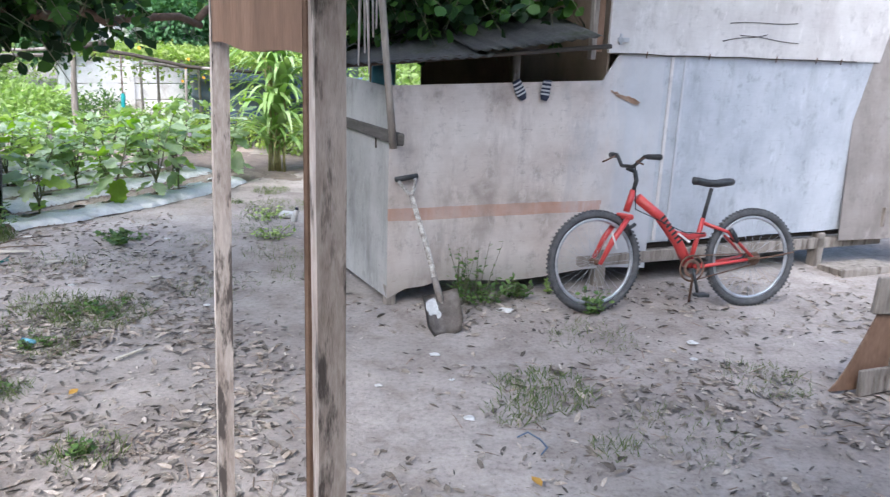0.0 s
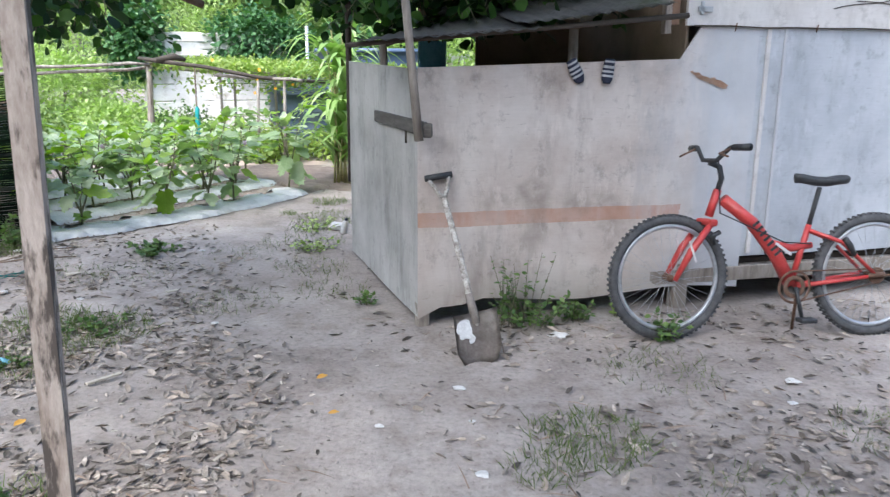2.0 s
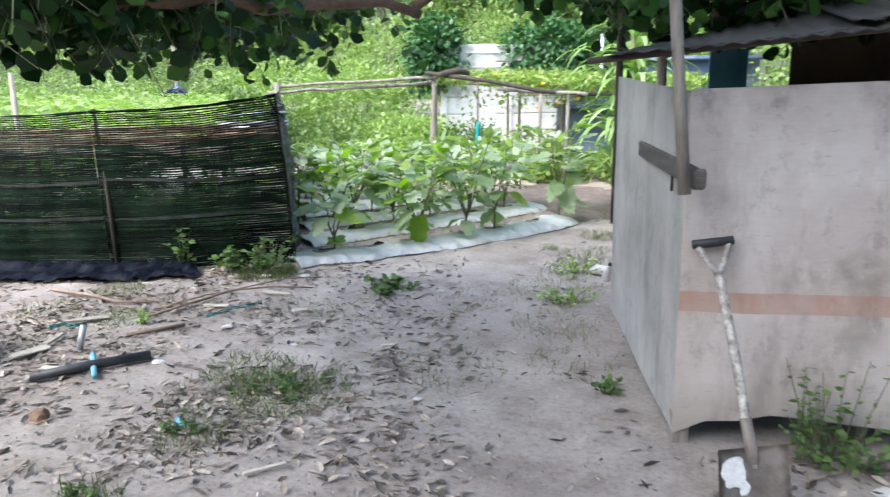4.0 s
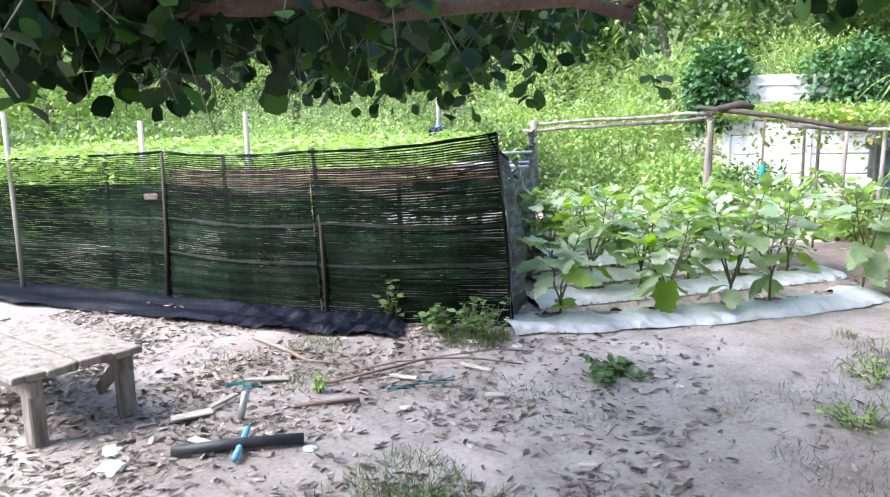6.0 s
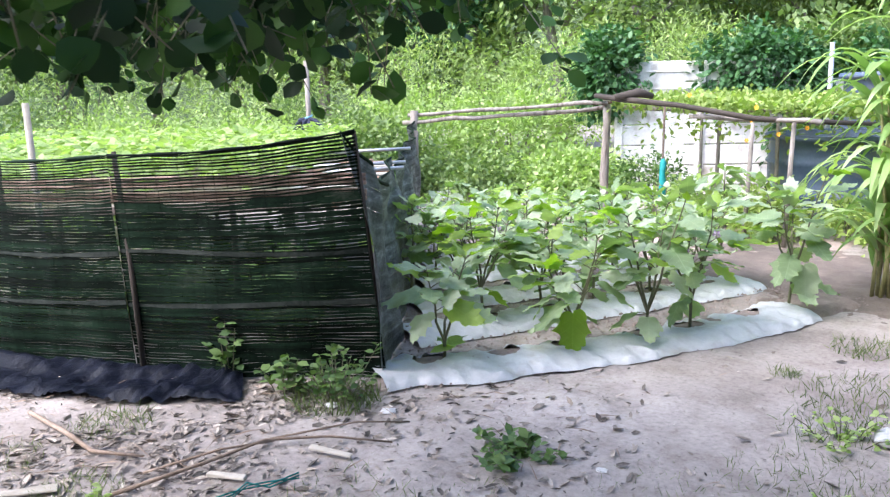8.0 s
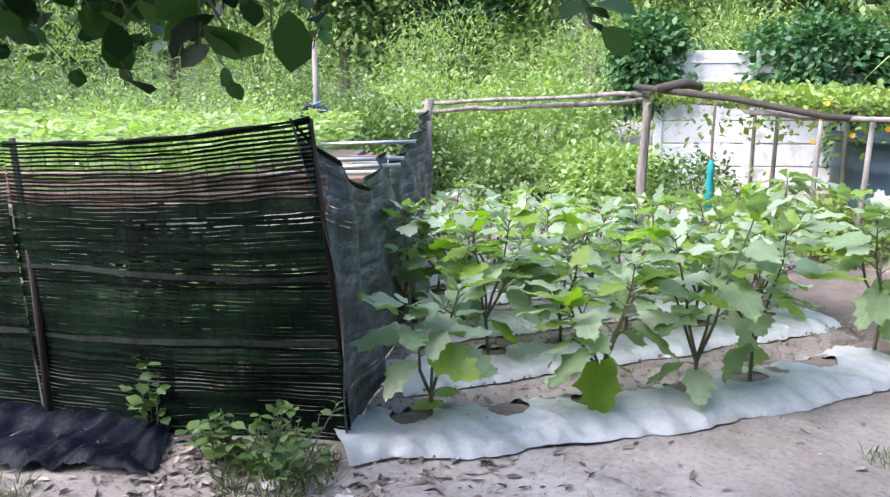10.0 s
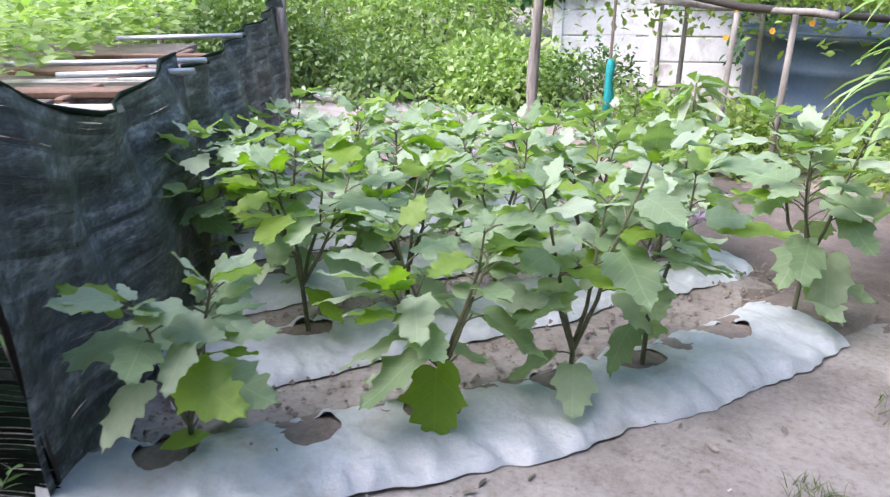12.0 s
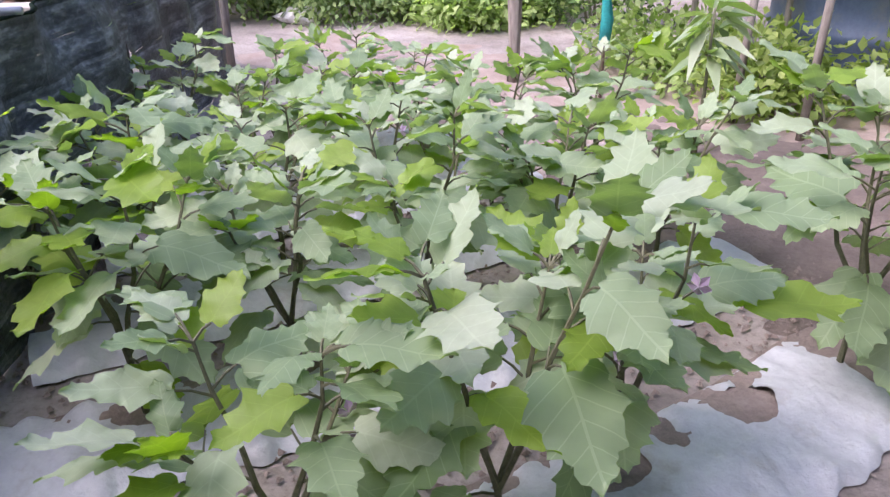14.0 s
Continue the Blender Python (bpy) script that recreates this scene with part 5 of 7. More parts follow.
def cane_clump(base, stalks, height, seed, label):
    rs = random.Random(seed)
    t = thing("sugarcane_clump", label, "sugarcane", Matrix.Translation(base))
    for k in range(stalks):
        a, r = k * 2.4, rs.uniform(0.01, 0.13)
        lean_x, lean_y = rs.uniform(-0.16, 0.16), rs.uniform(-0.1, 0.1)
        h = height * rs.uniform(0.45, 0.62)
        pts = [(r * math.cos(a) + lean_x * z / h, r * math.sin(a) + lean_y * z / h, z) for z in np.linspace(0, h, 7)]
        tube("stalk", pts, [0.015 - 0.001 * i for i in range(7)], M_CANE, t, sides=6)
        for q in range(12):
            f = rs.uniform(0.15, 1.0)
            p0 = Vector(pts[0]).lerp(Vector(pts[-1]), f)
            b = rs.uniform(0, 6.28)
            ln, up = rs.uniform(0.6, 1.05), rs.uniform(0.35, 0.9)
            bm = bmesh.new()
            prev = None
            for i in range(9):
                s = i / 8
                c = p0 + Vector((math.cos(b), math.sin(b), 0)) * ln * 0.62 * (s ** 1.25) + Vector((0, 0, up * ln * (s - 0.95 * s * s * s)))
                wv = Vector((-math.sin(b), math.cos(b), 0)) * 0.058 * (1 - s) ** 0.6 * min(1, 0.35 + 3 * s)
                cur = (bm.verts.new(c - wv), bm.verts.new(c - Vector((0, 0, 0.008))), bm.verts.new(c + wv))
                if prev:
                    bm.faces.new((prev[0], prev[1], cur[1], cur[0]))
                    bm.faces.new((prev[1], prev[2], cur[2], cur[1]))
                prev = cur
            smooth(part("leaf", bm, L_CANE, t))
    return t


cane_clump((-2.08, 9.65, 0), 13, 3.2, 4, "tall sugarcane clump with arching pale leaves")

# ---- trees near by ----


def limb(bm, a, b, r0, r1, seed, n=7, amp=0.06):
    pts, _ = crooked(a, b, 1, seed, n, amp)
    add_tube(bm, pts, [r0 + (r1 - r0) * i / n for i in range(n + 1)], 8)
    return pts


def near_tree(label, base, limbs, clusters, leaf, seed):
    t = thing("tree", label, "tree", Matrix.Translation(base))
    inv = Vector(base)
    bm = bmesh.new()
    for i, (a, b, r0, r1) in enumerate(limbs):
        limb(bm, Vector(a) - inv, Vector(b) - inv, r0, r1, seed + i)
    smooth(part("trunk", bm, M_BARK, t))
    rs = np.random.default_rng(seed)
    bmt = bmesh.new()
    P, O, S = [], [], []
    for c, rad, n in clusters:
        c = np.array(c) - np.array(inv)
        tw = c + rs.normal(size=(n, 3)) * np.array(rad)
        tw[:, 2] = np.maximum(tw[:, 2], c[2] - 1.0 * rad[2])
        for q in tw:
            drop = np.array((rs.normal() * 0.12, rs.normal() * 0.12, -rs.uniform(0.05, 0.3)))
            add_tube(bmt, [Vector(q - drop * 0.7), Vector(q + drop * 0.2), Vector(q + drop)], [0.004, 0.003, 0.002], 3, False)
            m = 9
            f = rs.uniform(-0.7, 1.0, m)
            P.append(q + f[:, None] * drop + rs.normal(size=(m, 3)) * 0.015)
            d = rs.normal(size=(m, 3))
            d[:, 2] = -np.abs(d[:, 2]) * 0.5 - 0.35
            O.append(d)
            S.append(rs.uniform(0.6, 1.25, m) * leaf)
    tagged(part("twig", bmt, M_STEM, t), kind="stuff")
    P, O, S = np.concatenate(P), np.concatenate(O), np.concatenate(S)
    up = np.array([0, 0, 0.7]) + rs.normal(size=P.shape) * 0.7
    cr = new("crown", leaf_mesh("crown", LEAF_ROUND, P, O, up, S, L_TREE))
    cr.parent = t
    tagged(cr, "broad dark green leaves")
    return t


near_tree("broad-leaved tree with low brown limbs, dark hanging leaves and an added unseen shading crown", (-2.7, 1.75, 0),
          [((-2.7, 1.75, -0.1), (-2.6, 2.1, 1.9), 0.13, 0.1), ((-2.6, 2.1, 1.85), (-1.95, 3.55, 1.735), 0.04, 0.026), ((-1.95, 3.55, 1.735), (-1.5, 4.65, 1.745), 0.026, 0.02), ((-1.5, 4.65, 1.745), (-1.2, 5.6, 2.2), 0.022, 0.014),
           ((-2.6, 2.1, 1.85), (-4.2, 3.9, 2.2), 0.08, 0.04), ((-4.2, 3.9, 2.2), (-4.6, 6.0, 2.15), 0.045, 0.015), ((-2.6, 2.1, 1.85), (-2.9, 3.8, 2.6), 0.08, 0.04), ((-2.9, 3.8, 2.6), (-3.0, 5.6, 2.2), 0.04, 0.015), ((-2.6, 2.1, 1.9), (-1.2, 2.2, 3.6), 0.08, 0.05), ((-1.2, 2.2, 3.6), (2.2, 3.0, 4.4), 0.05, 0.02), ((-2.6, 2.1, 1.9), (-3.6, 0.8, 3.4), 0.08, 0.03)],
          [((-3.1, 4.6, 2.05), (0.45, 0.5, 0.2), 120), ((-3.9, 5.3, 2.0), (0.4, 0.45, 0.22), 110), ((-3.0, 5.7, 2.15), (0.35, 0.35, 0.17), 60), ((-4.6, 4.3, 2.1), (0.5, 0.4, 0.25), 70), ((-2.5, 3.8, 2.05), (0.35, 0.4, 0.2), 60), ((-3.2, 3.3, 2.2), (0.5, 0.5, 0.3), 60),
           # clusters above 3 m are an unseen extra crown, added to shade the yard
           ((-2.2, 3.3, 1.85), (0.16, 0.2, 0.12), 30), ((-1.98, 3.62, 1.86), (0.12, 0.12, 0.07), 24), ((-2.25, 3.42, 1.82), (0.2, 0.2, 0.1), 75), ((-1.75, 3.9, 1.88), (0.12, 0.14, 0.07), 22), ((-2.45, 4.7, 1.86), (0.25, 0.35, 0.1), 45), ((-3.1, 5.2, 1.82), (0.35, 0.35, 0.1), 45), ((-1.6, 2.4, 3.8), (0.9, 0.9, 0.4), 140), ((0.5, 2.6, 4.2), (1.1, 0.9, 0.3), 170), ((2.2, 3.1, 4.4), (1.0, 0.8, 0.3), 130), ((0.9, 4.0, 4.1), (0.9, 0.6, 0.3), 110), ((-2.6, 2.9, 3.9), (1.0, 1.0, 0.4), 160), ((-3.0, 3.2, 3.6), (0.9, 0.9, 0.35), 90), ((-3.2, 1.6, 3.2), (1.0, 1.0, 0.5), 90), ((-1.0, 3.0, 4.6), (1.0, 1.0, 0.35), 300), ((0.8, 2.8, 4.9), (1.0, 0.9, 0.35), 300), ((-1.4, 1.5, 4.4), (1.0, 0.9, 0.35), 330), ((1.6, 1.2, 4.6), (1.0, 0.9, 0.35), 300), ((-1.8, 3.4, 4.5), (0.9, 0.9, 0.35), 330), ((-2.4, 2.2, 4.3), (0.9, 0.9, 0.35), 260), ((-0.6, 1.6, 4.8), (1.0, 0.9, 0.35), 220)], 0.082, 31)
near_tree("dense dark tree growing over the lean-to roof", (-0.55, 6.45, 0),
          [((-0.55, 6.45, -0.1), (-0.6, 6.5, 2.4), 0.1, 0.07), ((-0.6, 6.5, 1.9), (-1.1, 6.3, 2.9), 0.05, 0.02), ((-0.6, 6.5, 2.0), (0.3, 5.9, 2.8), 0.05, 0.02), ((-0.6, 6.5, 2.3), (-0.7, 6.9, 3.6), 0.05, 0.02)],
          [((-0.75, 6.2, 2.15), (0.4, 0.35, 0.25), 110), ((0.1, 5.9, 2.15), (0.35, 0.3, 0.2), 90), ((-0.3, 6.1, 2.7), (0.6, 0.5, 0.3), 130), ((-1.2, 6.4, 2.3), (0.3, 0.3, 0.3), 60), ((-1.4, 6.85, 1.98), (0.06, 0.15, 0.12), 22), ((0.35, 5.6, 2.12), (0.25, 0.15, 0.06), 26), ((-0.3, 5.45, 2.0), (0.25, 0.2, 0.07), 40), ((-0.4, 5.6, 1.95), (0.35, 0.3, 0.14), 70), ((-0.5, 6.6, 3.4), (0.8, 0.7, 0.4), 90)], 0.1, 47)

# ---- bushes and woods behind ----
rs = np.random.default_rng(77)


def bush(centre, radii, clumps, per, size, material, label, template=LEAF_SIMPLE, name="bush", category="bush"):
    t = thing(name, label, category, Matrix.Translation((centre[0], centre[1], 0)))
    bm = bmesh.new()
    for k in range(5):
        a = k * 1.3
        add_tube(bm, [(0.05 * math.cos(a), 0.05 * math.sin(a), -0.05), (radii[0] * 0.3 * math.cos(a), radii[1] * 0.3 * math.sin(a), centre[2] + radii[2] * 0.3)], [0.02, 0.008], 5)
    part("stem", bm, M_STEM, t)
    leaf_body("foliage", rs, (0, 0, centre[2]), radii, clumps, per, 0.14 * max(radii) ** 0.5, size, material, t, template, droop=0.25)
    return t


rng = random.Random(17)
# low fresh growth behind the net and the beds
for x, y, h, r, n in ((-8.3, 12.6, 0.2, 0.9, 130), (-9.6, 11.5, 0.5, 1.0, 130), (-7.2, 13.4, 0.25, 0.8, 120), (-10.8, 10.3, 0.55, 1.1, 130), (-6.9, 12.9, 0.14, 0.6, 80), (-8.6, 13.9, 0.7, 1.1, 140), (-10.2, 13.2, 0.7, 1.2, 140),
                      (-12.2, 11.8, 0.75, 1.3, 150), (-12.4, 9.2, 0.6, 1.2, 130), (-10.4, 8.0, 0.5, 1.0, 110), (-12.6, 6.8, 0.6, 1.2, 120), (-13.5, 5.0, 0.6, 1.2, 110), (-11.0, 5.6, 0.5, 1.0, 100), (-14.4, 8.0, 0.8, 1.4, 130), (-9.6, 3.6, 0.5, 1.0, 90), (-12.0, 3.0, 0.6, 1.2, 90)):
    bush((x, y, h), (r, r, h * 1.25), (n + 40) * 2, 18, rng.uniform(0.06, 0.1), (L_FRESH, L_FRESH, L_WOODS)[int(x * 7) % 3], "low tangled bush of fresh green leaves")
# by the trellis and the tanks
for x, y, h, r, n, m in ((-4.1, 11.9, 0.14, 0.5, 70, L_FRESH), (-2.9, 11.9, 0.16, 0.4, 50, L_TRELLIS), (-2.3, 11.3, 0.25, 0.35, 50, L_TRELLIS), (-4.7, 12.2, 0.16, 0.5, 70, L_FRESH), (-1.7, 12.0, 0.35, 0.5, 60, L_TRELLIS), (-5.9, 13.4, 0.25, 0.5, 60, L_WEED), (-1.6, 10.9, 0.35, 0.4, 50, L_FRESH), (-3.6, 11.5, 0.2, 0.35, 60, L_TRELLIS), (-0.9, 9.6, 0.4, 0.5, 60, L_FRESH), (-1.1, 12.6, 0.6, 0.8, 90, L_FRESH)):
    bush((x, y, h), (r, r, h * 1.2), int(n * 1.5), 13, 0.075, m, "knee-high weeds beside the trellis")
# tall shrubs
for x, y, h, r, n, m in ((-9.4, 16.6, 1.2, 1.5, 200, L_FRESH), (-12.0, 15.4, 1.3, 1.6, 200, L_FRESH), (-14.5, 13.0, 1.3, 1.7, 200, L_FRESH), (-16.0, 10.0, 1.3, 1.7, 180, L_FRESH), (-16.8, 7.0, 1.3, 1.7, 170, L_FRESH), (-16.5, 3.8, 1.3, 1.6, 150, L_FRESH), (-7.4, 17.6, 1.3, 1.4, 180, L_FRESH), (-4.8, 17.8, 1.2, 1.4, 150, L_WOODS), (-2.0, 17.6, 1.3, 1.5, 150, L_FRESH), (1.2, 16.5, 1.4, 1.6, 150, L_FRESH), (0.6, 12.5, 1.0, 1.1, 120, L_FRESH), (2.4, 12.5, 1.3, 1.3, 120, L_WOODS)):
    bush((x, y, h), (r, r, h * 1.2), int(n * 1.8), 16, 0.15, m, "tall pale green shrub thicket", LEAF_LONG if m is L_FRESH and n > 170 else LEAF_SIMPLE)


def wood_tree(x, y, height, spread, material, label):
    t = thing("tree", label, "tree", Matrix.Translation((x, y, 0)), "woods behind the garden")
    bm = bmesh.new()
    limb(bm, (0, 0, -0.1), (rng.uniform(-0.5, 0.5), rng.uniform(-0.3, 0.3), height * 0.75), 0.16, 0.06, x, 7, 0.2)
    for k in range(6):
        a = k * 1.05 + rng.uniform(-0.3, 0.3)
        z = height * rng.uniform(0.25, 0.6)
        limb(bm, (0, 0, z), (spread * 0.7 * math.cos(a), spread * 0.7 * math.sin(a), z + height * 0.25), 0.06, 0.02, x + k, 5, 0.15)
    smooth(part("trunk", bm, M_WOOD, t))
    for k in range(9):
        a = rng.uniform(0, 6.28)
        d = spread * rng.uniform(0.1, 0.7)
        z = height * rng.uniform(0.25, 0.9)
        r = spread * rng.uniform(0.38, 0.6)
        leaf_body("crown", rs, (d * math.cos(a), d * math.sin(a), z), (r, r, r * 0.75), 95, 13, 0.2, 0.18, material, t, LEAF_SIMPLE, droop=0.4)


for i in range(21):
    a = radians(-14 + 5.4 * i)
    d = 21 + rng.uniform(-1.5, 3.0)
    wood_tree(-d * math.sin(a), 3 + d * math.cos(a), rng.uniform(6.5, 9.5), rng.uniform(2.3, 3.2), (L_WOODS, L_FRESH, L_WOODS, L_VINE)[i % 4] if i % 7 else L_TRELLIS, "leafy woodland tree in mixed greens")
# wooded rise that closes the distance
bm = bmesh.new()
prev = None
for i in range(91):
    a = 2 * math.pi * i / 90
    col = []
    for j in range(9):
        r = 34 + j * 1.5 + 2 * noise.noise(Vector((math.cos(a) * 3, math.sin(a) * 3, j * 0.5)))
        z = j * 1.9 + 1.4 * noise.noise(Vector((math.cos(a) * 9, math.sin(a) * 9, j * 0.8))) * (j > 0)
        col.append(bm.verts.new((-3 + r * math.cos(a), 5 + r * math.sin(a), z)))
    if prev:
        for j in range(8):
            bm.faces.new((prev[j], col[j], col[j + 1], prev[j + 1]))
    prev = col
M_RISE = surface("distant_foliage", ((0.3, (0.03, 0.05, 0.02)), (0.5, (0.08, 0.12, 0.045)), (0.7, (0.15, 0.2, 0.08))), 1.2, 9, 0.9, relief=1.0, dist=0.3)
tagged(part("backdrop", bm, M_RISE), "distant wooded rise closing the view", "backdrop", kind="structure")

# ---- bicycle ----


def bicycle(front, rear, R):
    front, rear = Vector(front), Vector(rear)
    d = rear - front
    base = (front + rear) / 2
    m = Matrix.Translation(base) @ Matrix.Rotation(math.atan2(d.y, d.x), 4, "Z") @ Matrix.Rotation(radians(-7), 4, "X")
    bike = thing("bicycle", "red mountain bicycle with dusty tyres propped before the wall", "bicycle", m)
    h = d.length / 2

    def wheel(cx, steer):
        w = new("wheel")
        w.parent = bike
        w.matrix_local = Matrix.Translation((cx, 0, R)) @ Matrix.Rotation(radians(steer), 4, "Z")
        bm = bmesh.new()
        add_ring(bm, R - 0.024, 0.025, 0.95, 56, 10)
        for i in range(72):
            a = 2 * math.pi * i / 72
            for s in (-1, 1):
                add_box(bm, (0.012, 0.012, 0.009), ((R + 0.0) * math.cos(a), s * 0.011, (R + 0.0) * math.sin(a)), Matrix.Rotation(-a + math.pi / 2, 3, "Y"), 0)
        smooth(part("tyre", bm, M_RUBBER, w, "dusty knobbly tyre"))
        bm = bmesh.new()
        add_ring(bm, R - 0.058, 0.013, 0.9, 56, 8)
        smooth(part("rim", bm, M_RIM, w, "dull alloy rim"))
        bm = bmesh.new()
        for i in range(32):
            a = 2 * math.pi * i / 32
            s = 1 if i % 2 else -1
            b = a + s * 0.35
            add_tube(bm, [(0.02 * math.cos(b), s * 0.028, 0.02 * math.sin(b)), ((R - 0.066) * math.cos(a), 0, (R - 0.066) * math.sin(a))], 0.001, 4, False)
        part("spokes", bm, M_STEEL, w)
        tube("hub", [(0, -0.05, 0), (0, -0.035, 0), (0, 0.035, 0), (0, 0.05, 0)], [0.009, 0.02, 0.02, 0.009], M_RUST, w)
        tube("valve", [(0, 0, -(R - 0.07)), (0, 0, -(R - 0.11))], 0.004, M_BLACK, w, sides=5)

    wheel(-h, 6)
    wheel(h, 0)
    # key points: bottom bracket, seat cluster, head tube
    bb, seat_t = Vector((0.11, 0, 0.28)), Vector((0.2, 0, 0.61))
    head_l, head_h = Vector((-0.36, 0, 0.66)), Vector((-0.315, 0, 0.80))
    rh = Vector((h, 0, R))
    big = [head_h + Vector((0.03, 0, -0.05)), Vector((-0.12, 0, 0.625)), Vector((0.02, 0, 0.45)), bb + Vector((0.0, 0, 0.01))]
    tube("main_tube", big, [0.032, 0.034, 0.036, 0.036], M_RED, bike, "thick red main tube", sides=12)
    tube("brace_tube", [Vector((-0.02, 0, 0.51)), Vector((0.1, 0, 0.485)), Vector((0.22, 0, 0.50))], [0.026, 0.022, 0.017], M_RED, bike, sides=10)
    tube("seat_tube", [bb, seat_t], [0.017, 0.016], M_RED, bike, sides=10)
    tube("head_tube", [head_l, head_h], 0.022, M_RED, bike, sides=12)
    for s in (-1, 1):
        tube("chain_stay", [bb + Vector((0.03, s * 0.02, 0)), rh + Vector((-0.03, s * 0.06, 0.0))], [0.013, 0.011], M_RED, bike, sides=8)
        tube("seat_stay", [seat_t + Vector((0.0, s * 0.015, -0.03)), Vector((0.36, s * 0.05, 0.52)), rh + Vector((-0.02, s * 0.06, 0.01))], [0.011, 0.011, 0.010], M_RED, bike, sides=8)
    tube("dropout", [rh + Vector((-0.06, -0.062, 0)), rh + Vector((0.03, -0.062, 0.01))], 0.014, M_RUST, bike)
    # decal bars on the main tube, and silver flashes
    for k in range(7):
        t = (k + 0.5) / 7
        c = big[1].lerp(big[2], t * 1.05 - 0.03) + Vector((-0.02, -0.0, 0.03)) * 0
        ang = math.atan2(big[2].z - big[1].z, big[2].x - big[1].x)
        box("decal", (0.014, 0.006, 0.042), c + Vector((0, -0.036, 0.004)), M_BLACK, bike, "dark bar of worn lettering", Matrix.Rotation(-ang, 3, "Y"), 0.001)
    box("flash", (0.11, 0.005, 0.016), (0.045, -0.036, 0.485), M_SILVERP, bike, "silver paint flash", Matrix.Rotation(0.6, 3, "Y"), 0.002)
    # fork, turned with the wheel
    axis = Vector((-h, 0, R))
    st = Matrix.Rotation(radians(6), 3, "Z")
    for s in (-1, 1):
        off = st @ Vector((0, s * 0.055, 0))
        tube("fork_leg", [head_l + off + Vector((-0.01, 0, -0.03)), head_l.lerp(axis, 0.55) + off, axis + off + Vector((0.01, 0, -0.01))], [0.017, 0.02, 0.013], M_RED, bike, sides=10)
        box("fork_flash", (0.012, 0.006, 0.12), head_l.lerp(axis, 0.55) + off + st @ Vector((0, s * 0.019, 0)), M_SILVERP, bike, "", Matrix.Rotation(-0.35, 3, "Y"), 0.002)
    box("fork_crown", (0.05, 0.15, 0.035), head_l + Vector((-0.008, 0, -0.03)), M_RED, bike, "", st, 0.008)
    tube("brake", [head_l + st @ Vector((0.03, -0.06, -0.08)), head_l + st @ Vector((-0.02, -0.075, -0.1)), head_l + st @ Vector((0.0, -0.06, -0.14))], 0.014, M_BLACK, bike)
    tube("brake", [Vector((0.37, -0.06, 0.54)), Vector((0.40, -0.065, 0.5)), Vector((0.43, -0.06, 0.45))], [0.016, 0.018, 0.012], M_BLACK, bike)
    # stem, bar and grips
    top = head_h + Vector((0.035, 0, 0.1))
    tube("stem", [head_h, head_h + Vector((0.018, 0, 0.06)), top + Vector((-0.03, 0, 0.02)), top + Vector((-0.085, 0, 0.045))], [0.015, 0.016, 0.016, 0.018], M_BLACK, bike)
    c = top + Vector((-0.085, 0, 0.045))
    bar = [c + st @ Vector(v) for v in ((0.05, -0.29, 0.075), (0.02, -0.16, 0.075), (0, -0.07, 0.01), (0, 0.07, 0.01), (0.02, 0.16, 0.075), (0.05, 0.29, 0.075))]
    tube("handlebar", bar, 0.012, M_BLACK, bike)
    for a, b in ((bar[0], bar[1]), (bar[5], bar[4])):
        tube("grip", [a, a.lerp(b, 0.85)], [0.019, 0.017], M_BLACK, bike)
        e = a.lerp(b, 0.9)
        tube("brake_lever", [e, e + st @ Vector((-0.07, 0, -0.03)), e.lerp(a, 0.6) + st @ Vector((-0.08, 0, -0.045))], 0.006, M_RUST, bike, sides=6)
    tube("brake_cable", [bar[1], bar[1] + Vector((-0.06, 0, -0.06)), head_l + Vector((0.04, -0.05, 0.02)), Vector((0.05, -0.03, 0.52)), seat_t + Vector((0, -0.03, -0.1))], 0.004, M_BLACK, bike, sides=5)
    # saddle
    tube("seat_post", [seat_t, seat_t + Vector((0.05, 0, 0.2))], 0.0135, M_BLACK, bike)
    bm = bmesh.new()
    sc = seat_t + Vector((0.06, 0, 0.225))
    secs = [(-0.15, 0.016, 0.028), (-0.11, 0.022, 0.026), (-0.04, 0.03, 0.012), (0.03, 0.055, 0.008), (0.09, 0.075, 0.018), (0.125, 0.06, 0.02)]
    rows = []
    for x, w, z in secs:
        rows.append([bm.verts.new(sc + Vector((x, w * math.cos(a), z + (0.022 if math.sin(a) > 0 else 0.03) * math.sin(a)))) for a in (2 * math.pi * k / 12 for k in range(12))])
    for a, b in zip(rows, rows[1:]):
        for k in range(12):
            bm.faces.new((a[k], b[k], b[(k + 1) % 12], a[(k + 1) % 12]))
    bm.faces.new(rows[0])
    bm.faces.new(list(reversed(rows[-1])))
    smooth(part("saddle", bm, M_BLACK, bike, "black worn saddle"))
    # drive train
    bm = bmesh.new()
    add_ring(bm, 0.085, 0.007, 0.5, 36, 6, Matrix.Translation(bb + Vector((0, -0.045, 0))))
    add_ring(bm, 0.05, 0.012, 0.3, 24, 6, Matrix.Translation(bb + Vector((0, -0.045, 0))))
    part("chainring", bm, M_RUST, bike)
    tube("crank", [bb + Vector((0, -0.06, 0)), bb + Vector((0.03, -0.08, -0.16))], 0.011, M_BLACK, bike)
    tube("crank", [bb + Vector((0, 0.06, 0)), bb + Vector((-0.03, 0.08, 0.16))], 0.011, M_BLACK, bike)
    box("pedal", (0.09, 0.07, 0.022), bb + Vector((0.03, -0.125, -0.165)), M_BLACK, bike, "", None, 0.005)
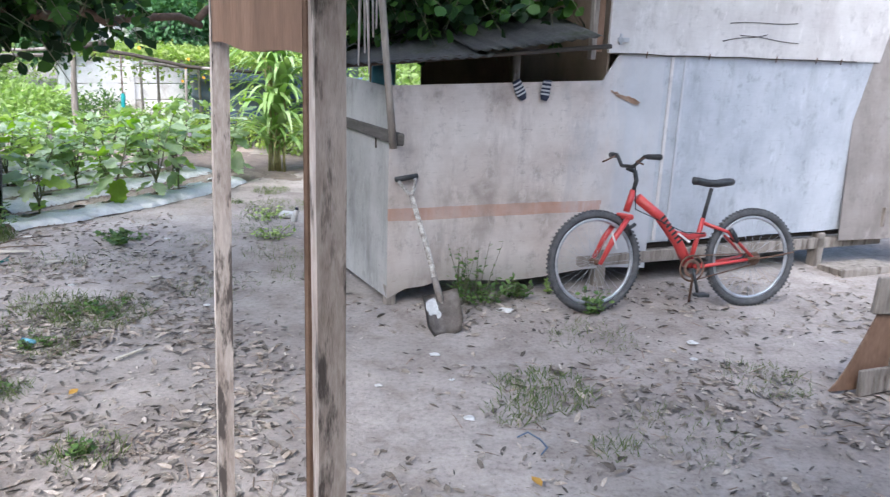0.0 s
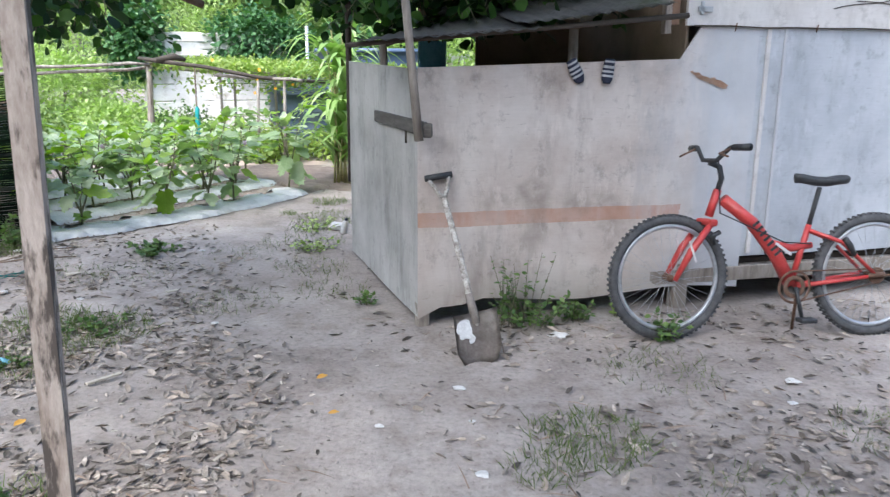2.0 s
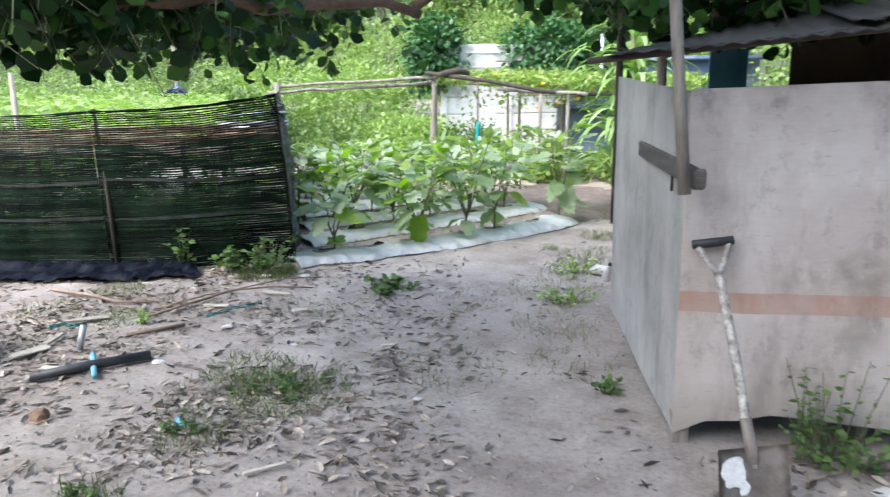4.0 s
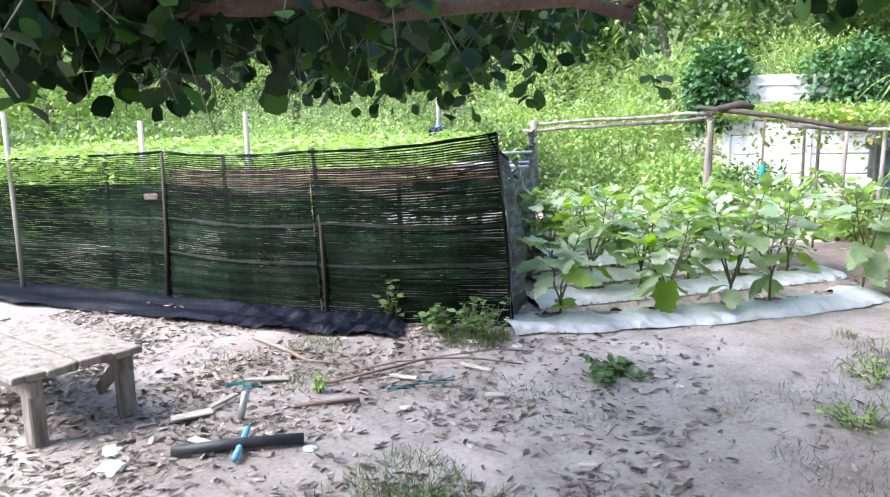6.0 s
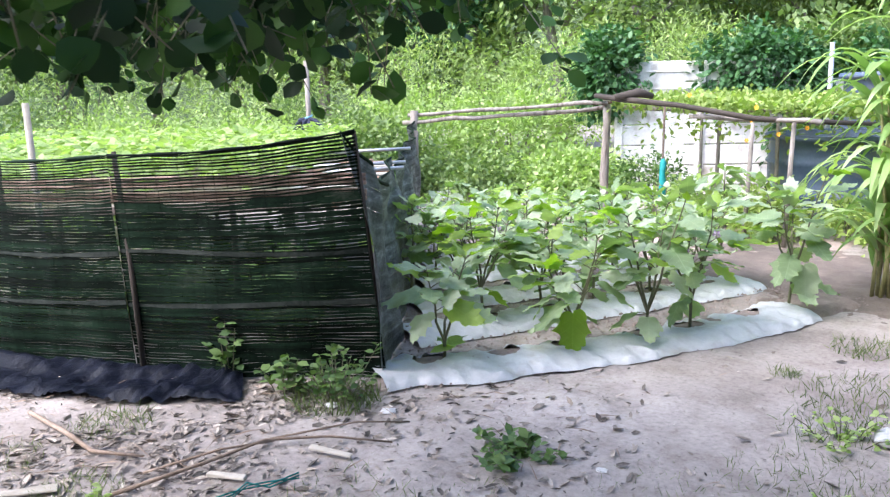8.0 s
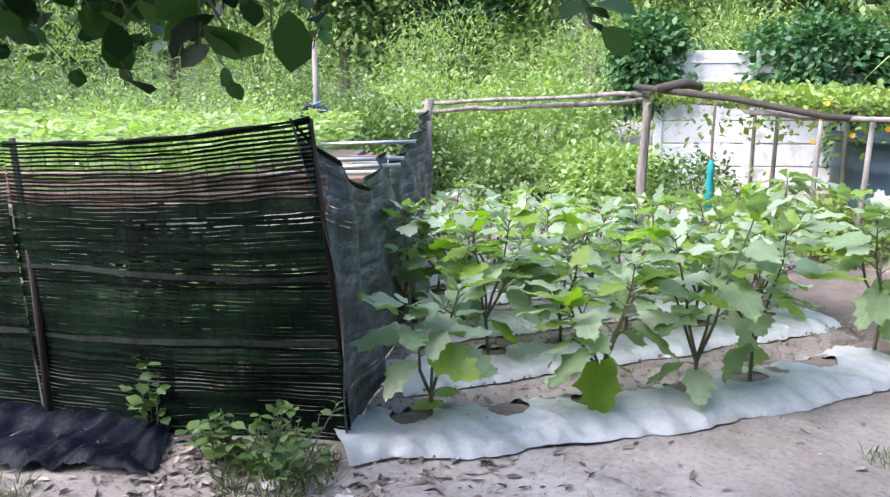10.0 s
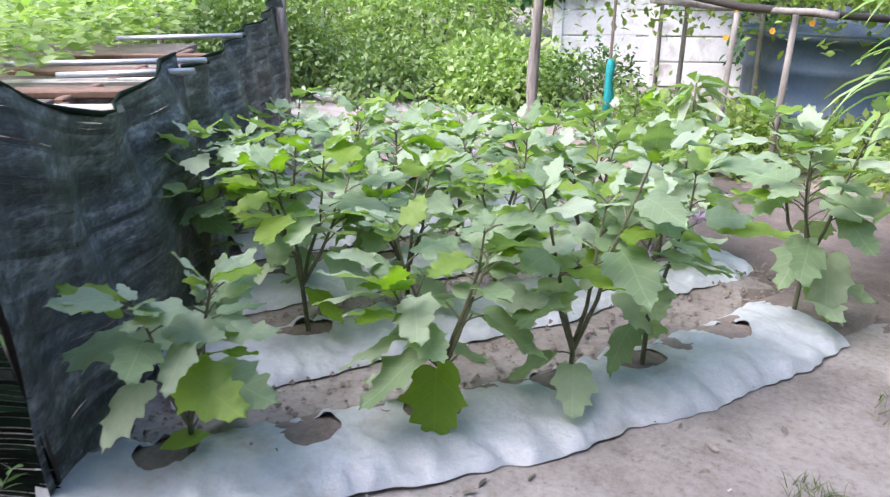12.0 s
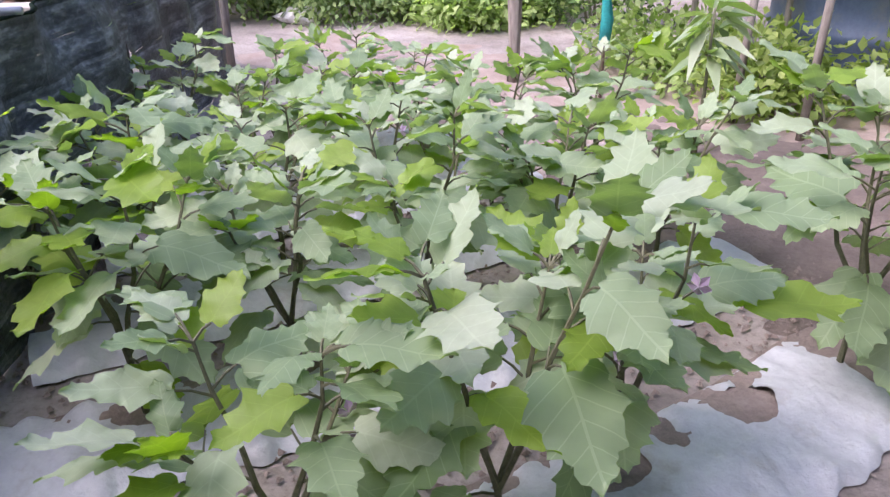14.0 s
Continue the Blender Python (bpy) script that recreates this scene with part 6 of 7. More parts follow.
    box("pedal", (0.09, 0.07, 0.022), bb + Vector((-0.03, 0.125, 0.165)), M_BLACK, bike, "", None, 0.005)
    for dz in (0.085, -0.085):
        tube("chain", [bb + Vector((0, -0.045, dz)), rh + Vector((0, -0.045, dz * 0.45))], 0.0045, M_RUST, bike, sides=5)
    bm = bmesh.new()
    for r in (0.04, 0.03, 0.02):
        add_ring(bm, r, 0.006, 0.8, 24, 5, Matrix.Translation(rh + Vector((0, -0.045, 0))))
    part("sprocket", bm, M_RUST, bike)
    tube("kickstand", [bb + Vector((0.06, 0.03, -0.02)), bb + Vector((0.1, 0.14, -0.29))], 0.009, M_RUST, bike)
    tube("axle_rod", [rh + Vector((0, -0.07, 0)), rh + Vector((0.12, -0.09, 0.02)), rh + Vector((0.27, -0.09, 0.045))], 0.006, M_RUST, bike, sides=5)
    return bike


bicycle((0.985, 4.73, 0.0), (2.1, 4.98, 0.0), 0.335)

# ---- shovel ----
shovel = thing("shovel", "old square shovel with a flaking shaft leaning on the plywood", "shovel")
A, Bt = Vector((-0.219, 4.69, 0.736)), Vector((-0.03, 4.45, 0.19))
tube("shaft", [A, A.lerp(Bt, 0.5) + Vector((0.005, 0, 0)), Bt, Bt + (Bt - A) * 0.18], [0.016, 0.017, 0.018, 0.014], M_SHAFT, shovel, "flaking painted wooden shaft", 10)
ax = (A - Bt).normalized()
sd = Vector((0.93, 0.36, 0.0))
sd = (sd - ax * sd.dot(ax)).normalized()
for s in (-1, 1):
    tube("yoke", [A, A + ax * 0.05 + sd * 0.03 * s, A + ax * 0.12 + sd * 0.058 * s], [0.014, 0.011, 0.011], M_SHAFT, shovel)
tube("grip", [A + ax * 0.125 - sd * 0.075, A + ax * 0.125 + sd * 0.075], 0.017, M_BLACK, shovel, "dark worn grip", 10)
bm = bmesh.new()
nm = sd.cross(ax)
g = []
for i in range(9):
    t = i / 8
    c = Bt.lerp(Vector((0.025, 4.27, -0.01)), t)
    w = 0.118 if t < 0.75 else 0.118 - 0.03 * (t - 0.75) / 0.25
    g.append([bm.verts.new(c + sd * w * (2 * j / 8 - 1) + nm * (0.028 * (2 * j / 8 - 1) ** 2 - 0.01 * math.exp(-((j - 4) / 1.2) ** 2) * (1 - t)) + (Bt - A).normalized() * (0.02 * (1 - (2 * j / 8 - 1) ** 2) if i == 8 else 0)) for j in range(9)])
for i in range(8):
    for j in range(8):
        bm.faces.new((g[i][j], g[i + 1][j], g[i + 1][j + 1], g[i][j + 1]))
bmesh.ops.solidify(bm, geom=bm.faces[:], thickness=0.003)
pm = bmesh.new()
tip = Vector((0.025, 4.27, -0.01))
for cx, ct, rx, rt, sd_ in ((-0.062, 0.3, 0.045, 0.2, 1.0), (-0.03, 0.5, 0.02, 0.09, 5.0)):
    ring = []
    for k in range(22):
        a = 2 * math.pi * k / 22
        w = 1 + 0.55 * noise.noise(Vector((math.cos(a) * 1.6, math.sin(a) * 1.6, sd_)))
        x, t = max(-0.112, cx + rx * w * math.cos(a)), ct + rt * w * math.sin(a)
        ring.append(pm.verts.new(Bt.lerp(tip, t) + sd * x + nm * (0.028 * (x / 0.118) ** 2 + 0.006)))
    pm.faces.new(ring)
smooth(part("paint_patch", pm, M_WHITE, shovel, "flaking white paint"))
smooth(part("blade", bm, M_SHOVEL, shovel, "worn grey steel blade with white paint"))
tube("socket", [Bt + ax * 0.1, Bt - ax * 0.06], [0.02, 0.023], M_SHOVEL, shovel)

# ---- socks on the panel's top edge ----


def sock(at, tilt, m_label):
    s = thing("sock", m_label, "sock", SHED @ Matrix.Translation(at) @ Matrix.Rotation(radians(tilt), 4, "Y") @ Matrix.Diagonal((0.95, 1, 0.72, 1)), "striped socks")
    prof = [(0.045, -0.035, 0.03), (0.02, -0.035, 0.034), (-0.02, -0.03, 0.036), (-0.05, -0.028, 0.038), (-0.08, -0.028, 0.038), (-0.11, -0.03, 0.034), (-0.14, -0.03, 0.02)]
    for k in range(11):
        bm = bmesh.new()
        t0, t1 = k / 11, (k + 1) / 11

        def at_t(t):
            f = t * 6
            i = min(5, int(f))
            a, b = prof[i], prof[i + 1]
            return [a[q] + (b[q] - a[q]) * (f - i) for q in range(3)]
        rows = []
        for t in (t0, t1):
            z, y, w = at_t(t)
            rows.append([bm.verts.new((w * math.cos(a), y + 0.018 * math.sin(a), z)) for a in (2 * math.pi * q / 12 for q in range(12))])
        for q in range(12):
            bm.faces.new((rows[0][q], rows[0][(q + 1) % 12], rows[1][(q + 1) % 12], rows[1][q]))
        if k == 10:
            bm.faces.new(rows[1])
        if k == 0:
            bm.faces.new(list(reversed(rows[0])))
        smooth(part("stripe", bm, M_NAVY if k % 2 == 0 or k > 8 else M_OFFWHITE, s))


sock((0.85, 0.0, 1.425), -30, "navy and white striped sock hung over the panel edge")
sock((1.06, 0.0, 1.43), 6, "navy and white striped sock hung over the panel edge")

# ---- low wooden bench and the timber by the house ----
bench = thing("low_bench", "low rough wooden bench with thick legs on the soil", "bench", pose(-4.35, 3.55, 0, 0, 0, 12))
rng = random.Random(23)
for k in range(4):
    box("plank", (1.1, 0.145, 0.035), (0.0, -0.24 + 0.155 * k, 0.345), M_WOOD, bench, "", None, 0.006, 0.006, rng)
box("apron", (1.06, 0.04, 0.08), (0, 0.24, 0.285), M_WOOD, bench, "", None, 0.006, 0.004, rng)
box("apron", (1.06, 0.04, 0.08), (0, -0.22, 0.285), M_WOOD, bench, "", None, 0.006, 0.004, rng)
for x in (-0.45, 0.46):
    for y in (-0.2, 0.24):
        box("leg", (0.075, 0.075, 0.33), (x, y, 0.16), M_WOOD, bench, "", None, 0.008, 0.004, rng)
box("brace", (0.3, 0.035, 0.06), (0.31, 0.24, 0.17), M_WOOD, bench, "", Matrix.Rotation(radians(-40), 3, "Y"), 0.005)
stool = thing("timber_stand", "broken stand of weathered boards and a rusty brown sheet", "stand", pose(2.2, 3.62, 0, 0, 0, 14))
box("board", (0.34, 0.03, 0.14), (0.1, -0.02, 0.08), M_WOOD, stool, "", Matrix.Rotation(radians(-4), 3, "Y"), 0.006, 0.008, rng)
box("board", (0.34, 0.03, 0.2), (0.14, 0.02, 0.52), M_WOOD, stool, "", Matrix.Rotation(radians(3), 3, "Y"), 0.006, 0.008, rng)
box("post", (0.05, 0.05, 0.62), (0.17, 0.03, 0.31), M_WOOD, stool, "", None, 0.006)
bm = bmesh.new()
for i in range(9):
    t = i / 8
    for y in (0.02, 0.032):
        bm.verts.new((-0.2 + 0.22 * t ** 0.75, y, 0.01 + 0.42 * t))
        bm.verts.new((0.14, y, 0.01 + 0.42 * t))
bm.verts.ensure_lookup_table()
for i in range(8):
    a, b = 4 * i, 4 * i + 4
    v = bm.verts
    bm.faces.new((v[a], v[a + 1], v[b + 1], v[b]))
    bm.faces.new((v[a + 2], v[b + 2], v[b + 3], v[a + 3]))
    bm.faces.new((v[a], v[b], v[b + 2], v[a + 2]))
part("sheet", bm, M_BROWN, stool, "brown curved sheet")

# ---- things lying on the ground ----
pipe = thing("black_pipe", "short black plastic pipe lying on the soil", "pipe")
tube("tube", [(-3.3, 3.86, 0.028), (-3.17, 4.1, 0.034), (-3.02, 4.36, 0.03)], [0.024, 0.026, 0.027], M_BLACK, pipe)
bp = thing("blue_pipe", "pale blue plastic tube on the litter", "pipe")
tube("tube", [(-3.05, 4.04, 0.02), (-3.3, 4.22, 0.03)], 0.015, M_CYAN, bp)
gp = thing("grey_tube", "short grey tube end stuck upright", "pipe")
tube("tube", [(-3.49, 4.27, 0.0), (-3.47, 4.3, 0.14)], 0.018, M_STEEL, gp)
br = thing("fallen_branch", "forked dry brown branch lying on the soil", "branch")
for pts, r in (([(-3.62, 4.82, 0.015), (-3.55, 5.2, 0.03), (-3.54, 5.48, 0.03), (-3.35, 5.68, 0.03), (-3.12, 5.84, 0.012)], 0.009), ([(-3.7, 5.0, 0.012), (-3.6, 5.3, 0.035), (-3.5, 5.5, 0.03)], 0.006), ([(-3.54, 5.48, 0.03), (-3.3, 5.8, 0.07), (-3.15, 5.98, 0.05)], 0.005)):
    tube("bough", pts, [r * (1 - 0.13 * i) for i in range(len(pts))], M_STICK, br, sides=6)
br = thing("fallen_branch", "thin bent dry branch near the black sheet", "branch")
tube("bough", [(-4.75, 4.95, 0.012), (-4.3, 4.95, 0.03), (-4.05, 4.95, 0.02), (-3.85, 5.08, 0.01)], [0.011, 0.012, 0.01, 0.006], M_STICK, br, sides=6)
tw = thing("dead_stick", "broken grey stick on the soil", "stick")
tube("bough", [(-3.45, 4.55, 0.012), (-3.28, 4.83, 0.016)], 0.012, M_STICK, tw, sides=6)
for (x, y, a, l, w) in ((-3.9, 4.62, 62, 0.24, 0.05), (-2.85, 5.38, 60, 0.1, 0.045), (-3.67, 4.1, 80, 0.2, 0.06), (-1.66, 3.75, 62, 0.17, 0.018), (-3.4, 5.2, 30, 0.16, 0.03), (-3.25, 5.6, 20, 0.2, 0.03), (-3.3, 4.02, 20, 0.2, 0.05), (-2.0, 5.1, 50, 0.08, 0.03), (-3.75, 4.3, 120, 0.22, 0.03)):
    c = box("wood_scrap", (l, w, 0.012), (0, 0, 0), M_PALEWOOD, None, "", None, 0.002, 0.004, rng)
    c.matrix_world = pose(x, y, 0.018, rng.uniform(-4, 4), rng.uniform(-4, 4), a)
    tagged(c, "pale split piece of wood on the soil", "wood scrap", "wood scraps")


def crumple(name, x, y, r, material, label, cat, seed, flat=0.45):
    bm = bmesh.new()
    bmesh.ops.create_icosphere(bm, subdivisions=2, radius=r)
    for v in bm.verts:
        k = 1 + 0.55 * noise.noise(v.co / r * 1.6 + Vector((seed, 0, 0)))
        v.co = Vector((v.co.x * k * 1.25, v.co.y * k, v.co.z * k * flat + r * flat * 0.7))
    ob = part(name, bm, material)
    ob.location = (x, y, 0)
    return tagged(ob, label, cat)


for i, (x, y, r) in enumerate(((0.13, 3.18, 0.035), (1.49, 4.23, 0.04), (1.42, 3.98, 0.028), (0.41, 4.69, 0.06), (-0.04, 3.92, 0.035), (-3.35, 3.62, 0.09), (-3.53, 3.68, 0.07), (-6.4, 3.98, 0.07), (-6.6, 3.8, 0.08), (-3.39, 6.07, 0.05), (-2.5, 4.9, 0.03), (-3.66, 5.95, 0.05), (-0.32, 3.5, 0.025), (0.05, 3.6, 0.02), (-1.5, 4.6, 0.028), (-2.3, 6.2, 0.03), (-2.95, 4.35, 0.045), (-3.05, 4.95, 0.04))):
    crumple("paper_scrap", x, y, r * 0.65, M_WHITE, "crumpled whitish scrap on the soil", "litter", i * 1.7, 0.3)
crumple("rotten_fruit", -2.86, 3.62, 0.04, M_BROWN, "brown dried fruit on the soil", "fruit", 3, 0.8)
crumple("plastic_bag", -1.48, 7.16, 0.07, M_WHITE, "white crumpled plastic bag by the screen", "plastic bag", 9, 0.5)
crumple("soil_sack", -8.3, 11.9, 0.22, M_WHITE, "white sack lying behind the beds", "sack", 12, 0.4)
bt = thing("plastic_bottle", "small whitish plastic bottle standing in the grass", "bottle", pose(-1.39, 6.98, 0, 0, 14, 0))
tube("body", [(0, 0, 0), (0, 0, 0.012), (0, 0, 0.09), (0, 0, 0.115), (0, 0, 0.12)], [0.026, 0.03, 0.03, 0.014, 0.013], M_WHITE, bt, sides=12)
tube("cap", [(0, 0, 0.118), (0, 0, 0.138)], 0.015, M_NAVY, bt, sides=10)
for i, pts in enumerate((((-3.28, 5.0), (-3.24, 5.12), (-3.26, 5.2), (-3.2, 5.26), (-3.17, 5.38)), ((-3.95, 4.4), (-3.92, 4.5), (-3.86, 4.46), (-3.8, 4.55)))):
    ls = thing("green_string", "tangled teal plastic string on the soil", "string", group="teal strings")
    for k in range(7):
        tube("strand", [(x + 0.06 * noise.noise(Vector((q, k, i))), y + 0.06 * noise.noise(Vector((q, k, i + 5))), 0.012 + 0.012 * ((q + k) % 3)) for q, (x, y) in enumerate(pts)], 0.0035, M_TEAL, ls, sides=5)
bs = thing("blue_strip", "twisted strip of blue and white plastic", "plastic strip")
tube("strip", [(0.33, 3.0, 0.012), (0.38, 3.03, 0.022), (0.43, 2.98, 0.016), (0.45, 2.9, 0.022), (0.42, 2.86, 0.01)], [0.003, 0.005, 0.004, 0.005, 0.003], M_TANK, bs, sides=5)
sc = thing("blue_scrap", "small pale blue plastic scrap", "litter")
tube("strip", [(-2.3, 3.9, 0.012), (-2.26, 3.87, 0.02), (-2.22, 3.88, 0.012)], [0.016, 0.018, 0.01], M_CYAN, sc, sides=6)

# fallen coloured leaves that stand out
for (x, y, a, s, m) in ((-0.70, 3.89, 40, 0.06, M_YELLOW), (0.39, 2.6, 120, 0.07, M_YELLOW), (-0.55, 3.55, 10, 0.05, M_YELLOW), (-1.75, 3.25, 70, 0.06, M_YELLOW), (-3.63, 6.62, 60, 0.15, L_EGGY)):
    me = leaf_mesh("fallen_leaf", LEAF_OVAL, [(0, 0, 0)], [(1, 0, 0.1)], [(0, 0, 1)], [s], m)
    lf = new("fallen_leaf", me)
    lf.matrix_world = pose(x, y, 0.02 if s < 0.1 else 0.1, 8, -6, a)
    tagged(lf, "single yellow leaf lying on the soil", "leaf", "yellow leaves")

# ---- leaf litter, chips and twigs, too many to count ----
rs = np.random.default_rng(99)
PATH_LINE = [(-0.1, 3.3), (-0.35, 3.9), (-1.15, 5.6), (-1.85, 7.0), (-1.95, 8.4), (-2.0, 10.5)]


def off_path(x, y):
    best = 9.0
    for (ax_, ay), (bx, by) in zip(PATH_LINE, PATH_LINE[1:]):
        t = max(0, min(1, ((x - ax_) * (bx - ax_) + (y - ay) * (by - ay)) / ((bx - ax_) ** 2 + (by - ay) ** 2)))
        best = min(best, math.hypot(x - ax_ - t * (bx - ax_), y - ay - t * (by - ay)))
    return best


def in_yard(x, y):
    """Open ground only: before the shed, beside the beds, outside the net."""
    if (y - 4.74) * 0.932 - (x + 0.37) * 0.363 > -0.06 and x > -0.4:
        return False
    if -1.35 < x < -0.37 and y > 4.74 + (x + 0.37) * -2.28:
        return False
    q = Vector((x, y, 0)) - ROW0
    if q.dot(NRM) > -0.3 and q.dot(U) > -0.3:
        return False
    a, b = (NET_PTS[0], NET_PTS[2]) if x < -4.93 else (NET_PTS[2], NET_PTS[3])
    if x < -3.7 and y > a.y + (b.y - a.y) * (x - a.x) / (b.x - a.x) - 0.05:
        return False
    return True


def scatter(n, dens, x0=-6.5, x1=3.2, y0=1.0, y1=10.2):
    out = []
    while len(out) < n:
        x, y = rs.uniform(x0, x1), rs.uniform(y0, y1)
        if in_yard(x, y) and rs.random() < dens(x, y):
            out.append((x, y))
    return np.array(out)


def litter_density(x, y):
    d = off_path(x, y)
    base = 0.06 if d < 0.32 else min(1.0, 0.06 + (d - 0.32) * 1.5)
    clump = 0.55 + 1.0 * noise.noise(Vector((x * 1.6, y * 1.6, 0)))
    right = (0.5 if x > 0.2 else 1.0) * (0.4 if x > 0.2 and y > 3.9 else 1.0) * (0.22 if y > 6.9 else 1.0)
    edge = 0.4 if x < -2.0 and y > 4.7 and d < 2.2 else 1.0
    return base * max(0.12, clump) * right * edge


CURL = ([(-0.13, 0, 0.02), (0.12, 0.03, 0.0), (0.2, 0.5, 0.1), (0.02, 0.5, -0.02), (-0.18, 0.5, 0.12), (0.05, 1.0, 0.1)], [(0, 1, 2, 3), (0, 3, 4, 4), (4, 3, 5, 5), (3, 2, 5, 5)])


def lay(name, xy, size, template, material, label, flat=0.25, lift=0.006):
    n = len(xy)
    p = np.column_stack([xy, np.array([wobble((x, y, 0), 0.012, 2.2) + wobble((x, y, 0), 0.008, 7.5, 5) for x, y in xy]) + lift - 0.004])
    a = rs.uniform(0, 2 * math.pi, n)
    o = np.column_stack([np.cos(a), np.sin(a), rs.normal(size=n) * 0.15])
    up = np.array([0, 0, 1.0]) + rs.normal(size=(n, 3)) * flat
    return tagged(new(name, leaf_mesh(name, template, p, o, up, size, material)), label, "litter", kind="stuff")


lay("leaf_litter", scatter(36000, litter_density), 0.012 + 0.06 * rs.random(36000) ** 2, CURL, M_LITTER, "brown and grey fallen leaves scattered over the soil", 0.35, 0.007)
CHIP = ([(-0.12, 0, 0), (0.12, 0, 0), (0.1, 1, 0.02), (-0.12, 0.95, 0), (0, 0.5, 0.1)], [(0, 1, 4, 4), (1, 2, 4, 4), (2, 3, 4, 4), (3, 0, 4, 4)])
lay("wood_chips", scatter(800, litter_density), 0.012 + 0.05 * rs.random(800) ** 2, CHIP, M_PALEWOOD, "pale wood chips among the litter", 0.15)
TWIG = ([(-0.02, 0, 0), (0.02, 0, 0), (0.025, 0.5, 0.03), (-0.01, 0.5, 0.03), (0, 1, 0), (0, 0.4, 0.06)], [(0, 1, 5, 5), (1, 2, 5, 5), (2, 4, 5, 5), (4, 3, 5, 5), (3, 0, 5, 5)])
lay("twig_litter", scatter(2200, litter_density), rs.uniform(0.04, 0.17, 2200), TWIG, M_STICK, "thin dead twigs scattered over the soil", 0.15, 0.008)
PEB = ([(0.5, 0, 0), (-0.25, 0.43, 0), (-0.3, -0.4, 0), (0, 0, 0.5)], [(0, 1, 3, 3), (1, 2, 3, 3), (2, 0, 3, 3)])
lay("soil_crumbs", scatter(6000, lambda x, y: 0.6), rs.uniform(0.006, 0.022, 6000), PEB, M_GROUND, "small crumbs of soil", 0.1, 0.0)


# clods between the films
q = np.column_stack([rs.uniform(-0.3, 3.4, 7000), rs.uniform(-0.25, 3.3, 7000)])
bedp = np.array(ROW0)[None, :2] + q[:, :1] * np.array(U)[None, :2] + q[:, 1:] * np.array(NRM)[None, :2]
lay("soil_clods", bedp, rs.uniform(0.008, 0.035, 7000), PEB, M_SOIL, "crumbled brown clods of bed soil", 0.2, 0.012)

# ---- grass and weeds ----
def tuft_patch(name, x, y, r, n, size, material, label, spread=0.9):
    a, d = rs.uniform(0, 6.28, n), r * np.sqrt(rs.uniform(0, 1, n))
    p = np.column_stack([x + d * np.cos(a), y + d * np.sin(a), np.full(n, -0.005)])
    o = rs.normal(size=(n, 3)) * spread * 0.5
    o[:, 2] = rs.uniform(0.35, 1.2, n)
    up = rs.normal(size=(n, 3))
    up[:, 2] += 0.4
    return tagged(new(name, leaf_mesh(name, BLADE, p, o, up, rs.uniform(0.5, 1.2, n) * size, material)), label, "grass", kind="stuff")


for (x, y, r, n, s) in ((0.52, 3.5, 0.26, 330, 0.07), (0.35, 3.25, 0.15, 120, 0.06), (1.73, 3.73, 0.24, 170, 0.06), (0.75, 2.95, 0.12, 70, 0.07), (-2.23, 4.2, 0.38, 330, 0.06), (-1.46, 2.76, 0.16, 90, 0.08), (-2.46, 4.51, 0.24, 200, 0.07), (-2.08, 4.4, 0.3, 320, 0.07), (-2.08, 3.27, 0.14, 90, 0.08), (-2.13, 3.82, 0.16, 120, 0.07),
                        (-1.62, 6.6, 0.34, 230, 0.05), (-1.32, 5.85, 0.28, 150, 0.05), (-1.74, 7.16, 0.22, 140, 0.06), (-1.02, 5.35, 0.25, 90, 0.05), (-1.68, 7.6, 0.36, 240, 0.07), (-1.9, 8.4, 0.2, 150, 0.07), (0.9, 4.3, 0.3, 160, 0.05), (-3.72, 6.02, 0.24, 260, 0.1), (-3.75, 4.75, 0.18, 140, 0.06), (-4.3, 5.15, 0.2, 140, 0.07), (-2.5, 5.6, 0.3, 120, 0.04), (-2.0, 6.2, 0.3, 90, 0.04), (-1.55, 5.0, 0.3, 110, 0.05), (-2.9, 5.4, 0.3, 110, 0.05), (-2.12, 7.73, 0.08, 60, 0.06), (1.1, 3.1, 0.3, 130, 0.05), (-4.3, 4.6, 0.25, 120, 0.06)):
    tuft_patch("grass_patch", x, y, r, int(n * 1.7), s, L_GRASS, "thin patch of short green grass on the soil")


def weed(x, y, r, h, n, label, material=L_WEED, size=0.05, tip=0.0):
    t = thing("weed", label, "weed", Matrix.Translation((x, y, 0)), "weeds on the soil")
    bm = bmesh.new()
    P, O = [], []
    for k in range(n):
        a, d = rs.uniform(0, 6.28), r * rs.uniform(0.15, 1)
        top = Vector((d * math.cos(a), d * math.sin(a), h * rs.uniform(0.5, 1)))
        foot = Vector((top.x * 0.35, top.y * 0.35, -0.02))
        add_tube(bm, [foot, foot.lerp(top, 0.5) + Vector((0, 0, 0.02)), top], [0.003, 0.0025, 0.0015], 4, False)
        for q in range(9):
            f = rs.uniform(0.25, 1.05)
            P.append(np.array(foot.lerp(top, f)))
            o = rs.normal(size=3)
            o[2] = abs(o[2]) * 0.5 - 0.1
            O.append(o)
    tagged(part("stem", bm, M_STEM, t), kind="stuff")
    P, O = np.array(P), np.array(O)
    lf = new("foliage", leaf_mesh("foliage", LEAF_OVAL, P, O, np.array([0, 0, 1.0]) + rs.normal(size=P.shape) * 0.4, rs.uniform(0.6, 1.3, len(P)) * size, material))
    lf.parent = t
    return t


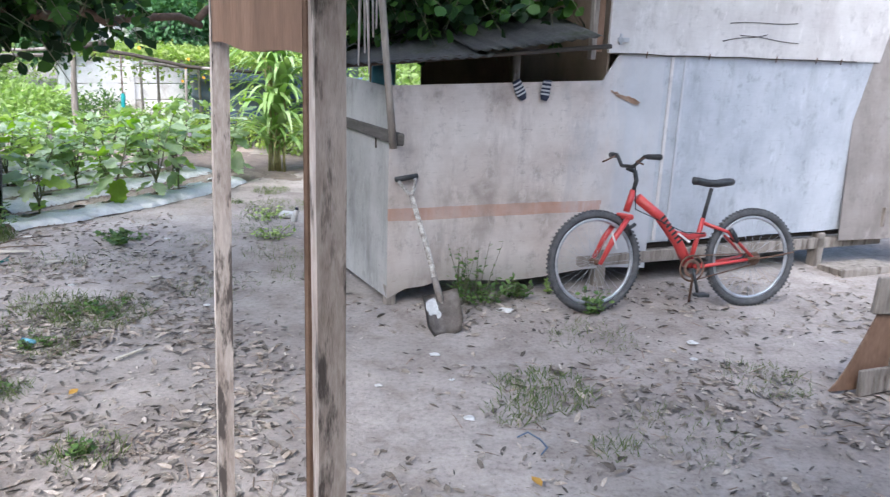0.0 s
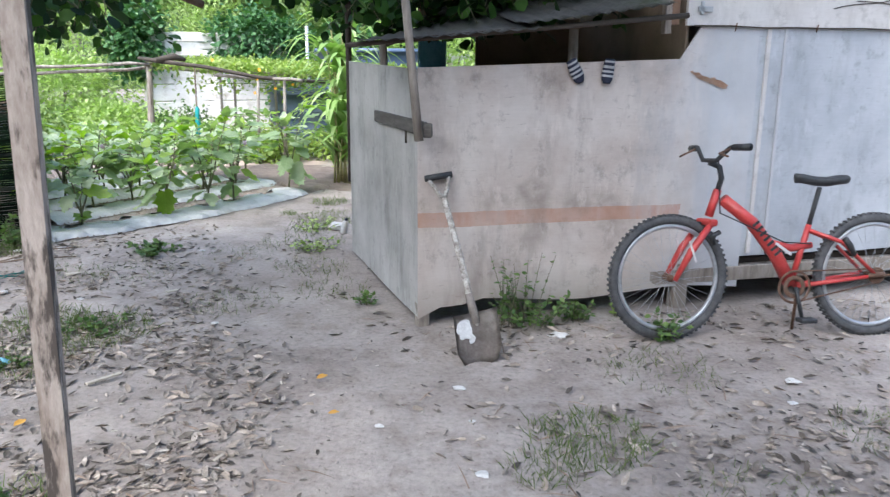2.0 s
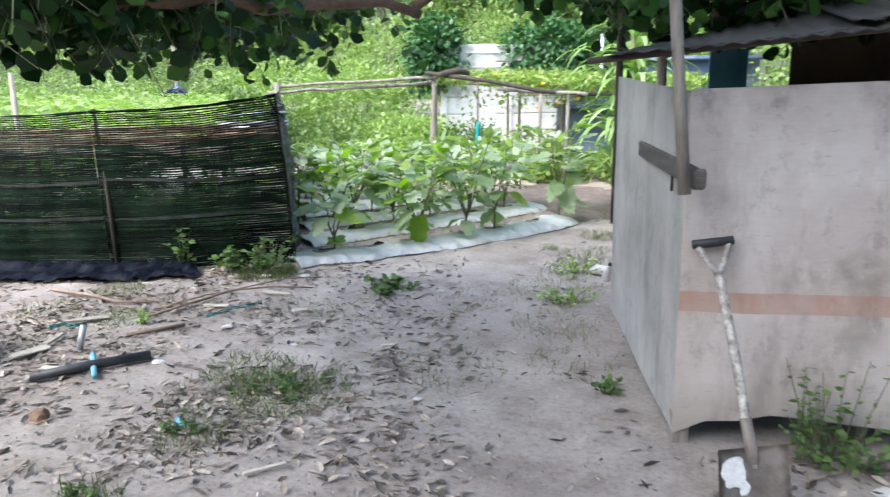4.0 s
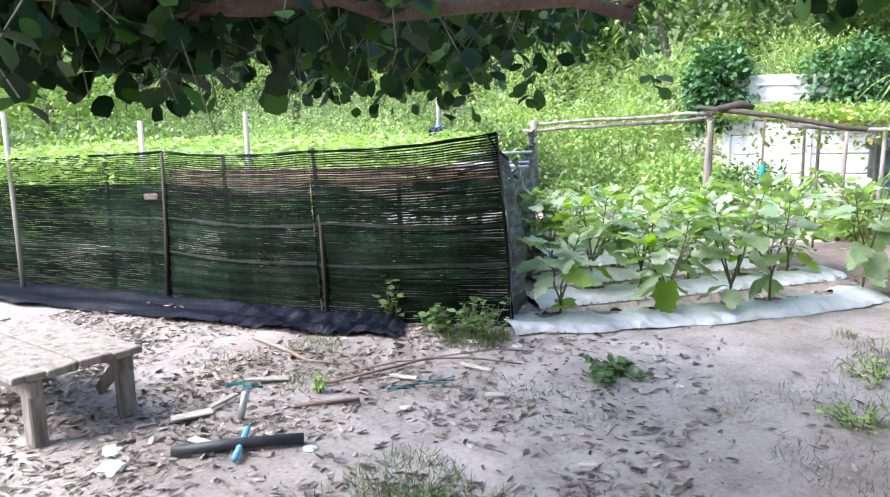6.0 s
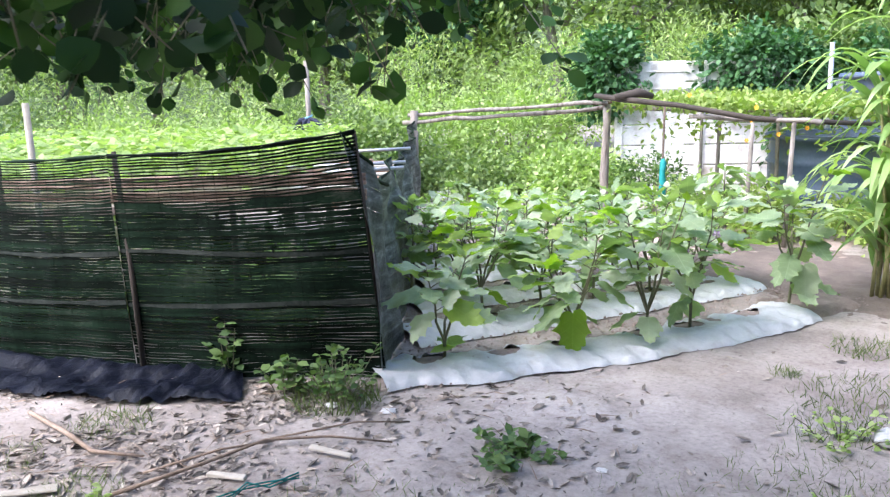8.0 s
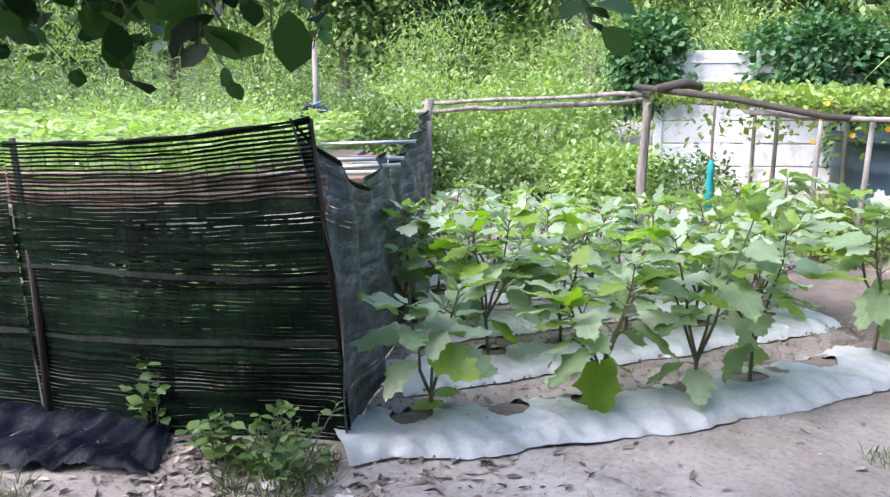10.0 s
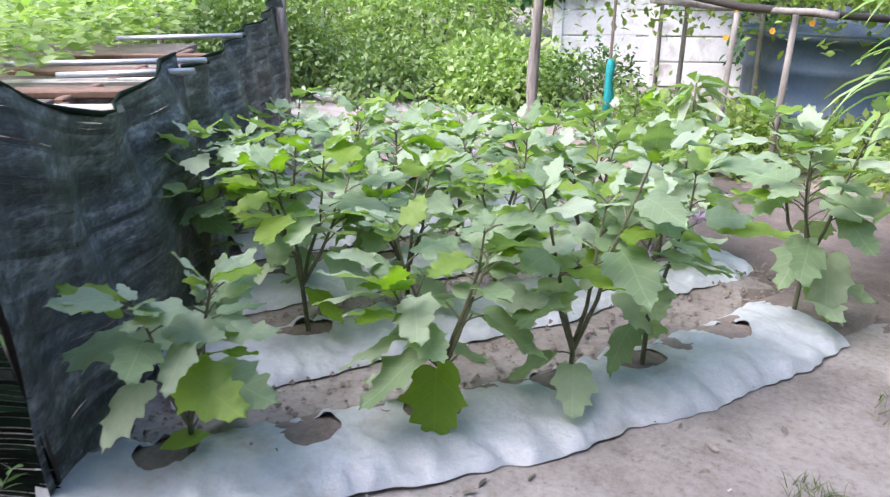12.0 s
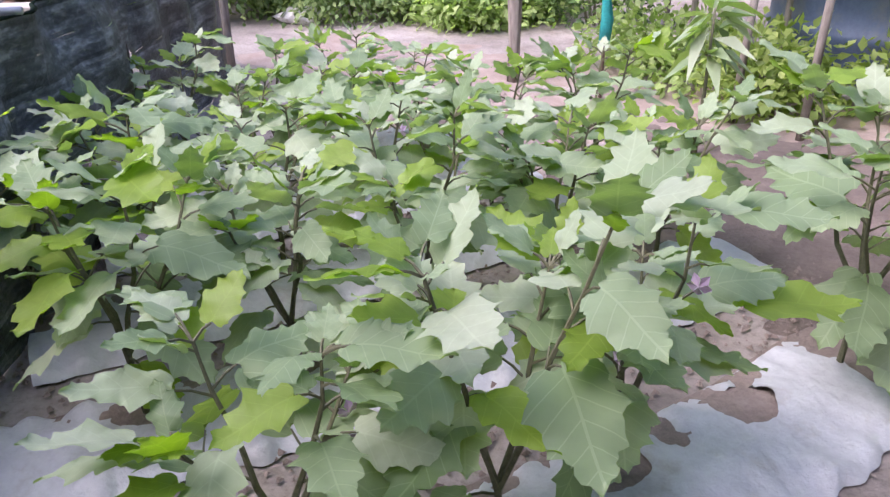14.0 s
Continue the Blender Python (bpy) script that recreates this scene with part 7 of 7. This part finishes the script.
weed(-3.68, 5.98, 0.26, 0.26, 30, "leafy green weed clump at the foot of the net", L_WEED, 0.045)
weed(-4.0, 5.92, 0.14, 0.2, 12, "leafy green weed at the foot of the net", L_WEED, 0.06)
weed(-4.42, 5.86, 0.1, 0.36, 8, "single upright weed at the foot of the net", L_WEED, 0.07)
weed(-2.62, 6.1, 0.24, 0.07, 26, "pulled weed wilting flat on the path", L_WEED, 0.05)
weed(0.25, 4.86, 0.28, 0.2, 30, "low weed clump along the plywood", L_WEED, 0.036)
weed(0.5, 4.98, 0.14, 0.12, 12, "low weed clump along the plywood", L_WEED, 0.04)
weed(0.2, 4.88, 0.22, 0.42, 14, "tall weed clump along the plywood", L_WEED, 0.028)
weed(0.1, 4.8, 0.1, 0.4, 6, "thin tall weed before the plywood", L_WEED, 0.04)
weed(0.98, 4.72, 0.16, 0.13, 18, "green weed growing round the front wheel", L_WEED, 0.04)
weed(0.75, 5.1, 0.06, 0.1, 6, "small weed at the foot of the wall", L_FRESH, 0.035)
weed(-0.75, 5.1, 0.12, 0.07, 8, "flat weed by the screen", L_WEED, 0.035)
weed(-1.45, 6.35, 0.2, 0.09, 16, "flat yellow-green weed by the screen", L_FRESH, 0.035)
weed(-1.66, 7.05, 0.22, 0.1, 16, "flat yellow-green weed by the screen", L_FRESH, 0.035)
weed(-2.1, 4.4, 0.22, 0.06, 16, "flat dark weed on the soil", L_WEED, 0.035)
weed(-1.5, 2.75, 0.1, 0.09, 10, "small bright weed on the soil", L_WEED, 0.03)
weed(-2.1, 3.25, 0.1, 0.08, 9, "small bright weed on the soil", L_WEED, 0.03)
weed(-2.2, 3.85, 0.12, 0.07, 9, "small bright weed on the soil", L_WEED, 0.03)
weed(-3.55, 4.75, 0.08, 0.1, 6, "small weed by the fallen branch", L_FRESH, 0.035)
# growth seen through the net
for (x, y, r, h, n) in ((-4.6, 6.4, 0.4, 0.7, 46), (-5.4, 6.0, 0.45, 0.7, 46), (-6.2, 5.6, 0.45, 0.7, 44), (-7.0, 5.2, 0.45, 0.7, 40), (-5.2, 7.0, 0.45, 0.7, 40), (-6.0, 6.6, 0.5, 0.75, 40)):
    weed(x, y, r, h, n, "tangle of green weeds behind the net", L_WEED, 0.085)
# sapling with long leaves behind the beds
sap = thing("sapling", "young sapling with long drooping leaves in bare soil", "sapling", pose(-3.65, 10.5, 0))
tube("stem", [(0, 0, -0.02), (0.01, 0, 0.35), (0.0, 0.02, 0.75)], [0.012, 0.01, 0.006], M_STEM, sap)
n = 34
a = rs.uniform(0, 6.28, n)
p = np.column_stack([0.02 * np.cos(a), 0.02 * np.sin(a), rs.uniform(0.5, 0.8, n)])
o = np.column_stack([np.cos(a), np.sin(a), rs.uniform(-0.9, 0.7, n)])
lf = new("foliage", leaf_mesh("foliage", ([(0, 0, 0), (-0.13, 0.4, 0.03), (0, 1, -0.25), (0.13, 0.4, 0.03)], [(0, 3, 2, 1)]), p, o, np.array([0, 0, 1.0]) + rs.normal(size=p.shape) * 0.3, rs.uniform(0.16, 0.3, n), L_EGG))
lf.parent = sap
